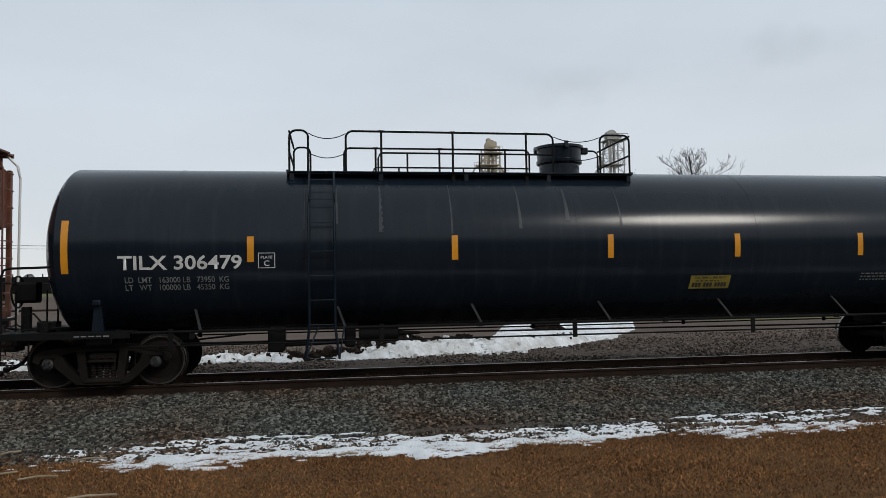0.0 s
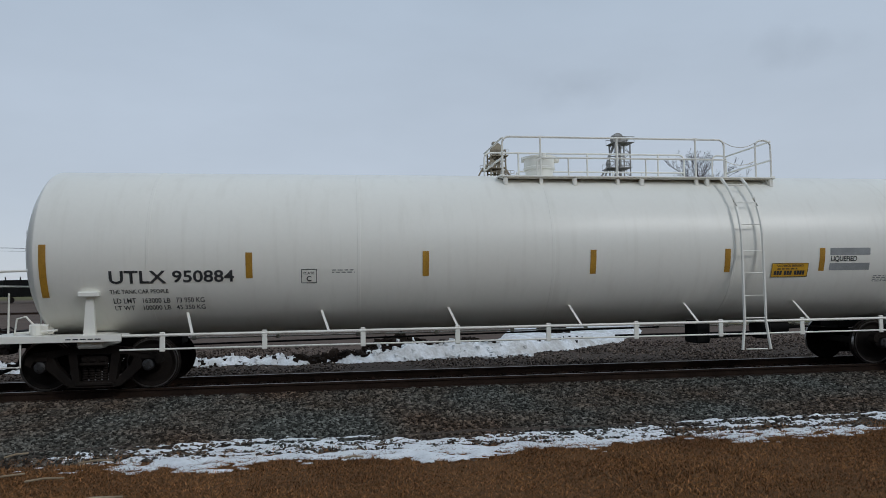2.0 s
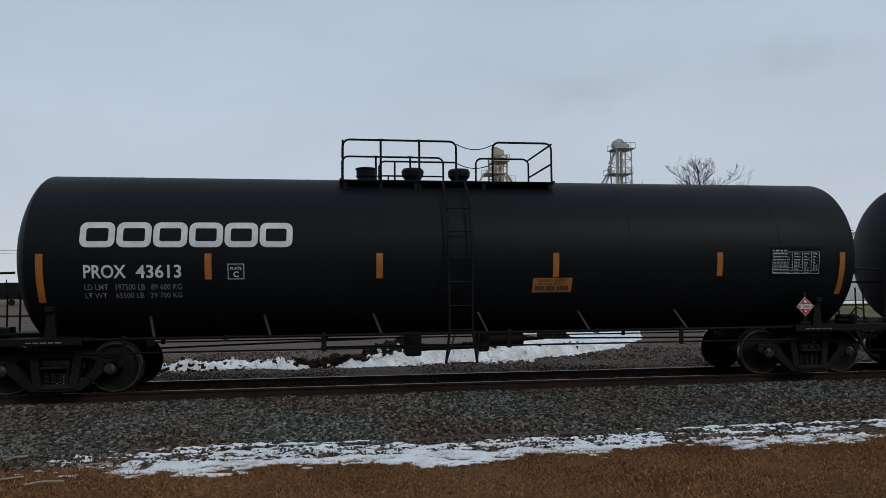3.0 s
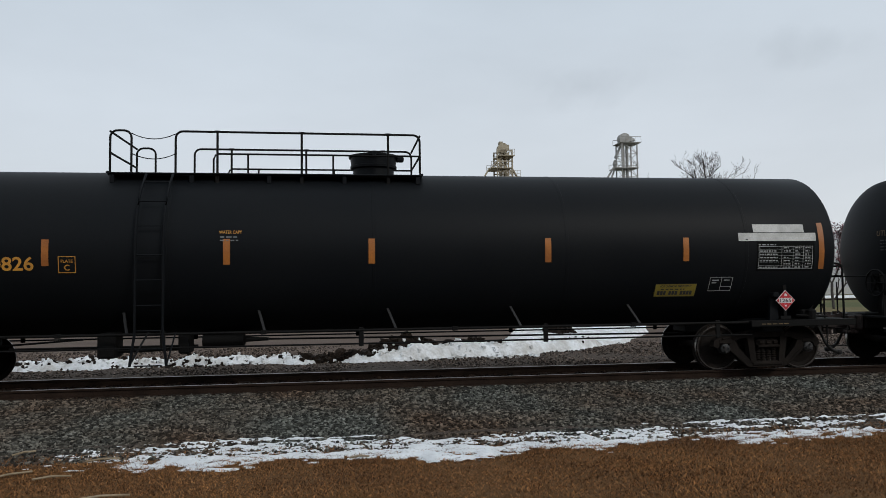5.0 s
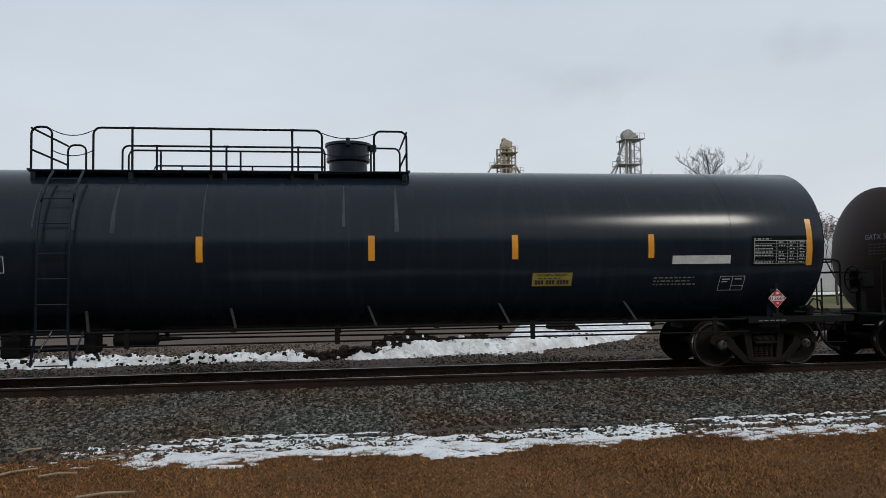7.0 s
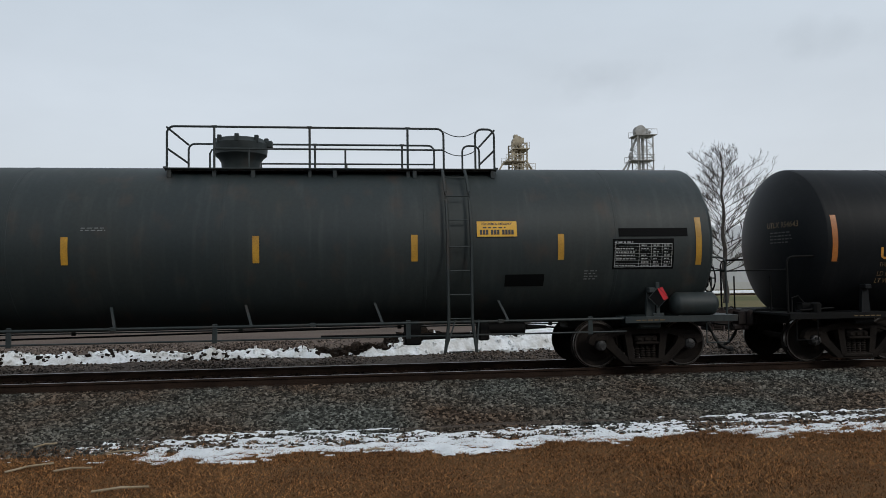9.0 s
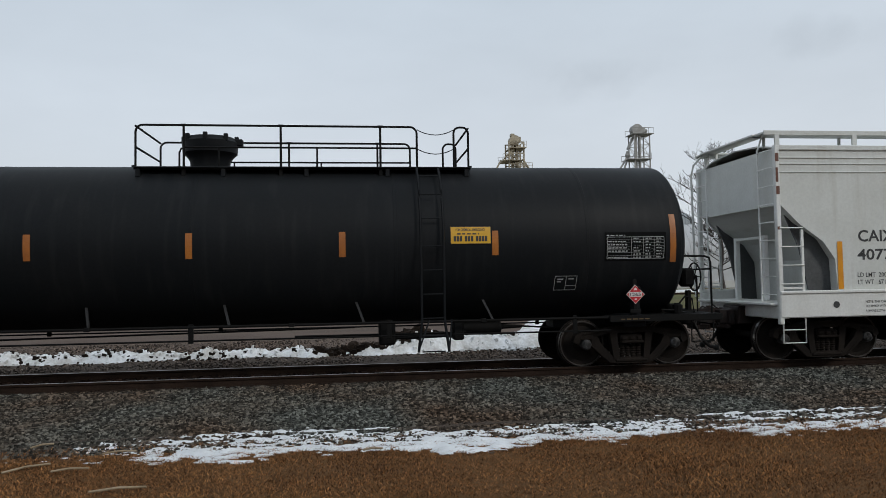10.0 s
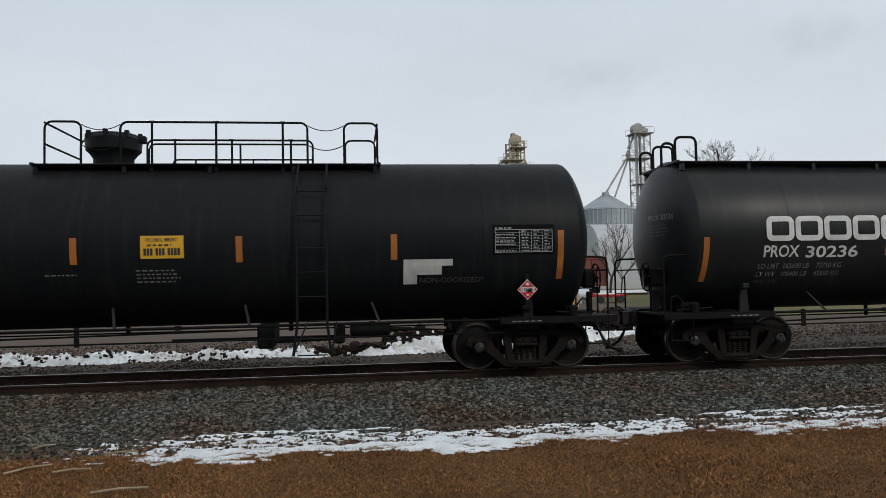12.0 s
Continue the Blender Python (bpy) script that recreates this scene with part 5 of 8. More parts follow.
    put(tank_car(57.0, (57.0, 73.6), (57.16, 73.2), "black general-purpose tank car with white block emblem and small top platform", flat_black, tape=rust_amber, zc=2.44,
                 stripes=(57.90, 60.65, 63.63, 66.92, 70.2, 72.8), end_z=(1.62, 2.45), mid_z=(2.0, 2.45), top=(62.95, 67.10), loops=((0.0, 0.54), (0.70, 1.0)), ladder=(64.87, 65.30), domes=((63.46, False), (64.40, True), (65.36, True)),
                 texts=marks("PROX", (58.60, 59.29, 2.03, 2.26), "43613", (59.45, 60.20, 2.03, 2.26), "LD LMT   197500 LB   89 600 KG", (58.60, 60.20, 1.83, 1.93), "LT WT    65500 LB   29 700 KG", (58.60, 60.20, 1.69, 1.78), W, letter_grey),
                 plate=(60.98, 61.26, 2.00, 2.27), sign=(66.48, 67.25, 1.71, 1.99), sign_face=rust_amber, emblem=(58.53, 62.09, 2.56, 3.00), table=(71.3, 72.3, 2.03, 2.52), diamond=(71.8, 72.18, 1.2, 1.57), brake=-1, head_mark="PROX 43613"), 57.0)
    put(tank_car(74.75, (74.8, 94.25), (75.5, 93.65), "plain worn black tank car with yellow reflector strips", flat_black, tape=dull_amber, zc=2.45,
                 stripes=(75.75, 79.0, 81.6, 84.66, 87.32, 89.80, 93.33), top=(79.6, 85.85), dome=(84.21, 85.20), loops=((0.0, 0.08), (0.18, 1.0)), ladder=(80.1, 80.6), table=(91.92, 92.99, 2.03, 2.52), box=(91.32, 91.73, 1.52, 1.76), diamond=(92.55, 92.93, 1.20, 1.57), brake=0), 74.75)
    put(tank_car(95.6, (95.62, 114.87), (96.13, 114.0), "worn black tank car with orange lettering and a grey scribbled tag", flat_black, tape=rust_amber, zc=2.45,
                 stripes=(96.30, 99.75, 102.73, 105.26, 108.53, 111.25, 114.07), top=(100.54, 106.25), dome=(104.87, 105.87), dome_h=0.44, bowl=False, loops=((0.0, 0.075), (0.2, 1.0)), ladder=(101.24, 101.70),
                 texts=marks("UTLX", (97.41, 98.41, 2.11, 2.34), "950826", (98.55, 99.57, 2.10, 2.34), "LD LMT   164100 LB   74 450 KG", (97.38, 98.78, 1.77, 1.87), "LT WT    98900 LB   44 850 KG", (97.38, 98.78, 1.64, 1.74), GD, T, (97.38, 98.38, 1.94, 2.04)) + [("WATER CAPY", (102.60, 102.99, 2.72, 2.78), GD, 0.008)],
                 table=(112.74, 113.88, 2.02, 2.52), box=(111.78, 112.25, 1.60, 1.87), rows=((102.62, 102.97, 2.58, 2.70, 2),), tables_ink=letter_white, ink=GD, plate=(99.96, 100.24, 2.06, 2.34), sign=(110.69, 111.53, 1.50, 1.75), sign_face=sign_olive, diamond=(113.08, 113.51, 1.20, 1.60),
                 patches=(((112.65, 113.72, 2.73, 2.89), patch_white), ((112.33, 113.96, 2.56, 2.72), patch_white)), brake=-1, head_mark="UTLX 950826", scribble=(96.46, 97.52, 2.07, 2.85)), 95.6)
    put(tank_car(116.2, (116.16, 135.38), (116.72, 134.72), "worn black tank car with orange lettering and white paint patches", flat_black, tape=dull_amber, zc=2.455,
                 stripes=(117.04, 120.67, 123.06, 126.27, 128.40, 130.87, 134.52), top=(120.82, 127.05), dome=(125.44, 126.39), loops=((0.0, 0.07), (0.18, 0.76), (0.90, 1.0)), ladder=(121.27, 121.74),
                 texts=marks("UTLX", (117.97, 118.94, 2.02, 2.26), "959891", (119.08, 120.05, 2.01, 2.25), "LD LMT   162600 LB   73 750 KG", (117.94, 119.46, 1.69, 1.79), "LT WT    100400 LB   45 500 KG", (117.94, 119.46, 1.57, 1.66), GD, T, (117.94, 118.93, 1.88, 1.97)) + [("FLANGE GASKETS", (122.21, 122.72, 2.45, 2.50), GD, 0.008)],
                 table=(133.07, 134.17, 2.01, 2.50), box=(132.27, 132.74, 1.50, 1.76), rows=((122.21, 122.72, 2.37, 2.43, 1),), tables_ink=letter_white, ink=GD, plate=(120.71, 121.01, 2.00, 2.27), sign=(124.08, 124.86, 2.18, 2.48), diamond=(133.60, 134.00, 1.22, 1.59),
                 patches=(((131.02, 132.55, 1.87, 2.01), patch_grey), ((130.68, 132.23, 1.58, 1.72), patch_grey), ((131.01, 131.88, 1.45, 1.57), patch_grey), ((131.02, 132.1, 1.72, 1.86), patch_grey)), brake=-1, head_mark="UTLX 959891"), 116.2)
    put(tank_car(136.7, (136.70, 156.4), (137.14, 155.70), "glossy black tank car with white lettering and a white rubbed patch", gloss_black, zc=2.455,
                 stripes=(137.40, 140.46, 144.05, 147.04, 149.68, 152.32, 155.57), top=(140.98, 147.78), dome=(146.18, 147.11), bowl=False, loops=((0, 0.06), (0.155, 0.765), (0.90, 1.0)), ladder=(141.44, 141.95),
                 texts=marks("TILX", (138.30, 138.94, 2.04, 2.27), "306746", (139.13, 140.30, 2.04, 2.27), "LD  LMT   162600 LB   73750  KG", (138.30, 139.97, 1.82, 1.91), "LT   WT   100400 LB   45550  KG", (138.30, 139.97, 1.69, 1.78), W, letter_grey),
                 table=(154.41, 155.51, 2.05, 2.56), box=(153.76, 154.28, 1.54, 1.82), rows=((152.41, 153.36, 1.65, 1.84, 3),), plate=(140.58, 140.87, 2.03, 2.31), sign=(150.02, 150.80, 1.67, 1.93), sign_face=sign_olive, diamond=(154.69, 155.07, 1.19, 1.56), number="1268",
                 patches=(((152.75, 153.93, 2.06, 2.22), patch_white),), runs=((141.3, 2.8, 3.55), (141.95, 2.75, 3.55), (142.6, 2.7, 3.6), (144.1, 2.64, 3.62), (146.55, 2.8, 3.6), (147.5, 2.7, 3.6)), brake=-1, head_mark="TILX 306746"), 136.7)
    put(tank_car(157.55, (157.6, 175.1), (157.95, 174.6), "dull brown tank car with pale lettering", brown_paint, R=1.47, zc=2.28, tape=amber,
                 stripes=(158.58, 161.8, 165.0, 168.2, 171.3, 174.2), end_z=(1.42, 2.10), mid_z=(1.75, 2.15), top=(164.3, 168.6), dome=(165.9, 166.9), loops=((0.0, 0.5), (0.65, 1.0)), ladder=(167.6, 168.1),
                 texts=marks("GATX", (159.16, 160.03, 1.81, 2.05), "57040", (160.11, 160.98, 1.80, 2.04), "LD LMT  199400 LB  90450 KG", (159.09, 160.67, 1.65, 1.75), "LT WT   63600 LB  28850 KG  NEW 10-97", (159.09, 161.2, 1.53, 1.62), W, letter_grey), table=(172.6, 173.6, 1.85, 2.35), diamond=(173.2, 173.58, 1.1, 1.46), brake=-1, head_mark="GATX 57040"), 157.55)
    put(tank_car(176.3, (176.4, 195.60), (177.0, 194.82), "faded green-grey tank car with orange lettering and grey air reservoir", grey_paint, trim=grey_paint, tape=dull_amber, zc=2.43, R=1.57,
                 stripes=(177.3, 180.48, 183.44, 186.64, 189.44, 192.16, 194.84), end_z=(1.98, 2.88), mid_z=(2.10, 2.58), top=(184.92, 191.10), dome=(185.64, 186.65), loops=((0.0, 0.84), (0.93, 1.0)), ladder=(190.03, 190.46), flare=True,
                 texts=marks("UTLX", (178.05, 179.01, 2.06, 2.28), "952618", (179.12, 180.10, 2.05, 2.26), "LD LMT   164400 LB   74 550 KG", (178.05, 179.58, 1.68, 1.78), "LT WT    98800 LB   44 700 KG", (178.05, 179.58, 1.55, 1.65), GD, T, (178.05, 179.09, 1.85, 1.95)),
                 table=(193.19, 194.31, 1.95, 2.45), rows=((183.7, 184.15, 2.68, 2.76, 2), (192.62, 192.90, 1.72, 1.92, 4)), tables_ink=letter_white, ink=GD, sign=(190.58, 191.34, 2.53, 2.83), diamond=(193.84, 194.24, 1.18, 1.56), number="",
                 patches=(((193.27, 194.62, 2.52, 2.68), patch_black), ((180.01, 180.47, 1.65, 1.90), patch_black), ((191.12, 191.86, 1.62, 1.84), patch_black)), reservoir=(194.34, 195.29, 1.01, 1.46), brake=1, tail_mark="UTLX 952618"), 176.3)
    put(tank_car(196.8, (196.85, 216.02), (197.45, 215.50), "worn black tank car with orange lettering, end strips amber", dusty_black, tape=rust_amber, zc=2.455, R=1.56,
                 stripes=(197.63, 200.99, 203.81, 206.47, 209.12, 211.90, 215.32), top=(205.35, 211.57), dome=(206.03, 207.06), loops=((0.0, 0.84), (0.945, 1.0)), ladder=(210.52, 210.93),
                 texts=marks("UTLX", (198.60, 199.58, 2.04, 2.28), "954643", (199.72, 200.72, 2.03, 2.27), "LD LMT   163500 LB   74 200 KG", (198.60, 200.19, 1.72, 1.81), "LT WT    99500 LB   45 100 KG", (198.60, 200.19, 1.58, 1.67), GD, T, (198.60, 199.58, 1.90, 1.99)),
                 table=(214.02, 215.14, 2.08, 2.55), box=(213.05, 213.48, 1.51, 1.78), tables_ink=letter_white, ink=GD, plate=(201.30, 201.58, 2.02, 2.28), sign=(211.07, 211.82, 2.39, 2.71), diamond=(214.38, 214.76, 1.23, 1.59), brake=1, head_mark="UTLX 954643"), 196.8)
    BK = letter_black
    put(hopper_car(217.4, 217.42, 235.79, (217.78, 235.20), "light grey covered hopper car with pink graffiti and stained sides", hopper_paint, hopper_white,
                   texts=[("CAIX", (219.10, 219.87, 2.35, 2.58), BK, 0.02), ("40770", (219.07, 219.98, 1.99, 2.21), BK, 0.02), ("LD LMT  200900 LB", (219.06, 220.0, 1.66, 1.75), BK, 0.008), ("LT WT   67100 LB", (219.06, 219.93, 1.52, 1.61), BK, 0.008),
                          ("DO NOT HAMMER ON SIDE OF CAR", (222.44, 223.95, 1.92, 2.00), letter_grey, 0.008), ("EXW  10-5 H  3-8", (233.37, 233.82, 1.91, 1.97), letter_grey, 0.0), ("NOTE: THIS CAR HAS FOUR COMPARTMENTS", (219.16, 220.38, 1.16, 1.21), letter_black, 0.0), ("EQUIPPED WITH           PNEUMATIC OUTLETS", (219.16, 220.40, 1.07, 1.12), letter_black, 0.0), ("REMOVE BOTH CAPS BEFORE OPERATING OUTLETS", (219.16, 220.52, 0.98, 1.03), letter_black, 0.0), ("CUFT  5850", (233.37, 233.70, 1.70, 1.76), letter_grey, 0.0)],
                   stripes=(218.70, 221.88, 224.93, 228.15, 231.21, 234.40)), 217.4)
    put(tank_car(237.0, (237.02, 255.88), (237.56, 255.25), "flat black tank car with white lettering and white patch", dusty_black, tape=rust_amber, zc=2.52, R=1.56,
                 stripes=(237.86, 241.05, 243.72, 246.39, 249.16, 251.88, 254.97), end_z=(1.72, 2.62), mid_z=(2.12, 2.58), top=(245.43, 251.66), dome=(246.07, 247.07), loops=((0.03, 0.14), (0.24, 0.79), (0.89, 1.0)), ladder=(250.16, 250.68),
                 texts=marks("CBTX", (238.07, 239.06, 2.07, 2.31), "786024", (239.37, 240.80, 2.05, 2.30), "LD  LMT   161800 LB   73400 KG", (238.81, 240.62, 1.91, 2.02), "LT   WT   101200 LB   45900 KG", (238.81, 240.62, 1.78, 1.88), W, letter_grey, None, 0.0) + [("NON-ODORIZED*", (252.35, 253.54, 1.69, 1.79), letter_dim, 0.01)],
                 table=(253.73, 254.81, 2.22, 2.70), rows=((247.40, 248.15, 1.78, 2.04, 4), (245.9, 246.5, 1.92, 1.98, 1)), plate=(241.34, 241.61, 2.07, 2.33), sign=(247.49, 248.23, 2.20, 2.61), diamond=(254.14, 254.52, 1.34, 1.72), number="1075",
                 patches=(((252.05, 252.30, 1.67, 2.12), patch_white), ((252.30, 252.95, 2.0, 2.12), patch_white), ((252.30, 252.75, 1.84, 2.0), patch_white)), brake=1, head_mark="CBTX 786024"), 237.0)
    put(tank_car(257.0, (257.05, 276.5), (257.73, 275.8), "black tank car with white block emblem and end loops on top", sheen_black, tape=rust_amber, zc=2.57, R=1.56, head_mark="PROX 30236",
                 stripes=(257.83, 261.6, 264.4, 267.2, 270.0, 272.8, 275.6), end_z=(1.60, 2.45), mid_z=(2.05, 2.5), top=(257.62, 276.0), hoops=((257.72, 258.17, 4.57, 4.02), (257.42, 257.69, 4.44, 3.95)),
                 texts=marks("PROX", (259.00, 259.73, 2.05, 2.28), "30236", (259.87, 260.96, 2.03, 2.26), "LD LMT  162600 LB    73750 KG", (258.93, 260.66, 1.83, 1.93), "LT WT   100400 LB    45550 KG", (258.93, 260.66, 1.68, 1.77), W, letter_grey) + [("NEW  8 96", (258.93, 259.4, 1.55, 1.62), letter_dim, 0.0), ("PROX 30236", (258.10, 260.20, 3.90, 3.99), letter_grey, 0.01)],
                 emblem=(259.04, 262.6, 2.36, 2.84), brake=-1), 257.0)


consist()


# ---- ground ----
def rise(y):
    """The yard behind the track climbs very slightly."""
    return GRADE + 0.75 * min(max((y - 24) / 90, 0), 1)


def ground_material():
    m = bpy.data.materials.new("ground_soil_grass_gravel")
    m.use_nodes = True
    nt = m.node_tree
    n, L = nt.nodes.new, nt.links.new
    b = nt.nodes["Principled BSDF"]
    co, sep = n("ShaderNodeTexCoord"), n("ShaderNodeSeparateXYZ")
    L(co.outputs["Object"], sep.inputs[0])

    def noise_at(scale, detail=5, stretch=None):
        t = n("ShaderNodeTexNoise")
        t.inputs["Scale"].default_value, t.inputs["Detail"].default_value = scale, detail
        if stretch:
            mp = n("ShaderNodeMapping")
            mp.inputs["Scale"].default_value = stretch
            L(co.outputs["Object"], mp.inputs[0])
            L(mp.outputs[0], t.inputs["Vector"])
        else:
            L(co.outputs["Object"], t.inputs["Vector"])
        return t.outputs[0]

    def ramp(value, lo, hi):
        r = n("ShaderNodeMapRange")
        r.inputs["From Min"].default_value, r.inputs["From Max"].default_value = lo, hi
        L(value, r.inputs["Value"])
        return r.outputs[0]

    def mix(f, a, c):
        x = n("ShaderNodeMix")
        x.data_type = "RGBA"
        L(f, x.inputs["Factor"])
        for k, s in (("A", a), ("B", c)):
            if isinstance(s, tuple):
                x.inputs[k].default_value = (*s, 1)
            else:
                L(s, x.inputs[k])
        return x.outputs["Result"]

    def wobble(axis, amount, scale):
        w = n("ShaderNodeMath")
        w.operation = "MULTIPLY_ADD"
        L(noise_at(scale), w.inputs[0])
        w.inputs[1].default_value = amount
        L(sep.outputs[axis], w.inputs[2])
        return w.outputs[0]

    grass = mix(ramp(noise_at(1.1), 0.35, 0.65), (0.135, 0.070, 0.030), (0.085, 0.045, 0.021))
    grass = mix(ramp(noise_at(26, 6), 0.40, 0.68), grass, (0.15, 0.085, 0.042))
    gravel = mix(ramp(noise_at(30, 6), 0.35, 0.65), (0.050, 0.039, 0.032), (0.105, 0.084, 0.070))
    yard = mix(ramp(noise_at(0.35, 6, (0.5, 1.6, 1)), 0.4, 0.62), (0.125, 0.092, 0.075), (0.090, 0.068, 0.056))
    yard = mix(ramp(noise_at(9, 6), 0.35, 0.7), yard, (0.125, 0.098, 0.083))
    field = mix(ramp(noise_at(0.08, 5), 0.42, 0.6), (0.16, 0.135, 0.07), (0.10, 0.105, 0.05))
    y1, y2, y3, x1 = wobble("Y", 0.9, 0.8), wobble("Y", 2.2, 0.35), wobble("Y", 30, 0.03), wobble("X", 5, 0.12)
    c = mix(ramp(y1, 9.9, 10.5), grass, gravel)
    c = mix(ramp(y2, 24.0, 26.5), c, yard)
    right = n("ShaderNodeMath")
    right.operation = "MULTIPLY"
    L(ramp(x1, 19.5, 23.5), right.inputs[0])
    L(ramp(y2, 33, 35), right.inputs[1])
    c = mix(right.outputs[0], c, field)
    c = mix(ramp(y3, 150, 190), c, field)
    L(c, b.inputs["Base Color"])
    b.inputs["Roughness"].default_value = 0.95
    b.inputs["Specular IOR Level"].default_value = 0.08
    bp = n("ShaderNodeBump")
    bp.inputs["Strength"].default_value, bp.inputs["Distance"].default_value = 0.6, 0.03
    L(noise_at(24, 6), bp.inputs["Height"])
    L(bp.outputs[0], b.inputs["Normal"])
    return m


def build_ground():
    xs = [-1500, -600, -250, -120, -60] + [-40 + 1.0 * k for k in range(0, 101)] + [80, 120, 250, 600, 1500]
    ys = [-400, -100, -40, -15, -5, 0, 3] + [4 + 0.5 * k for k in range(0, 60)] + [36, 40, 46, 54, 65, 80, 100, 114, 130, 170, 260, 500, 1000, 2200]
    v = [(x, y, rise(y) + (0.05 * noise.noise(Vector((x * 0.4, y * 0.4, 3))) if abs(x) < 70 and 3 < y < 60 else 0)) for y in ys for x in xs]
    k = len(xs)
    f = [(j * k + i, j * k + i + 1, (j + 1) * k + i + 1, (j + 1) * k + i) for j in range(len(ys) - 1) for i in range(k - 1)]
    single("ground", Shape().add(v, f), ground_material(), "flat dry ground of brown grass and gravel", "ground", kind="structure", smooth=60)


build_ground()

stone_mat = surf("crushed_granite_ballast", (0.096, 0.098, 0.087), (0.090, 0.064, 0.046), 0.9, 0.5, 60, 0.3, vary=0.3, pieces=True, spec=0.15)
yard_stone = surf("brown_yard_gravel", (0.122, 0.096, 0.079), (0.086, 0.066, 0.054), 0.9, 0.4, 50, 0.3, vary=0.3, pieces=True, spec=0.1)
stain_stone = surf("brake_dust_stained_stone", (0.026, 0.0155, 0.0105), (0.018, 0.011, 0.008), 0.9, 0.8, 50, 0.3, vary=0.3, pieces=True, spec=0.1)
# bed colour is near-black to paint the shade in the gaps between stones
gap_shade_mat = surf("ballast_bed", (0.014, 0.0115, 0.0095), (0.010, 0.008, 0.0065), 0.95, 0.6, 34, 0.9, vary=0.6, dist=0.05, spec=0.05)
snow_mat = surf("old_snow", (0.80, 0.82, 0.84), (0.66, 0.68, 0.70), 0.8, 2.5, 30, 0.5, vary=0.06, dist=0.03, spec=0.2)
dirty_snow = surf("old_ploughed_snow", (0.82, 0.84, 0.86), (0.56, 0.55, 0.53), 0.75, 2.2, 12, 0.6, vary=0.14, dist=0.05)
rail_side = surf("rusty_rail_steel", (0.029, 0.0175, 0.0122), (0.020, 0.0125, 0.009), 0.8, 3, 40, 0.2, vary=0.3, spec=0.12)
rail_top = surf("shiny_rail_head", (0.24, 0.21, 0.19), (0.15, 0.13, 0.115), 0.38, 2, 60, 0.05, metal=1.0)
tie_mat = surf("creosoted_tie_wood", (0.040, 0.030, 0.024), (0.026, 0.020, 0.017), 0.85, 2, 35, 0.5, vary=0.3)
blade_mat = surf("dry_grass_blades", (0.265, 0.131, 0.052), (0.160, 0.076, 0.031), 0.85, 0.8, 20, 0.0, vary=0.2, pieces=True, spec=0.1)
soil_mat = surf("dark_frozen_soil", (0.012, 0.0088, 0.0068), (0.028, 0.020, 0.0150), 0.95, 4, 30, 0.6, vary=0.35, spec=0.1)

# ballast bed: a low bank with sloping shoulders
bed = Shape()
prof = [(10.55, GRADE - 0.08), (10.9, GRADE + 0.01), (12.2, -0.29), (13.02, -0.19), (13.60, -0.175), (15.5, -0.165), (15.9, -0.165), (17.0, -0.30), (18.6, GRADE + 0.01), (19.2, GRADE - 0.08)]
xs = [-120, -60] + [-30 + 0.5 * k for k in range(0, 161)] + [80, 140, 220]
v, f = [], []
for x in xs:
    for y, z in prof:
        near = abs(x) < 60 and 10.6 < y < 19
        v.append((x, y + (0.12 * noise.noise(Vector((x * 0.7, y, 1))) if near else 0), z + (0.03 * noise.noise(Vector((x, y * 2, 5))) if near else 0)))
n = len(prof)
for i in range(len(xs) - 1):
    for j in range(n - 1):
        f.append((i * n + j, (i + 1) * n + j, (i + 1) * n + j + 1, i * n + j + 1))
single("ballast_bed", bed.add(v, f), gap_shade_mat, "crushed-stone ballast bank under the rails, near-black as shade between stones", "ballast", kind="structure", smooth=60)


def bed_height(y):
    for (y0, z0), (y1, z1) in zip(prof, prof[1:]):
        if y0 <= y <= y1:
            return z0 + (z1 - z0) * (y - y0) / (y1 - y0)
    return rise(y)


def scatter_stones(name, count, xr, yr, sizes, seed, label, material=None, category="ballast", lift=0.35, over=None):
    """Loose crushed stones: bent six-sided lumps, all in one mesh."""
    r = np.random.RandomState(seed)
    cube = np.array([(-1, -1, -1), (1, -1, -1), (1, 1, -1), (-1, 1, -1), (-1, -1, 1), (1, -1, 1), (1, 1, 1), (-1, 1, 1)], float)
    quads = np.array([(0, 3, 2, 1), (4, 5, 6, 7), (0, 1, 5, 4), (1, 2, 6, 5), (2, 3, 7, 6), (3, 0, 4, 7)])
    x, y = r.uniform(*xr, count), r.uniform(*yr, count)
    z = np.array([bed_height(b) + (over(a, b) if over else 0.0) for a, b in zip(x, y)])
    s = r.uniform(*sizes, count)
    verts = cube[None] * (1 + r.uniform(-0.45, 0.25, (count, 8, 3)))
    verts *= s[:, None, None] * r.uniform(0.6, 1.2, (count, 1, 3))
    a = r.uniform(0, 2 * np.pi, count)
    b = r.uniform(-0.6, 0.6, count)
    ca, sa, cb, sb = np.cos(a)[:, None], np.sin(a)[:, None], np.cos(b)[:, None], np.sin(b)[:, None]
    vx, vy, vz = verts[..., 0], verts[..., 1], verts[..., 2]
    vx, vz = vx * cb + vz * sb, vz * cb - vx * sb
    vx, vy = vx * ca - vy * sa, vx * sa + vy * ca
    out = np.stack([vx + x[:, None], vy + y[:, None], vz + z[:, None] + s[:, None] * lift], -1).reshape(-1, 3)
    faces = (quads[None] + (np.arange(count) * 8)[:, None, None]).reshape(-1, 4)
    me = bpy.data.meshes.new(name)
    me.from_pydata(out.tolist(), [], faces.tolist())
    me.materials.append(material or stone_mat)
    ob = new(name, me)
    tagged(ob, label, category, kind="stuff")


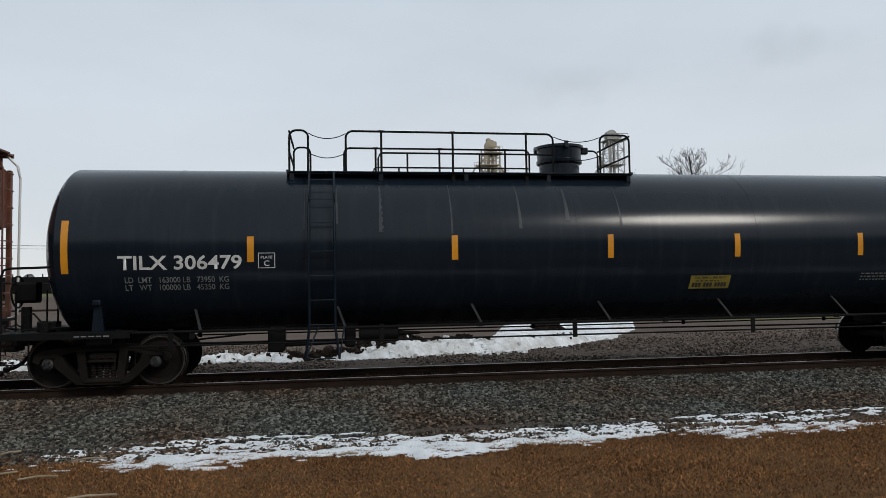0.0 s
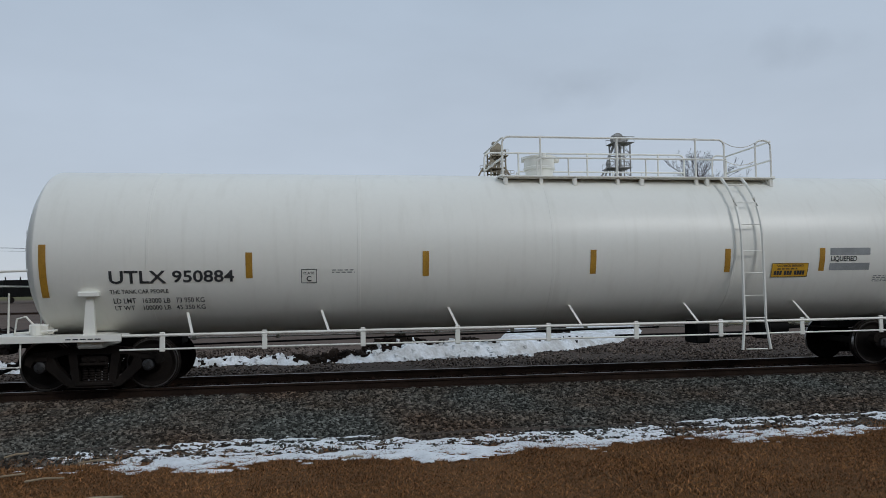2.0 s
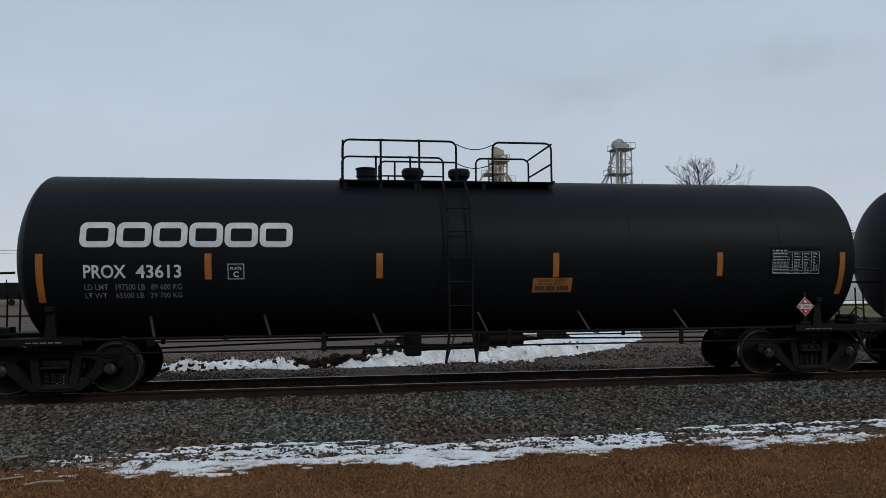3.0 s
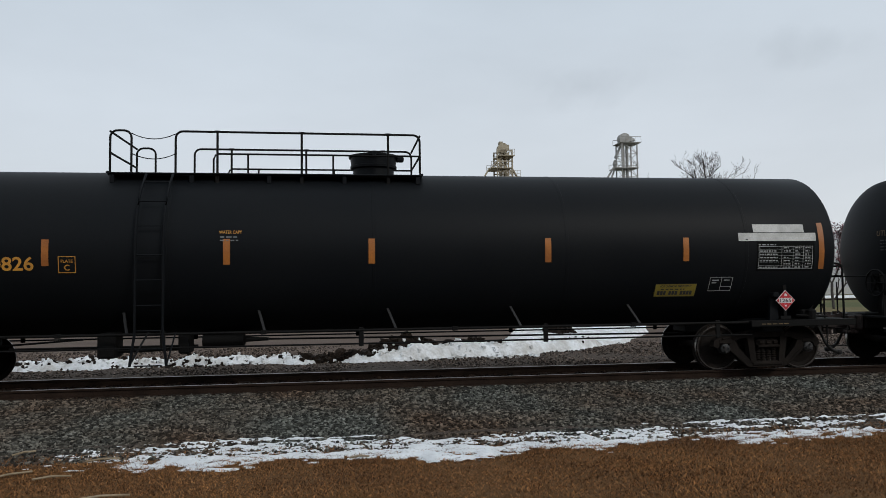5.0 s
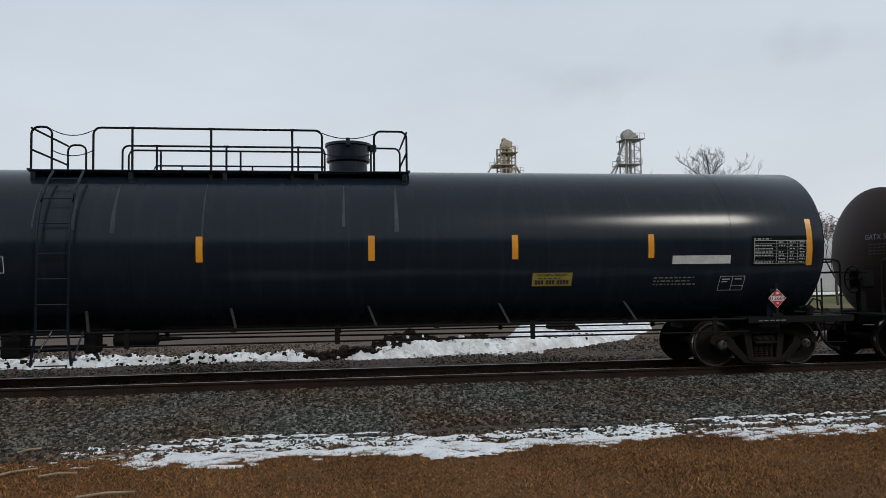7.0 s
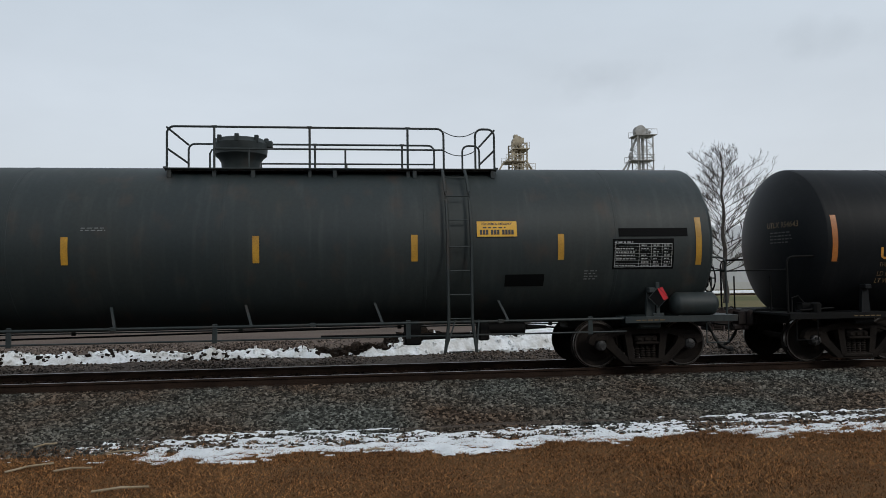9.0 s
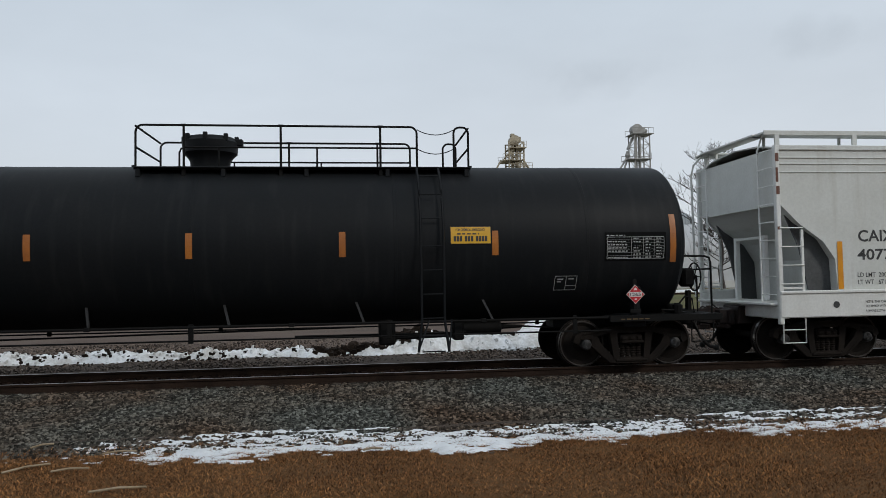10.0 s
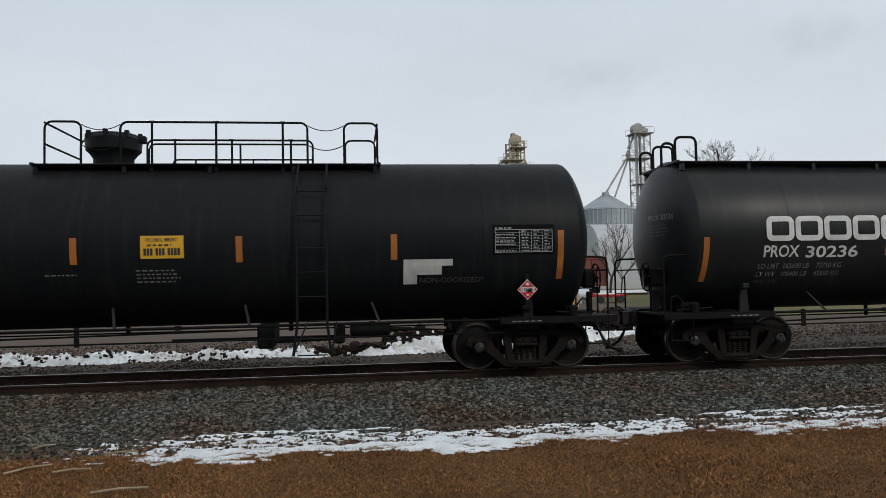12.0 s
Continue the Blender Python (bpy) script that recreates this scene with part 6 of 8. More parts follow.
scatter_stones("ballast_stones", 66000, (-7.5, 12), (10.45, 13.20), (0.011, 0.029), 1, "loose grey crushed ballast stones on the bank")
scatter_stones("ballast_stones", 6500, (-7.5, 12), (13.18, 13.52), (0.013, 0.032), 21, "loose ballast stones over the tie ends", lift=0.8)
scatter_stones("ballast_stones", 16000, (12, 34), (10.75, 13.45), (0.016, 0.036), 2, "loose grey crushed ballast stones on the bank")
scatter_stones("ballast_stones", 20000, (-12, 24), (15.9, 20.0), (0.012, 0.028), 3, "loose brown crushed stones behind the track", yard_stone)
scatter_stones("loose_gravel", 18000, (-13, 26), (20.0, 27.0), (0.012, 0.030), 13, "brown loose gravel between track and snow ridge", yard_stone)
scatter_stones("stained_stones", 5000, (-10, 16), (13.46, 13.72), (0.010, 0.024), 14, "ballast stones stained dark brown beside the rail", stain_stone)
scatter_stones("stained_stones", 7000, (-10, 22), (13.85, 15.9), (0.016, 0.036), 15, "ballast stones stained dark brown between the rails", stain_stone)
scatter_stones("loose_gravel", 5500, (-7, 12), (9.75, 10.6), (0.008, 0.022), 4, "scattered small stones at the foot of the bank")


# ---- track ----
track = thing("railway_track", "single railway track with rusty rails and shiny heads on dark ties", "railway track", kind="structure")
rail_prof = [(-0.069, -0.171), (-0.069, -0.160), (-0.012, -0.142), (-0.010, -0.045), (-0.036, -0.036), (-0.036, -0.006), (-0.030, 0.0), (0.030, 0.0), (0.036, -0.006), (0.036, -0.036), (0.010, -0.045), (0.012, -0.142), (0.069, -0.160), (0.069, -0.171)]
for side in (-1, 1):
    y0 = TRACK + side * 0.7535
    v = [(x, y0 + y, z) for x in (-160, 240) for y, z in rail_prof]
    k = len(rail_prof)
    f = [(i, (i + 1) % k, (i + 1) % k + k, i + k) for i in range(k)] + [tuple(range(k)), tuple(range(k, 2 * k))]
    r = part("rail", Shape().add(v, f), rail_side, track, "rust-brown steel rail", 0)
    part("rail_head", Shape().box(-160, 240, y0 - 0.031, y0 + 0.031, -0.002, 0.003), rail_top, r, "polished running surface")
tie = Shape().box(-0.115, 0.115, -1.30, 1.30, -0.32, -0.150, 0.012).mesh("tie")
plate_me = Shape().box(-0.10, 0.10, -0.18, 0.18, -0.155, -0.140, 0.004).mesh("tie_plate")
for k in range(110):
    x = -16 + 0.52 * k
    t = part("tie", tie, tie_mat, track, at=(x + random.uniform(-0.02, 0.02), TRACK + random.uniform(-0.03, 0.03), random.uniform(-0.012, 0.006)))
    for side in (-1, 1):
        part("tie_plate", plate_me, rail_side, t, at=(0, side * 0.7535, 0.004))


# ---- snow ----
def snow_sheet(name, xr, yr, step, thick, material, label, category="snow"):
    nx, ny = int((xr[1] - xr[0]) / step), int((yr[1] - yr[0]) / step)
    hgt, v, idx, f = {}, [], {}, []
    for j in range(ny + 1):
        for i in range(nx + 1):
            x, y = xr[0] + i * step, yr[0] + j * step
            hgt[i, j] = thick(x, y)
    for j in range(ny):
        for i in range(nx):
            q = [(i, j), (i + 1, j), (i + 1, j + 1), (i, j + 1)]
            if max(hgt[p] for p in q) > 0 and min(hgt[p] for p in q) > -0.4:
                for p in q:
                    if p not in idx:
                        idx[p] = len(v)
                        x, y = xr[0] + p[0] * step, yr[0] + p[1] * step
                        v.append((x, y, max(bed_height(y), rise(y)) + max(hgt[p], -0.05)))
                f.append(tuple(idx[p] for p in q))
    single(name, Shape().add(v, f), material, label, category, kind="stuff", smooth=80)


def fbm(x, y, z=0.0, octaves=4):
    return sum(noise.noise(Vector((x * 2 ** k, y * 2 ** k, z + 7 * k))) / 2 ** k for k in range(octaves))


# near and far edge of the strip along x
EDGE_FAR = ((-6.5, -3.8, -3.5, -2.6, -1.5, -0.7, 0.5, 1.3, 2.2, 3.8, 5.1, 8.6, 15.0), (9.9, 10.2, 10.65, 10.7, 11.0, 10.85, 10.7, 10.25, 10.55, 10.45, 10.85, 10.85, 10.8))
EDGE_NEAR = ((-6.5, -3.4, -2.9, -2.36, -2.1, -1.8, -1.4, -1.0, 0.47, 1.2, 1.6, 2.1, 2.9, 3.43, 3.8, 4.95, 5.47, 6.2, 7.7, 15.0), (9.6, 9.2, 9.45, 9.1, 9.42, 9.12, 9.17, 9.45, 9.42, 9.1, 9.05, 9.35, 9.55, 9.2, 9.6, 9.7, 9.2, 9.35, 9.5, 9.5))


def strip_thickness(x, y):
    t = min(np.interp(x, *EDGE_FAR) - y, y - np.interp(x, *EDGE_NEAR)) / 0.42
    t = max(min(t, 0.40), -0.8)
    if x < -2.3:
        t -= min((-2.3 - x) * 0.4, 0.72)
    if x > 4.4:
        # a bare streak between two strands
        t -= min((x - 4.4) * 1.2, 0.50) * math.exp(-((y - np.interp(x, (4.5, 5.7, 7.2, 12), (10.2, 10.08, 9.95, 10.0))) / 0.13) ** 2)
    ragged = 0.50 * fbm(x * 1.3, y * 4.0, 2.0) + 0.80 * fbm(x * 4.0, y * 13, 4.0)
    return 0.05 * (1.0 * t - 0.22 + 1.0 * ragged)


snow_sheet("snow_strip", (-6.5, 16), (9.0, 11.4), 0.035, strip_thickness, snow_mat, "thin patchy strip of old snow along the ballast edge")
snow_sheet("snow_strip", (16, 44), (9.4, 11.2), 0.10, strip_thickness, snow_mat, "thin patchy strip of old snow along the ballast edge")


RIDGE_FRONT = ((-14, -9.7, -7.2, -5.2, -2.7, -1.4, 0.9, 3.3, 5.5, 7.75, 10.4, 13.2, 14.6), (21.1, 21.1, 20.8, 21.2, 21.3, 20.9, 20.9, 21.6, 22.0, 23.35, 25.5, 30.0, 33.5))
RIDGE_BACK = ((-14, 0.5, 2.0, 4.0, 5.2, 6.5, 8.0, 9.0, 12.0, 14.0), (22.3, 22.2, 23.0, 24.0, 25.2, 28.5, 33.5, 36.0, 36.0, 34.5))


def ridge_thickness(x, y):
    front, back = np.interp(x, *RIDGE_FRONT), np.interp(x, *RIDGE_BACK)
    d = min(y - front, back - y)
    if d < -0.6 or x > 14.4:
        return -1.0
    crest = 0.24 + 0.16 * max(min((x - 0.6) / 2, 1), 0) * max(min((9 - x) / 3, 1), 0)
    crest *= max(1 - max(y - front - 0.9, 0) / 2.2, 0.35)
    lump = 0.17 * fbm(x * 1.1, y * 1.1, 9.0) + 0.13 * abs(fbm(x * 3.6, y * 3.6, 3.0)) - 0.05
    gap = 0.22 * math.exp(-((x + 0.25) / 0.55) ** 2)
    return min(crest * min(d / 0.38, 1) + lump * min(max(0.4, 1.2 - (y - front - 1.0) * 0.4), 1) - gap - 0.03, 0.62)


snow_sheet("snow_ridge", (-14, 15), (20.4, 24.6), 0.07, ridge_thickness, dirty_snow, "ploughed ridge of lumpy snow beyond the track")
snow_sheet("snow_field", (3, 15), (24.6, 37.4), 0.14, ridge_thickness, dirty_snow, "flat field of old snow behind the ridge")


def soil_thickness(x, y):
    heap = 0.34 * math.exp(-((x + 0.1) / 0.75) ** 2 - ((y - 21.8) / 0.5) ** 2) + 0.72 * math.exp(-((x - 2.0) / 1.2) ** 2 - ((y - 23.0) / 0.6) ** 2) + 0.50 * math.exp(-((x - 4.2) / 0.9) ** 2 - ((y - 24.1) / 0.5) ** 2)
    return heap - 0.13 + 0.16 * fbm(x * 1.5, y * 1.5, 6.0) + 0.06 * fbm(x * 5, y * 5, 2.0) if heap > 0.02 else -1.0


snow_sheet("soil_heap", (-2.4, 6.0), (20.8, 25.2), 0.07, soil_thickness, soil_mat, "rough heap of dark frozen soil pushed up with the snow", "soil")


def on_snow(x, y):
    return max(ridge_thickness(x, y), soil_thickness(x, y), 0.0) - 0.01


scatter_stones("snow_lumps", 300, (-13, -1.2), (21.15, 21.95), (0.02, 0.06), 31, "chunks of ploughed snow on the ridge", dirty_snow, "snow", 0.3, on_snow)
scatter_stones("snow_lumps", 260, (0.4, 6.0), (21.3, 23.6), (0.02, 0.075), 32, "chunks of ploughed snow on the ridge", dirty_snow, "snow", 0.3, on_snow)
for n, xr, yr, size, seed in ((300, (-1.2, 1.0), (21.2, 22.5), (0.03, 0.10), 41), (260, (0.6, 3.4), (22.3, 23.6), (0.03, 0.11), 42), (150, (3.2, 5.4), (23.5, 24.6), (0.03, 0.10), 43), (260, (-13, -1.0), (21.1, 22.0), (0.02, 0.06), 44), (60, (8.9, 10.0), (30.4, 31.8), (0.06, 0.20), 45), (70, (6.5, 9.0), (24.0, 27.0), (0.02, 0.06), 46)):
    scatter_stones("soil_clods", n, xr, yr, size, seed, "dark lumps of frozen soil in the snow ridge", soil_mat, "soil", 0.3, on_snow)


# ---- dry grass ----
def grass(count, xr, yr, hgt, seed, label):
    r = np.random.RandomState(seed)
    x, y = r.uniform(*xr, count), r.uniform(*yr, count)
    keep = np.array([noise.noise(Vector((a * 0.8, b * 1.4, 0))) + 0.5 * noise.noise(Vector((a * 3, b * 3, 0))) for a, b in zip(x, y)]) > r.uniform(-1.5, 0.0, count)
    x, y = x[keep], y[keep]
    c = len(x)
    h, turn, w = r.uniform(*hgt, c), r.uniform(0, 2 * np.pi, c), r.uniform(0.0025, 0.006, c)
    lx, ly = r.normal(0, 0.9, c) * h, r.normal(0, 0.9, c) * h
    z = np.array([GRADE - 0.008 + 0.05 * noise.noise(Vector((a * 0.4, b * 0.4, 3))) for a, b in zip(x, y)])
    base = np.stack([x, y, z], -1)
    d = np.stack([np.cos(turn) * w, np.sin(turn) * w, np.zeros(c)], -1)
    mid = base + np.stack([lx * 0.35, ly * 0.35, h * 0.6], -1)
    tip = base + np.stack([lx, ly, h], -1)
    v = np.stack([base - d, base + d, mid + d * 0.7, mid - d * 0.7, tip], 1).reshape(-1, 3)
    k = np.arange(c) * 5
    f = [q for i in k.tolist() for q in ((i, i + 1, i + 2, i + 3), (i + 3, i + 2, i + 4))]
    me = bpy.data.meshes.new("dry_grass")
    me.from_pydata(v.tolist(), [], f)
    me.materials.append(blade_mat)
    tagged(new("dry_grass", me), label, "grass", kind="stuff")


grass(230000, (-5.5, 10), (6.1, 9.75), (0.012, 0.042), 1, "short dry brown grass beside the track")
grass(20000, (-6, 12), (9.0, 10.15), (0.02, 0.06), 2, "sparse dry grass poking through the snow")
grass(12000, (10, 26), (7, 10.2), (0.04, 0.12), 3, "short dry brown grass beside the track")


def twigs():
    rnd = random.Random(8)
    for k, (x, y, ln, ang) in enumerate(((-3.85, 9.08, 0.52, 0.69), (-4.17, 10.30, 0.29, 0.72), (-2.48, 7.96, 0.56, 0.14), (-3.3, 8.9, 0.4, 0.15), (0.2, 9.25, 0.25, 0.1), (-3.0, 9.7, 0.4, 0.2))):
        c, s = math.cos(ang) * ln / 2, math.sin(ang) * ln / 2
        single("dry_stalk", Shape().tube([(x - c, y - s, GRADE + 0.04), (x, y, GRADE + 0.06), (x + c, y + s, GRADE + 0.045)], 0.013, 6), straw_mat, "pale broken reed stalk lying on the grass", "stalk", "fallen stalks")


straw_mat = surf("bleached_straw", (0.34, 0.27, 0.18), (0.24, 0.18, 0.11), 0.8, 4, 40, 0.1)
twigs()


# ---- grain elevator and bins ----
metal_siding = surf("galvanised_siding", (0.46, 0.46, 0.44), (0.40, 0.40, 0.385), 0.5, 0.25, 4, 0.05, vary=0.06, streak=0.2, streak_col=(0.33, 0.31, 0.28))
bin_metal = surf("grey_galvanised_bin", (0.36, 0.39, 0.41), (0.30, 0.33, 0.35), 0.45, 0.3, 5, 0.05, vary=0.08, metal=0.3)
tower_steel = surf("pale_tower_steel", (0.34, 0.34, 0.33), (0.25, 0.24, 0.22), 0.6, 1.0, 8, 0.05, vary=0.15, rust=0.25)
tan_steel = surf("tan_tower_steel", (0.36, 0.31, 0.22), (0.26, 0.22, 0.16), 0.6, 1.0, 8, 0.05, vary=0.15, rust=0.3)


def grain_elevator():
    e = thing("grain_elevator", "pale corrugated-metal grain elevator with a pipe-framed head tower", "grain elevator", at=(0, 0, 0))
    Y = 110.0
    g = rise(110)

    def block(x0, x1, y0, y1, z0, z1, step=0.42):
        s = Shape().box(x0, x1, y0, y1, z0, z1)
        part("wall", s, metal_siding, e, "pale metal wall", 0)
        ribs = Shape()
        z = z0 + 0.1
        while z < z1 - 0.1:
            ribs.box(x0 - 0.06, x1 + 0.06, y0 - 0.07, y1 + 0.07, z, z + step * 0.45)
            z += step
        part("siding_rib", ribs, metal_siding, e, "horizontal corrugation", 0)
    block(18.7, 29.2, Y, Y + 12, g, 12.7)
    block(18.7, 25.0, Y + 0.02, Y + 11, 12.7, 15.4)
    block(17.6, 28.6, Y - 3.2, Y - 0.1, g, 5.2, 0.6)
    sign = part("sign_board", Shape().box(20.1, 23.1, Y - 0.22, Y - 0.10, 13.0, 14.3), sign_white, e, "white sign board with dark green shapes")
    mark = Shape()
    for k, (w, h) in enumerate(((0.28, 0.7), (0.16, 0.4), (0.16, 0.4), (0.3, 0.4), (0.34, 0.7), (0.2, 0.4), (0.2, 0.4), (0.18, 0.4), (0.2, 0.45))):
        x = 20.25 + k * 0.31
        mark.box(x, x + w, Y - 0.25, Y - 0.22, 13.45, 13.45 + h * 0.8)
    mark.box(21.8, 22.9, Y - 0.25, Y - 0.22, 13.2, 13.28)
    part("sign_mark", mark, letter_black, sign, "plain dark marks", 0)
    frame_t = Shape()
    # head tower: four legs, three platforms, braces
    for x in (24.4, 26.8):
        for y in (Y + 1, Y + 3.6):
            frame_t.box(x - 0.11, x + 0.11, y - 0.11, y + 0.11, 12.7, 23.3)
    for k in range(6):
        z0, z1 = 12.8 + k * 1.75, 12.8 + (k + 1) * 1.75
        for y in (Y + 1, Y + 3.6):
            p, q = ((24.4, z0), (26.8, z1)) if k % 2 else ((26.8, z0), (24.4, z1))
            frame_t.bar(p, q, 0.13, y - 0.06, y + 0.06)
            frame_t.box(24.3, 26.9, y - 0.08, y + 0.08, z1 - 0.08, z1 + 0.08)
    frame_t.tube([(23.1, Y + 1, 20.4), (20.6, Y + 1, 16.0)], 0.14, 6).tube([(26.6, Y + 1, 20.6), (28.6, Y + 1.6, 17.6)], 0.17, 6).tube([(25.0, Y + 1, 22.2), (23.4, Y + 1, 20.4)], 0.10, 6)
    part("tower_frame", frame_t, tan_steel, e, "braced tan steel tower", 0)
    for x in (25.2, 25.9):
        part("leg_casing", Shape().box(x - 0.19, x + 0.19, Y + 1.6, Y + 2.6, 12.7, 23.4, 0.03), tan_steel, e, "upright elevator leg casing")
    for x0, x1, z in ((23.3, 26.6, 20.3), (24.5, 27.1, 22.3), (25.2, 28.0, 18.9), (24.0, 26.4, 17.0), (20.0, 24.4, 17.4)):
        d = Shape().box(x0, x1, Y + 0.4, Y + 4.2, z, z + 0.12)
        for y in (Y + 0.4, Y + 4.2):
            for zz in (0.55, 1.05):
                d.tube([(x0, y, z + zz), (x1, y, z + zz)], 0.028, 5)
            k = 5
            for i in range(k + 1):
                x = x0 + (x1 - x0) * i / k
                d.tube([(x, y, z), (x, y, z + 1.05)], 0.03, 5)
        part("platform", d, tan_steel, e, "railed steel platform", 0)
    part("head_housing", Shape().lathe([(-0.7, 0.4), (-0.65, 0.85), (0.65, 0.85), (0.7, 0.4)], 1, (25.5, Y + 2.1, 23.7), 16).box(25.5, 26.5, Y + 1.5, Y + 2.8, 23.4, 24.3, 0.1).box(24.9, 25.5, Y + 1.6, Y + 2.6, 24.4, 24.8, 0.05), tan_steel, e, "rounded leg head")
    sp = Shape()
    rnd = random.Random(4)
    for k in range(11):
        x = 20.2 + k * 0.42
        sp.tube([(24.7 + rnd.uniform(-0.4, 0.4), Y + 1.2 + rnd.uniform(0, 2), 18.4 - k * 0.05), (x, Y + 1.2 + rnd.uniform(0, 3), 15.4)], 0.13, 6)
    for x in (20.2, 21.6, 23.0, 24.3):
        sp.box(x - 0.08, x + 0.08, Y + 0.6, Y + 0.76, 15.4, 17.5)
    sp.bar((20.2, 15.5), (21.6, 18.6), 0.12, Y + 0.6, Y + 0.7).bar((23.0, 18.6), (21.6, 15.5), 0.12, Y + 0.6, Y + 0.7)
    part("spout", sp, tower_steel, e, "fan of grain spouts", 0)
    hop = Shape().lathe([(1.6, 1.45), (1.75, 1.5), (3.4, 0.35), (3.8, 0.3)], 2, (28.6, Y + 2, 13.8), 16)
    for k in range(9):
        a = 2 * math.pi * k / 9
        hop.tube([(28.6 + 0.8 * math.cos(a), Y + 2 + 0.8 * math.sin(a), 15.5), (28.6 + 1.7 * math.cos(a), Y + 2 + 1.7 * math.sin(a), 12.7)], 0.13, 5)
    part("cone_hopper", hop, bin_metal, e, "cone-topped hopper on thin legs")
    part("vent_pipe", Shape().tube([(28.8, Y + 2, 16.8), (30.1, Y + 2, 16.9), (30.4, Y + 2, 16.6), (30.4, Y + 2, 12.8)], 0.17, 8), tower_steel, e, "bent vent pipe")
    return e


grain_elevator()


def grain_leg():
    t = thing("grain_leg_tower", "tall lattice steel grain leg tower with a rounded head", "grain leg", at=(0, 0, 0))
    Y, x0, x1, g = 115.0, 46.75, 49.4, rise(115)
    top = 25.7
    legs = Shape()
    for x in (x0, x1):
        for y in (Y, Y + 2.6):
            legs.box(x - 0.09, x + 0.09, y - 0.09, y + 0.09, g, top)
    part("legs", legs, tower_steel, t, "four corner legs", 0)
    lat = Shape()
    n = 13
    for k in range(n):
        z0, z1 = g + (top - g) * k / n, g + (top - g) * (k + 1) / n
        for y in (Y, Y + 2.6):
            lat.box(x0, x1, y - 0.05, y + 0.05, z1 - 0.06, z1 + 0.06)
            lat.bar((x0, z0), (x1, z1), 0.09, y - 0.03, y + 0.03).bar((x1, z0), (x0, z1), 0.09, y - 0.03, y + 0.03)
        for x in (x0, x1):
            lat.tube([(x, Y, z0), (x, Y + 2.6, z1)], 0.05, 4)
    part("lattice", lat, tower_steel, t, "crossed lattice braces", 0)
    part("leg_casing", Shape().box(47.25, 47.55, Y + 0.9, Y + 1.5, g, top).box(47.95, 48.2, Y + 0.9, Y + 1.5, g, top), tower_steel, t, "twin leg casings", 0)
    for z, a, c in ((25.6, x0 - 0.4, x1 + 0.6), (21.3, x0 - 1.2, x1 + 0.1), (17.0, x0 - 0.1, x1 + 0.1), (12.6, x0 - 0.1, x1 + 0.1)):
        d = Shape().box(a, c, Y - 0.4, Y + 3.0, z, z + 0.12)
        for y in (Y - 0.4, Y + 3.0):
            d.tube([(a, y, z + 1.0), (c, y, z + 1.0)], 0.05, 5)
            for i in range(5):
                x = a + (c - a) * i / 4
                d.tube([(x, y, z), (x, y, z + 1.0)], 0.03, 5)
        part("platform", d, tower_steel, t, "railed platform", 0)
    part("head_housing", Shape().lathe([(-0.7, 0.3), (-0.65, 0.95), (0.65, 0.95), (0.7, 0.3)], 1, (47.6, Y + 1.3, 26.5), 18).box(47.9, 49.0, Y + 0.7, Y + 1.9, 26.0, 26.9, 0.1).tube([(49.0, Y + 1.3, 26.4), (49.5, Y + 1.3, 26.4)], 0.3, 8), tower_steel, t, "rounded leg head")
    part("distributor", Shape().lathe([(0, 0.25), (0.6, 0.45), (1.3, 0.2)], 2, (46.0, Y + 1.3, 21.6), 12), tower_steel, t, "spout distributor")
    sp = Shape()
    sp.tube([(47.2, Y + 1.3, 25.6), (46.0, Y + 1.3, 23.2)], 0.22, 8)
    sp.tube([(45.8, Y + 1.3, 21.7), (41.2, Y - 0.5, 15.4)], 0.16, 6).tube([(46.0, Y + 1.3, 21.6), (42.6, Y - 1.0, 14.8)], 0.16, 6)
    sp.tube([(48.2, Y + 1.0, 19.2), (53.4, Y - 0.5, 13.2)], 0.17, 6)
    part("spout", sp, tower_steel, t, "slanting grain spouts")


grain_leg()


def grain_bin(x, y, r, eave, peak):
    b = thing("grain_bin", "round corrugated steel grain bin with a cone roof", "grain bin", "grain bins")
    g = rise(y)
    prof_b = []
    z = g
    while z < eave:
        prof_b += [(z, r), (z + 0.55, r + 0.05), (z + 1.1, r)]
        z += 1.12
    prof_b.append((eave, r))
    part("shell", Shape().lathe(prof_b, 2, (x, y, 0), 40), bin_metal, b, "corrugated shell", 60)
    part("cone_roof", Shape().lathe([(eave, r + 0.15), (eave + 0.05, r + 0.15), (peak, 0.6), (peak + 0.5, 0.6), (peak + 0.55, 0.2)], 2, (x, y, 0), 40), bin_metal, b, "cone roof", 20)
    st = Shape()
    for k in range(40):
        a = 2 * math.pi * k / 40
        px, py = x + (r + 0.07) * math.cos(a), y + (r + 0.07) * math.sin(a)
        st.box(px - 0.06, px + 0.06, py - 0.06, py + 0.06, g, eave)
    part("stiffener", st, bin_metal, b, "upright stiffeners", 0)
    rr = Shape()
    for k in range(20):
        a = 2 * math.pi * k / 20
        rr.tube([(x + r * math.cos(a), y + r * math.sin(a), eave + 0.08), (x + 0.6 * math.cos(a), y + 0.6 * math.sin(a), peak + 0.05)], 0.05, 4)
    part("roof_rib", rr, bin_metal, b, "", 0)


grain_bin(41.0, 114.0, 4.7, 12.4, 15.0)
grain_bin(53.0, 117.0, 4.2, 11.4, 13.6)

hall_mat = surf("pale_membrane_hall", (0.46, 0.47, 0.48), (0.41, 0.42, 0.43), 0.7, 0.15, 2, 0.05, vary=0.05)


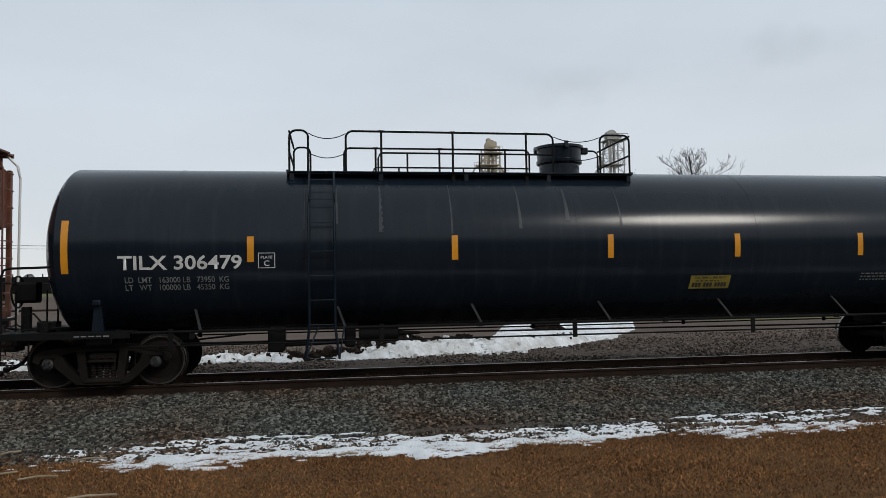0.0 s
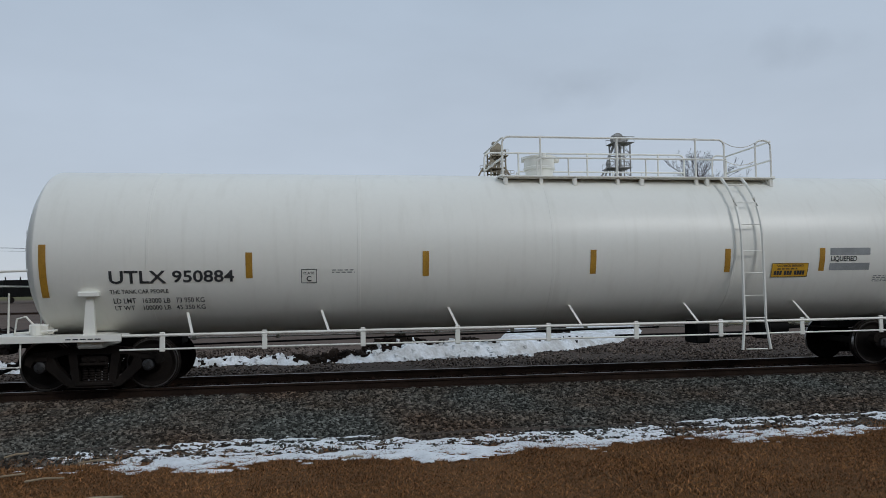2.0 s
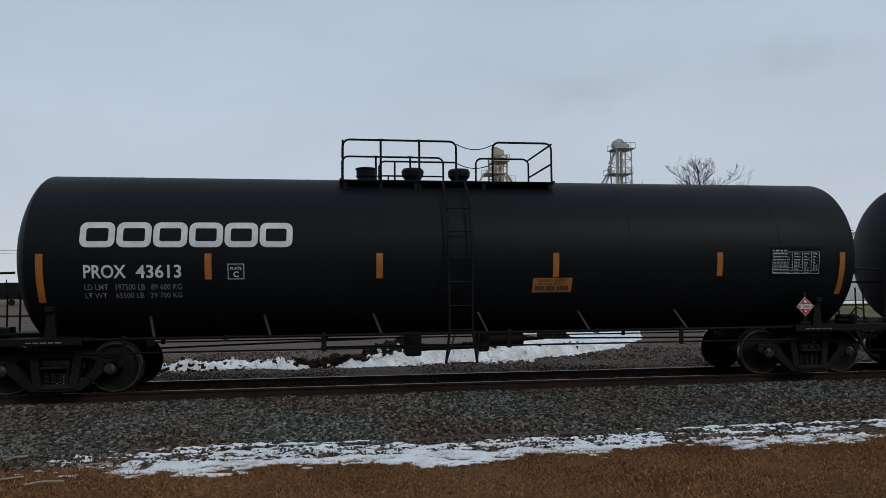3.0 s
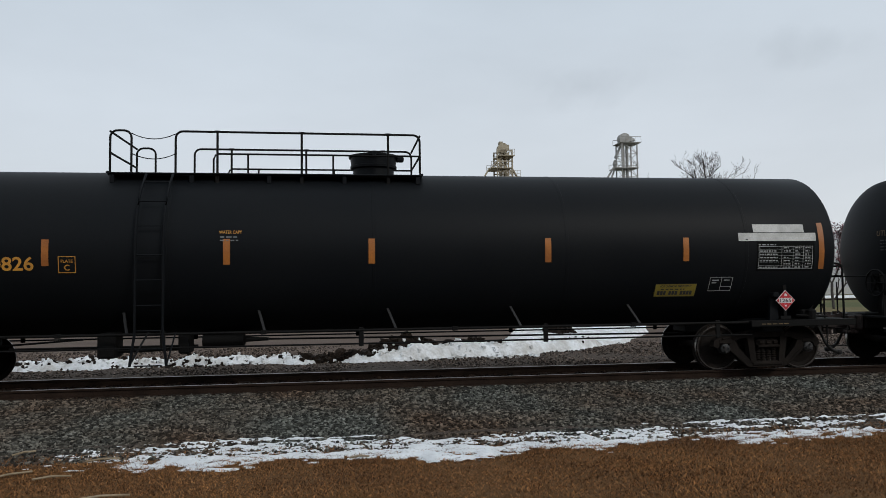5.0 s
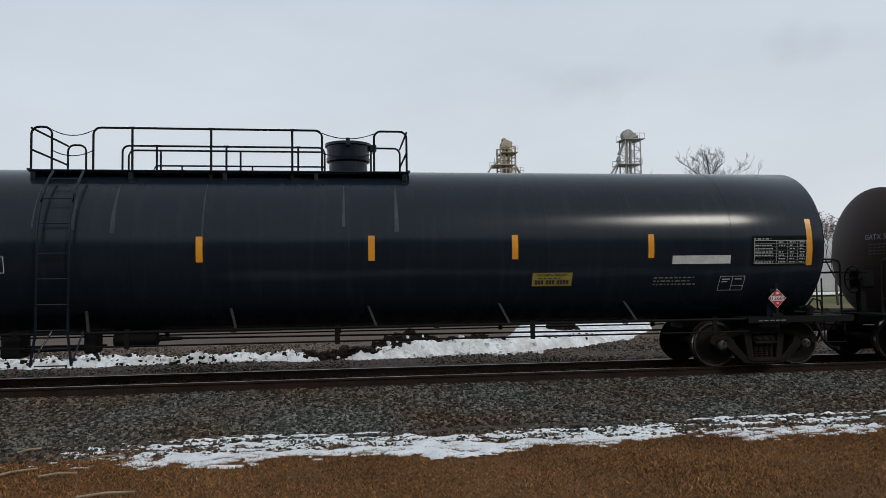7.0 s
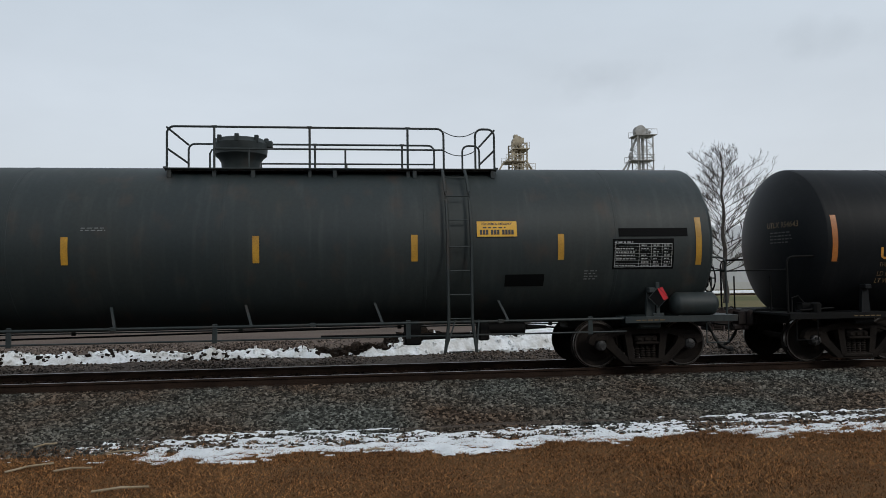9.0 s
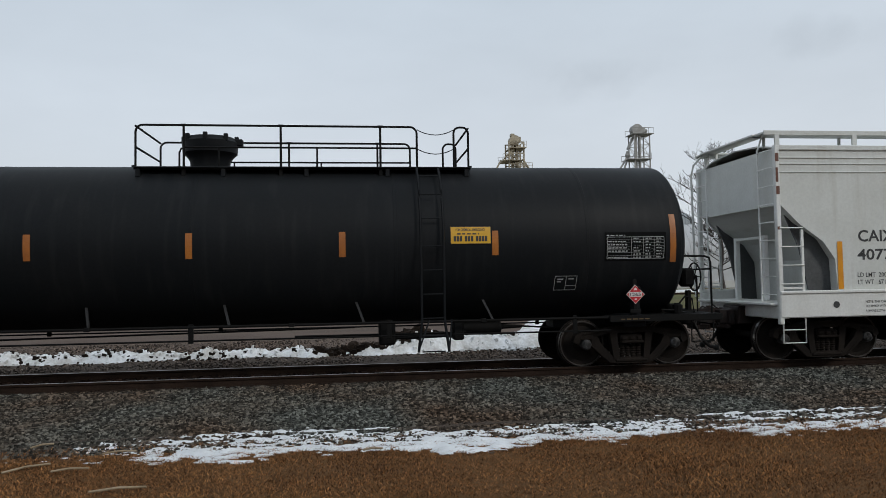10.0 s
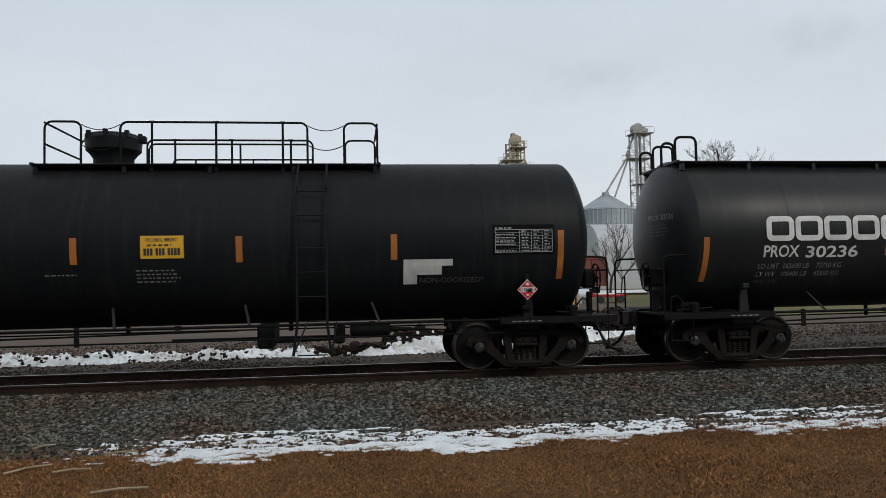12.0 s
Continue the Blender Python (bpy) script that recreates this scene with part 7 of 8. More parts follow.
def arched_hall():
    """The pale round-roofed store in front of the bins."""
    b = thing("storage_hall", "long pale grey arched storage hall behind the trees", "building")
    g = rise(88)
    x0, x1 = 30.0, 78.0
    prof_h = [(86.0, g), (86.0, g + 4.2)] + [(91 + 5 * math.cos(radians(a)), g + 4.2 + 4.2 * math.sin(radians(a))) for a in range(170, -1, -10)] + [(96.0, g)]
    v = [(x, y, z) for x in (x0, x1) for y, z in prof_h]
    k = len(prof_h)
    part("shell", Shape().add(v, [(i, i + 1, i + 1 + k, i + k) for i in range(k - 1)] + [tuple(range(k)), tuple(range(k, 2 * k))]), hall_mat, b, "smooth arched shell", 30)
    base = Shape().box(x0 - 0.1, x1 + 0.1, 85.8, 86.0, g, g + 0.9)
    part("base_wall", base, metal_siding, b, "low base wall", 0)
    bands = Shape()
    for i in range(13):
        x = x0 + (x1 - x0) * i / 12
        bands.tube([(x, y, z) for y, z in prof_h[1:-1]], 0.05, 4)
    part("arch_band", bands, hall_mat, b, "", 60)


arched_hall()

# ---- yard: containers, trailer, loader, parked wagons, gravel heap ----
tan_paint = surf("tan_container_paint", (0.46, 0.33, 0.19), (0.40, 0.28, 0.16), 0.6, 0.8, 14, 0.08, vary=0.1, streak=0.2, streak_col=(0.25, 0.17, 0.1))
cool_grey = surf("blue_grey_cabinet_paint", (0.25, 0.28, 0.29), (0.20, 0.225, 0.23), 0.5, 0.8, 14, 0.05, vary=0.1)
trailer_white = surf("white_trailer_skin", (0.62, 0.65, 0.67), (0.56, 0.59, 0.61), 0.4, 0.8, 14, 0.03, vary=0.05)
wagon_red = surf("faded_red_wagon_paint", (0.21, 0.052, 0.035), (0.15, 0.042, 0.030), 0.65, 0.5, 9, 0.1, vary=0.18, streak=0.25, streak_col=(0.09, 0.035, 0.025))
tyre = rubber
loader_yellow = surf("worn_yellow_machine_paint", (0.62, 0.30, 0.02), (0.50, 0.23, 0.02), 0.45, 2, 20, 0.05, vary=0.15)
loader_red = surf("orange_red_machine_paint", (0.52, 0.075, 0.035), (0.40, 0.06, 0.03), 0.45, 2, 20, 0.05, vary=0.15)
glass_dark = surf("tinted_cab_glass", (0.10, 0.13, 0.145), (0.08, 0.10, 0.11), 0.12, 2, 20, 0.0, vary=0.05)
heap_mat = surf("grey_gravel_heap", (0.105, 0.114, 0.108), (0.060, 0.064, 0.062), 0.95, 0.8, 6, 1.0, vary=0.6, dist=0.2, spec=0.1)


def container(x0, x1, y, h, paint, label, name="shipping_container"):
    c = thing(name, label, "container")
    g = rise(y)
    part("body", Shape().box(x0, x1, y, y + 2.4, g + 0.05, g + h, 0.03), paint, c)
    ribs = Shape()
    k = int((x1 - x0) / 0.28)
    for i in range(1, k):
        x = x0 + (x1 - x0) * i / k
        ribs.box(x - 0.06, x + 0.06, y - 0.035, y + 0.01, g + 0.18, g + h - 0.14, 0.012)
    part("corrugation", ribs, paint, c)
    part("edge_frame", Shape().box(x0 - 0.02, x1 + 0.02, y - 0.05, y + 0.03, g + h - 0.12, g + h + 0.02, 0.01).box(x0 - 0.02, x1 + 0.02, y - 0.05, y + 0.03, g + 0.03, g + 0.17, 0.01).box(x0 - 0.03, x0 + 0.08, y - 0.05, y + 0.03, g + 0.05, g + h).box(x1 - 0.08, x1 + 0.03, y - 0.05, y + 0.03, g + 0.05, g + h), paint, c)


container(8.15, 13.2, 42, 2.55, tan_paint, "tan corrugated steel container standing on the yard")
container(1.95, 4.6, 43, 2.55, tan_paint, "tan corrugated steel container beside a grey cabinet")


def signal_cabinet():
    c = thing("equipment_cabinet", "blue-grey steel equipment cabinet with double doors", "cabinet")
    g = rise(42)
    part("body", Shape().box(0.35, 1.85, 42, 43.2, g + 0.1, g + 2.55, 0.03), cool_grey, c)
    part("base", Shape().box(0.30, 1.90, 41.95, 43.25, g - 0.05, g + 0.12, 0.01), iron, c)
    for x0, x1 in ((0.42, 1.07), (1.13, 1.78)):
        d = part("door", Shape().box(x0, x1, 41.95, 42.0, g + 0.25, g + 2.45, 0.015), cool_grey, c, "cabinet door")
        part("handle", Shape().box(x1 - 0.12, x1 - 0.08, 41.91, 41.95, g + 1.2, g + 1.45, 0.008), iron, d)


signal_cabinet()


def cargo_trailer():
    c = thing("cargo_trailer", "white enclosed cargo trailer with a red emblem", "trailer")
    g = rise(40)
    part("body", Shape().box(3.6, 7.72, 40, 42.1, g + 0.42, g + 2.42, 0.08), trailer_white, c, "white box body")
    part("roof_trim", Shape().box(3.58, 7.74, 39.98, 42.12, g + 2.36, g + 2.44, 0.03), bin_metal, c)
    part("side_trim", Shape().box(3.62, 7.70, 39.97, 40.02, g + 0.38, g + 0.46, 0.01), bin_metal, c)
    part("fender", Shape().plate([(5.75, g + 0.42), (5.95, g + 0.82), (6.75, g + 0.82), (6.95, g + 0.42)], 39.86, 40.02), dark_iron, c, "black wheel arch", 0)
    for y in (39.9, 41.9):
        w = part("wheel", Shape().lathe([(-0.1, 0.2), (-0.1, 0.33), (0.1, 0.33), (0.1, 0.2)], 1, (6.35, y, g + 0.33), 20, True), tyre, c)
        part("hub", Shape().lathe([(-0.07, 0.2), (0.07, 0.2), (0.09, 0.06)], 1, (6.35, y - 0.03, g + 0.33), 14), bearing_steel, w, "pale steel rim")
    em = Shape()
    for x0, x1, z0, z1 in ((6.58, 6.92, 1.42, 1.50), (6.58, 6.65, 1.12, 1.50), (6.58, 6.98, 1.10, 1.18), (7.02, 7.10, 1.12, 1.50), (7.02, 7.28, 1.42, 1.50), (7.22, 7.30, 1.12, 1.50), (7.30, 7.42, 1.12, 1.20), (6.56, 7.42, 0.98, 1.01)):
        em.box(x0, x1, 39.985, 40.002, g + z0 + 0.4, g + z1 + 0.4)
    part("emblem", em, sign_red, c, "red line emblem", 0)
    part("hitch", Shape().box(2.6, 3.6, 40.95, 41.15, g + 0.40, g + 0.50, 0.01).box(2.9, 3.0, 41.0, 41.1, g, g + 0.5, 0.01), dark_iron, c)


cargo_trailer()


def backhoe():
    c = thing("backhoe_loader", "yellow and red backhoe loader with a glazed grey cab", "backhoe loader")
    Y, g = 46.0, rise(46)
    part("chassis", Shape().box(-4.3, -1.6, Y + 0.2, Y + 1.3, g + 0.55, g + 1.15, 0.06).box(-3.6, -2.9, Y + 0.15, Y + 1.35, g + 0.9, g + 1.35, 0.08), loader_red, c, "orange-red engine cover")
    part("boom", Shape().bar((-4.95, g + 0.05), (-4.6, g + 1.45), 0.22, Y - 0.1, Y + 0.15).bar((-4.7, g + 1.45), (-3.1, g + 1.30), 0.24, Y - 0.1, Y + 0.15).bar((-4.4, g + 0.7), (-3.2, g + 1.1), 0.14, Y - 0.1, Y + 0.1).box(-3.2, -2.8, Y - 0.05, Y + 1.3, g + 0.95, g + 1.5, 0.05), loader_yellow, c, "yellow lift arms", 0)
    part("bucket", Shape().plate([(-5.4, g + 0.02), (-4.75, g + 0.05), (-4.85, g + 0.65), (-5.1, g + 0.75)], Y - 0.5, Y + 1.9), dark_iron, c, "dark steel bucket", 0)
    cab = part("cab", Shape().box(-2.85, -1.75, Y + 0.1, Y + 1.4, g + 2.30, g + 2.45, 0.05).box(-2.85, -2.75, Y + 0.1, Y + 0.2, g + 1.2, g + 2.3).box(-1.85, -1.75, Y + 0.1, Y + 0.2, g + 1.2, g + 2.3).box(-2.85, -1.75, Y + 0.1, Y + 1.4, g + 1.0, g + 1.35, 0.03), dark_iron, c, "dark cab frame")
    part("window", Shape().box(-2.75, -1.85, Y + 0.13, Y + 0.15, g + 1.35, g + 2.3), glass_dark, cab, "tinted side window")
    for x, r in ((-4.0, 0.38), (-2.2, 0.66)):
        for y in (Y, Y + 1.5):
            w = part("wheel", Shape().lathe([(-0.16, r * 0.5), (-0.18, r * 0.85), (-0.14, r), (0.14, r), (0.18, r * 0.85), (0.16, r * 0.5)], 1, (x, y, g + r), 22, True), tyre, c)
            part("hub", Shape().lathe([(-0.1, r * 0.5), (0.1, r * 0.5), (0.12, 0.1)], 1, (x, y - 0.06, g + r), 14), loader_red if x < -3 else bin_metal, w, "wheel rim")


backhoe()


def gravel_heap(cx, cy, rx, ry, h, seed, label):
    n, m = 40, 10
    v, f = [(cx, cy, rise(cy) + h)], []
    for j in range(1, m + 1):
        for i in range(n):
            a, t = 2 * math.pi * i / n, j / m
            w = 1 + 0.22 * fbm(math.cos(a) * 1.3 + seed, math.sin(a) * 1.3, t)
            x, y = cx + rx * t * w * math.cos(a), cy + ry * t * w * math.sin(a)
            z = h * (1 - t) ** 1.15 * (1 + 0.3 * fbm(x * 0.8, y * 0.8, seed)) + 0.08 * noise.noise(Vector((x * 3, y * 3, seed)))
            v.append((x, y, rise(cy) + max(z, 0) - (0.05 if j == m else 0)))
    for i in range(n):
        f.append((0, 1 + i, 1 + (i + 1) % n))
        for j in range(m - 1):
            a, c = 1 + j * n + i, 1 + j * n + (i + 1) % n
            f.append((a, a + n, c + n, c))
    p = single("gravel_heap", Shape().add(v, f), heap_mat, label, "gravel heap", "gravel heaps", smooth=20)
    cap = Shape()
    for q in f[n::1]:
        if len(q) == 4:
            m = sum((Vector(v[k]) for k in q), Vector()) / 4
            if fbm(m.x * 0.7, m.z * 1.6, seed * 3.0) > 0.42 and m.y < cy:
                cap.add([(v[k][0], v[k][1] - 0.03, v[k][2] + 0.035) for k in q], [(0, 1, 2, 3)])
    if cap.v:
        single("snow_patch", cap, snow_mat, "small snow patches lying on a gravel heap", "snow", kind="stuff", smooth=50)


gravel_heap(-9.0, 52, 4.2, 3.0, 1.75, 3, "grey-green gravel heap with snow patches")
gravel_heap(-2.0, 55, 5.2, 3.4, 3.5, 5, "grey-green gravel heap behind a loader")
gravel_heap(-14.5, 53, 3.0, 2.4, 1.0, 7, "low grey-green gravel heap")

lime = surf("lime_spray_paint", (0.38, 0.44, 0.07), (0.30, 0.36, 0.05), 0.6, 2, 20, 0.0)


def gondola(x0, x1, label, tags):
    c = thing("freight_wagon", label, "freight wagon", "parked wagons")
    Y, g = 65.0, rise(65)
    part("body", Shape().box(x0, x1, Y, Y + 2.9, g + 0.95, g + 3.55, 0.03), wagon_red, c, "red steel body")
    ribs = Shape()
    k = 10
    for i in range(k + 1):
        x = x0 + 0.12 + (x1 - x0 - 0.24) * i / k
        ribs.box(x - 0.07, x + 0.07, Y - 0.09, Y + 0.01, g + 0.95, g + 3.45, 0.015)
    ribs.box(x0 - 0.03, x1 + 0.03, Y - 0.11, Y + 0.03, g + 3.40, g + 3.58, 0.02).box(x0, x1, Y - 0.10, Y + 0.02, g + 0.9, g + 1.1, 0.02)
    part("side_post", ribs, wagon_red, c, "side posts and top chord")
    bog = Shape()
    for xx in (x0 + 1.8, x1 - 1.8):
        for dx in (-0.85, 0.85):
            bog.lathe([(-0.06, 0.42), (0.06, 0.42)], 1, (xx + dx, Y + 0.6, g + 0.45), 18)
        bog.box(xx - 1.1, xx + 1.1, Y + 0.4, Y + 0.5, g + 0.35, g + 0.7, 0.03)
    part("bogie", bog, iron, c, "dark wheels and frames")
    for tx, mt in tags:
        s = Shape()
        rnd = random.Random(int(tx * 10))
        for k in range(6):
            cx, cz, r = tx + k * 0.45, g + 2.2 + rnd.uniform(-0.3, 0.3), rnd.uniform(0.25, 0.42)
            s.tube([(cx + r * math.cos(a * 0.7 + k), Y - 0.11, cz + r * 1.2 * math.sin(a * 0.7 + k)) for a in range(8)], 0.05, 4)
        part("graffiti", s, mt, c, "sprayed loops on the side", 60)


gondola(-17.0, -4.3, "faded red freight wagon with graffiti parked in the yard", ((-14.2, lime), (-8.4, letter_white)))
gondola(-3.5, 9.5, "faded red freight wagon parked in the yard", ())
gondola(10.3, 23.3, "faded red freight wagon parked in the yard", ())

siding = thing("siding_track", "rusty siding track in the yard", "railway track", kind="structure")
for y in (65.75, 67.2):
    part("rail", Shape().box(-120, 60, y - 0.05, y + 0.05, rise(65) - 0.02, rise(65) + 0.14, 0.01), rail_side, siding)


def far_wagons():
    g = rise(112)
    for x0 in (-62.0, -46.6, -31.2 - 12.0 + 12.0):
        c = thing("freight_wagon", "dark loaded freight wagon parked far across the yard", "freight wagon", "far wagons")
        x1 = x0 + (14.4 if x0 < -40 else 2.0)
        part("body", Shape().box(x0, x1, 110, 113, g + 0.9, g + 3.3, 0.05), dark_iron, c)
        rack = Shape()
        for k in range(8):
            x = x0 + 0.3 + (x1 - x0 - 0.6) * k / 7
            rack.box(x - 0.06, x + 0.06, 109.9, 110.05, g + 0.9, g + 3.7)
        part("stake", rack, dark_iron, c, "side stakes", 0)
        bog = Shape()
        for xx in (x0 + 0.9, x1 - 0.9):
            bog.lathe([(-0.06, 0.45), (0.06, 0.45)], 1, (xx, 110.4, g + 0.45), 14)
        part("bogie", bog, iron, c)


far_wagons()

# ---- vehicles at the elevator ----
car_red = surf("red_car_paint", (0.42, 0.02, 0.02), (0.36, 0.02, 0.02), 0.25, 1, 10, 0.0, vary=0.05)


def farm_wagon():
    c = thing("farm_wagon", "low red flat farm wagon dusted with snow", "farm wagon")
    y, g = 50.0, rise(50)
    part("deck", Shape().box(16.9, 19.4, y, y + 2.0, g + 0.45, g + 0.62, 0.02).box(16.9, 17.0, y, y + 2.0, g + 0.6, g + 0.78, 0.02), car_red, c, "red flat deck")
    part("snow_cover", Shape().box(17.3, 18.6, y + 0.1, y + 1.8, g + 0.62, g + 0.70, 0.04), snow_mat, c, "thin snow on the deck")
    for xx in (17.4, 18.9):
        part("wheel", Shape().lathe([(-0.1, 0.12), (-0.1, 0.27), (0.1, 0.27), (0.1, 0.12), (0.11, 0.02)], 1, (xx, y + 0.05, g + 0.27), 16), tyre, c)


farm_wagon()
single("white_tank", Shape().lathe([(0, 0.1), (0.1, 0.42), (0.9, 0.42), (1.0, 0.1)], 0, (15.9, 51.0, rise(51) + 0.62), 18).box(16.1, 16.2, 50.7, 51.3, rise(51), rise(51) + 0.4).box(16.6, 16.7, 50.7, 51.3, rise(51), rise(51) + 0.4), trailer_white, "small white fuel tank on low legs", "fuel tank")

# ---- trees ----
bark = surf("grey_brown_bark", (0.060, 0.050, 0.044), (0.040, 0.034, 0.030), 0.85, 4, 40, 0.4, vary=0.3)
red_leaf = surf("dark_red_leaves", (0.13, 0.035, 0.042), (0.09, 0.028, 0.034), 0.7, 2, 10, 0.0, vary=0.3, pieces=True)
# distance haze is mixed into this colour, paler and greyer than bark
haze_wood = surf("hazed_far_woods", (0.12, 0.115, 0.115), (0.085, 0.085, 0.09), 0.9, 0.1, 1.2, 0.3, vary=0.3)


def bare_tree(x, y, height, spread, seed, label, levels=6, trunk=0.15, leaves=0, name="tree", fork=0.26):
    rnd = random.Random(seed)
    t = thing(name, label, "tree", at=(x, y, rise(y)))
    stem, twig, ends = Shape(), Shape(), []

    def grow(p, d, ln, r, lv):
        pts = [p]
        q = p.copy()
        steps = 3 if lv > 1 else 2
        for k in range(steps):
            d = (d + Vector((rnd.gauss(0, 0.10), rnd.gauss(0, 0.10), 0.03 + (0.05 if lv < 4 else 0)))).normalized()
            q = q + d * ln / steps
            pts.append(q.copy())
        (stem if lv >= levels - 1 else twig).tube(pts, r, 6 if lv >= levels - 1 else (4 if lv > 1 else 3), False)
        if lv <= 1:
            ends.append(q)
        if lv == 0:
            return
        kids = 3 if lv >= levels - 1 else rnd.choice((2, 3, 3))
        for k in range(kids):
            a = rnd.uniform(0, 2 * math.pi)
            side = Vector((math.cos(a), math.sin(a), 0))
            nd = (d * 0.85 + side * rnd.uniform(0.35, 0.85) * spread + Vector((0, 0, 0.12))).normalized()
            start = pts[-1] if k < 2 else pts[rnd.randint(1, len(pts) - 1)]
            grow(start, nd, ln * rnd.uniform(0.66, 0.86), max(r * rnd.uniform(0.55, 0.68), 0.008), lv - 1)
    grow(Vector((0, 0, -0.05)), Vector((0.02, 0, 1)), height * fork, trunk, levels)
    part("trunk", stem, bark, t, "dark trunk and main limbs")
    part("crown", twig, bark, t, "fine bare branches", 0)
    if leaves:
        lf = Shape()
        for e in ends:
            for k in range(leaves):
                c = e + Vector((rnd.gauss(0, 0.16), rnd.gauss(0, 0.16), rnd.gauss(0, 0.16)))
                u = Vector((rnd.gauss(0, 1), rnd.gauss(0, 1), rnd.gauss(0, 1))).normalized() * 0.075
                w = u.orthogonal().normalized() * 0.045
                lf.add([c - u, c + w, c + u, c - w], [(0, 1, 2, 3)])
        part("leaves", lf, red_leaf, t, "sparse dark red leaves", 0)
    return t


def leader_tree(x, y, height, reach, seed, label):
    """One upright trunk with limbs all the way up and fine twigs on them."""
    rnd = random.Random(seed)
    t = thing("tree", label, "tree", at=(x, y, rise(y)))
    stem, twig = Shape(), Shape()
    trunk = [Vector((0.10 * math.sin(1.7 * k), 0, height * 0.97 * k / 14)) for k in range(15)]
    for k in range(14):
        stem.tube([trunk[k], trunk[k + 1]], 0.20 * (1 - k / 15) + 0.012, 7, False)

    def grow(p, d, ln, r, lv):
        pts = [p]
        for k in range(3):
            d = (d + Vector((rnd.gauss(0, 0.13), rnd.gauss(0, 0.13), 0.035))).normalized()
            pts.append(pts[-1] + d * ln / 3)
        twig.tube(pts, r, 4 if lv > 1 else 3, False)
        if lv:
            for k in range(rnd.choice((4, 5)) if lv > 1 else rnd.choice((3, 4))):
                a = rnd.uniform(0, 2 * math.pi)
                nd = (d * 0.9 + Vector((math.cos(a), math.sin(a), 0.25)) * rnd.uniform(0.4, 0.8)).normalized()
                i = rnd.randint(1, 3)
                grow(pts[i], nd, ln * rnd.uniform(0.38, 0.6), max(r * 0.6, 0.006), lv - 1)

    for k in range(54):
        u = 0.20 + 0.76 * k / 53
        p = trunk[int(u * 14)].lerp(trunk[min(int(u * 14) + 1, 14)], u * 14 % 1)
        a = k * 2.4 + rnd.uniform(-0.4, 0.4)
        wide = reach * min(0.45 + 1.1 * u, 1.0) * min((1.10 - u) * 2.2, 1.0)
        up = 0.10 + 0.95 * u
        grow(p, Vector((math.cos(a), math.sin(a), up)).normalized(), wide * rnd.uniform(0.55, 1.0), 0.030 * (1.15 - u) + 0.008, 3)
    part("trunk", stem, bark, t, "dark straight trunk")
    part("crown", twig, bark, t, "fine bare branches", 0)


leader_tree(26.7, 50, 11.5, 3.4, 14, "tall bare tree with fine upswept branches")
bare_tree(21.8, 60, 7.3, 0.85, 5, "small bare tree in front of a grain bin", 5, 0.11)
bare_tree(24.2, 64, 5.8, 0.75, 6, "small thin bare tree near the hall", 5, 0.07)
bare_tree(35.3, 48, 7.4, 0.75, 9, "small tree with dark red leaves", 5, 0.10, 14)
bare_tree(-21.0, 150, 9.0, 0.8, 21, "bare tree behind the parked wagons", 5, 0.2)
bare_tree(-16.5, 152, 8.5, 0.8, 22, "bare tree behind the parked wagons", 5, 0.2)
bare_tree(33.0, 118, 9.5, 0.8, 23, "bare tree beside the grain elevator", 5, 0.16)


def far_woods():
    """A low line of bare woods and hedges along the horizon."""
    rnd = random.Random(2)
    s = Shape()
    for k in range(420):
        a = radians(rnd.uniform(-62, 62))
        dst = rnd.uniform(360, 480)
        x, y = dst * math.sin(a), dst * math.cos(a)
        h, w = rnd.uniform(3.5, 8.5) * (1.1 if x < 0 else 0.8), rnd.uniform(2.5, 6)
        i0 = len(s.v)
        s.lathe([(0, w * 0.7), (h * 0.35, w), (h * 0.7, w * 0.75), (h, w * 0.15)], 2, (x, y, rise(400) - 0.3), 9)
        for i in range(i0, len(s.v)):
            p = Vector(s.v[i])
            q = 0.9 * noise.noise(p * 0.45)
            s.v[i] = (p.x + q, p.y, p.z + q * 0.8)
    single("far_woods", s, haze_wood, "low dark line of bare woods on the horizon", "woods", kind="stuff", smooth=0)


far_woods()

# ---- utility poles and wires ----
pole_wood = surf("weathered_pole_wood", (0.075, 0.065, 0.057), (0.05, 0.045, 0.04), 0.85, 2, 20, 0.2)


def utility_pole(x, y, top, arms=2):
    p = thing("utility_pole", "tall wooden utility pole with crossarms", "utility pole", "utility poles")
    part("pole", Shape().tube([(x, y, rise(y)), (x, y, top)], 0.15, 8), pole_wood, p)
    for k in range(arms):
        z = top - 0.5 - k * 1.0
        a = part("crossarm", Shape().box(x - 1.2, x + 1.2, y - 0.17, y - 0.05, z - 0.07, z + 0.07), pole_wood, p)
        for dx in (-1.1, -0.5, 0.5, 1.1):
            part("insulator", Shape().lathe([(0, 0.05), (0.1, 0.07), (0.2, 0.03)], 2, (x + dx, y - 0.11, z + 0.07), 8), bearing_steel, a)


POLES = ((-58.0, 122, 9.4), (-6.0, 120, 9.2), (8.8, 120, 8.9), (36.0, 121, 9.2))
for px, py, pz in POLES:
    utility_pole(px, py, pz)
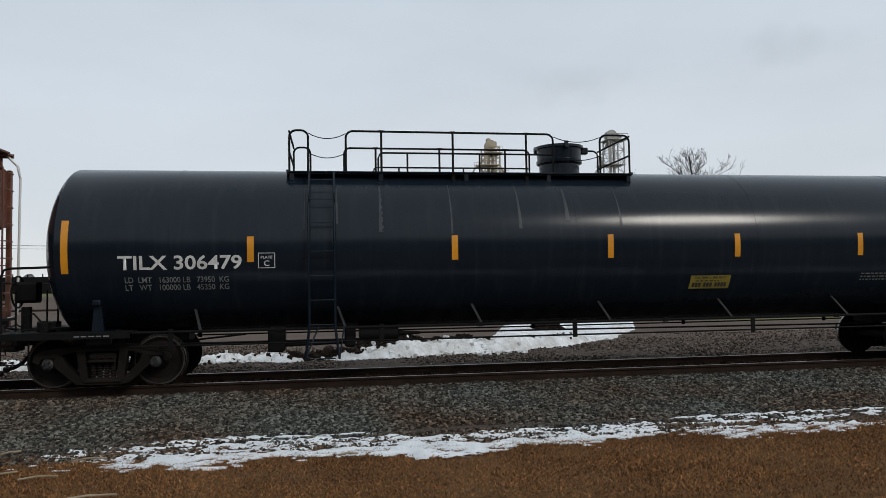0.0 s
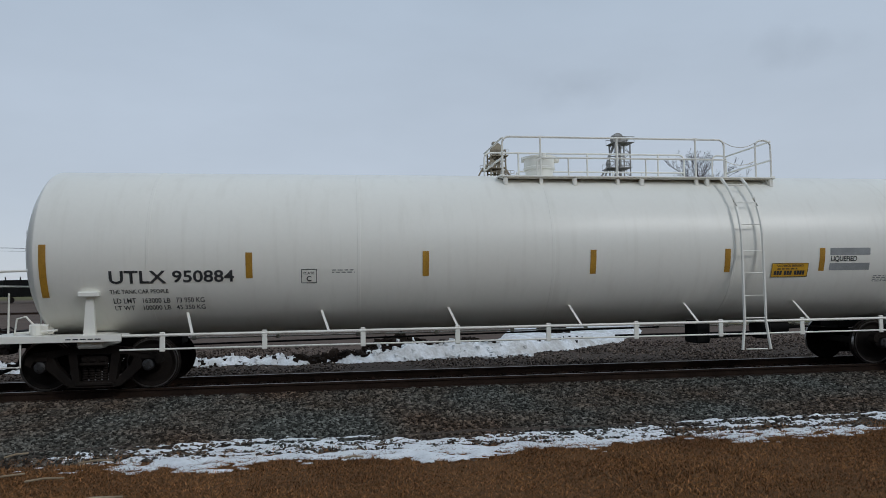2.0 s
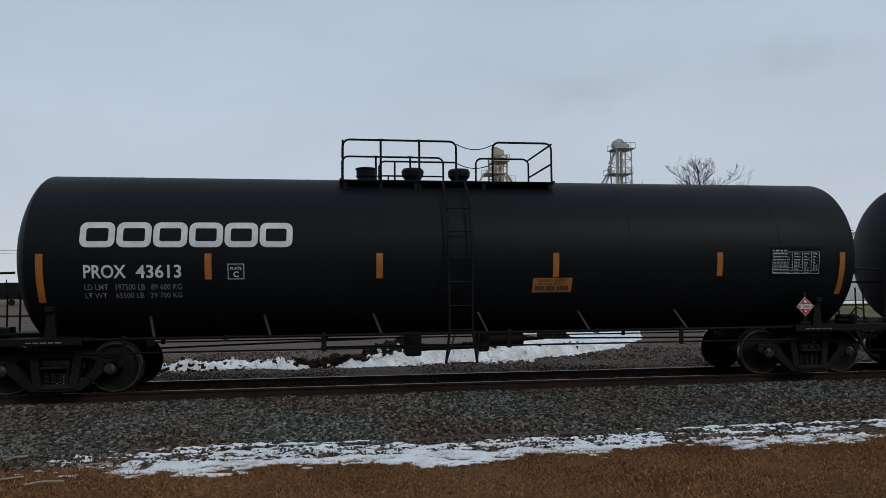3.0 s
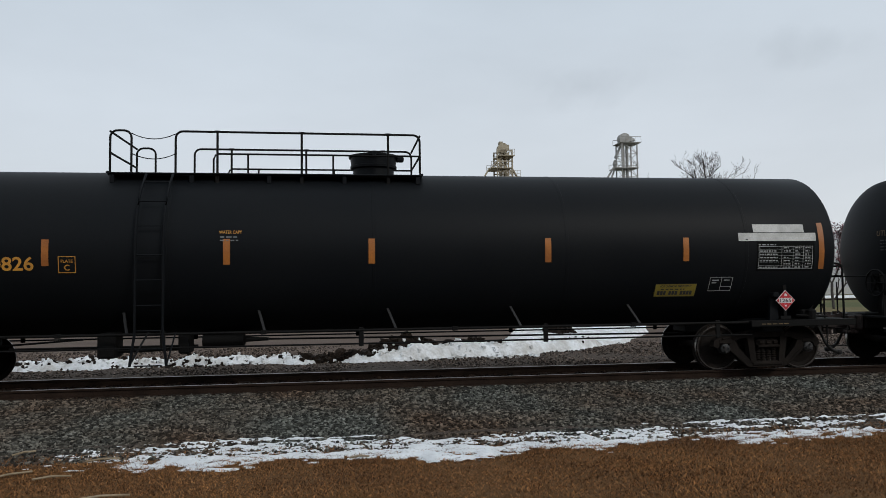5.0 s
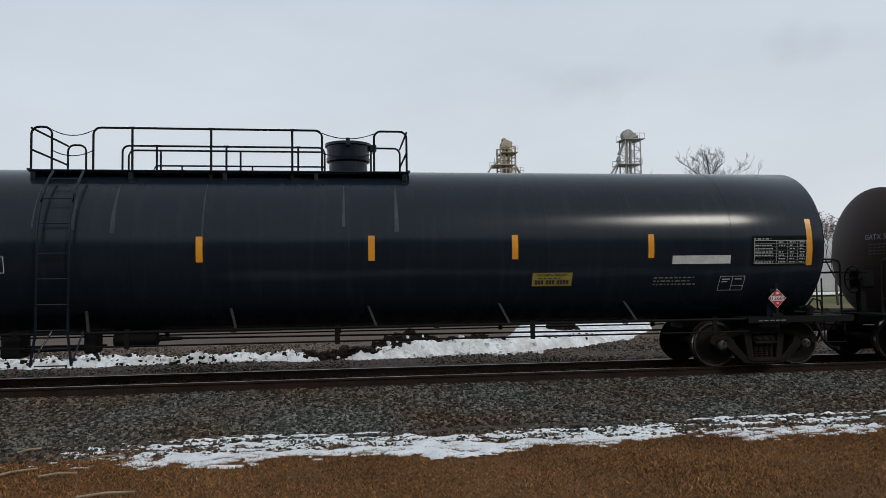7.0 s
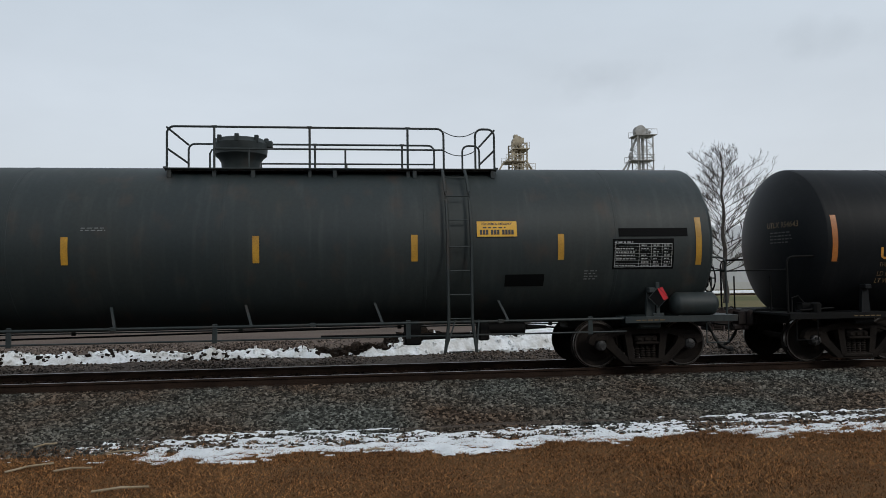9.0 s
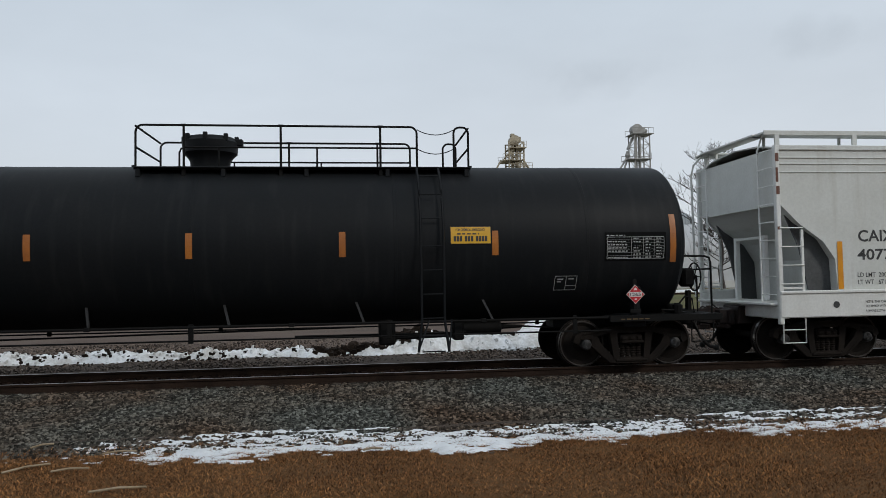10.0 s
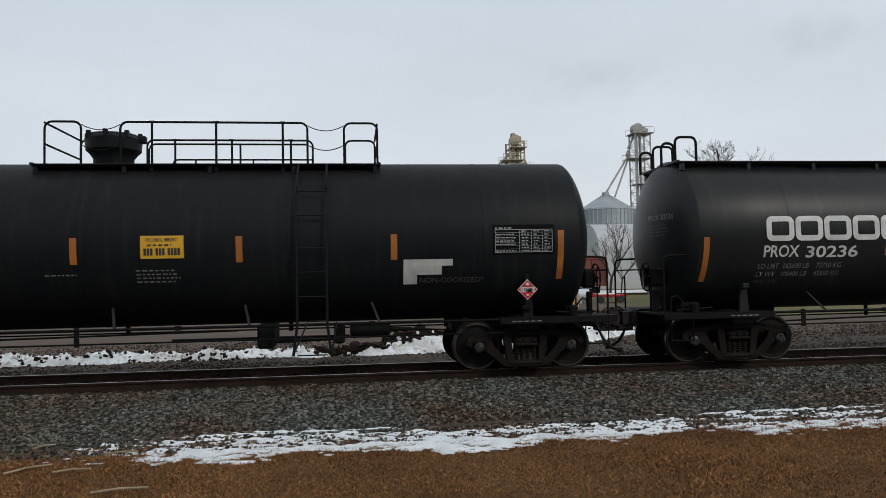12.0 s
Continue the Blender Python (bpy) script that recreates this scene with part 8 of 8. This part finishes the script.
for (xa, ya, za), (xb, yb, zb) in zip(POLES, POLES[1:]):
    for k, dx in enumerate((-1.1, 0.5, 1.1)):
        pts = [(xa + dx + (xb - xa) * i / 10, ya + (yb - ya) * i / 10, za - 0.3 - 0.5 * (k == 1) + (zb - za) * i / 10 - 0.5 * (1 - (i / 5 - 1) ** 2)) for i in range(11)]
        single("power_line", Shape().tube(pts, 0.018, 4), dark_iron, "thin sagging power line between poles", "cable", "power lines")


def yard_lamp():
    l = thing("yard_lamp", "slim dark yard lamp post with a small flat head", "lamp post")
    y = 92.0
    part("post", Shape().tube([(28.2, y, rise(y)), (28.2, y, 8.0)], 0.11, 8), iron, l)
    part("lamp_head", Shape().box(27.8, 28.5, y - 0.3, y + 0.3, 7.9, 8.1, 0.04), iron, l, "flat lamp head")


yard_lamp()


def low_shed():
    b = thing("flat_shed", "long low flat-roofed shed at the foot of the elevator", "building")
    g = rise(98)
    part("wall", Shape().box(9.5, 27.5, 98, 106, g, 3.6), metal_siding, b, "pale wall", 0)
    part("roof", Shape().box(9.2, 27.8, 97.7, 106.3, 3.6, 3.95, 0.05), bin_metal, b, "flat metal roof edge")


low_shed()
# snow along the foot of the hall
single("snow_bank", Shape().lathe([(24.0, 0.05), (24.5, 0.32), (70.0, 0.32), (71.0, 0.05)], 0, (0, 72.0, rise(72) - 0.03), 12), snow_mat, "long low snow bank by the road", "snow", kind="stuff")


def woods_behind():
    """Dark woods close the place behind the viewer."""
    rnd = random.Random(12)
    s = Shape()
    for k in range(150):
        x, y = -95 + 1.35 * k + rnd.uniform(-1, 1), rnd.uniform(-38, -27)
        h, w = rnd.uniform(9.5, 13.5), rnd.uniform(2.5, 4.2)
        i0 = len(s.v)
        s.lathe([(0, w * 0.8), (h * 0.3, w), (h * 0.65, w * 0.85), (h, w * 0.2)], 2, (x, y, GRADE - 0.1), 9)
        for i in range(i0, len(s.v)):
            p = Vector(s.v[i])
            q = 0.8 * noise.noise(p * 0.5)
            s.v[i] = (p.x + q, p.y, p.z + q)
    single("near_woods", s, bark, "dark woods behind the viewer", "woods", kind="stuff", smooth=0)


woods_behind()


# ---- what moves: the train rolls to the left, its wheels turn ----
def run(t):
    return RUN[0] * t + RUN[1] * t * t + RUN[2] * t ** 3


def motions():
    for car, q0 in CARS:
        walk(car, [(t / 2, pose(q0 - run(t / 2), TRACK, 0)) for t in range(0, 25)])
    for wheel, x, phase in SPINNING:
        walk(wheel, [(k / FPS, Matrix.Translation((x, 0, WHEEL)) @ Matrix.Rotation(phase - run(k / FPS) / WHEEL, 4, "Y")) for k in range(12 * FPS + 1)])


motions()
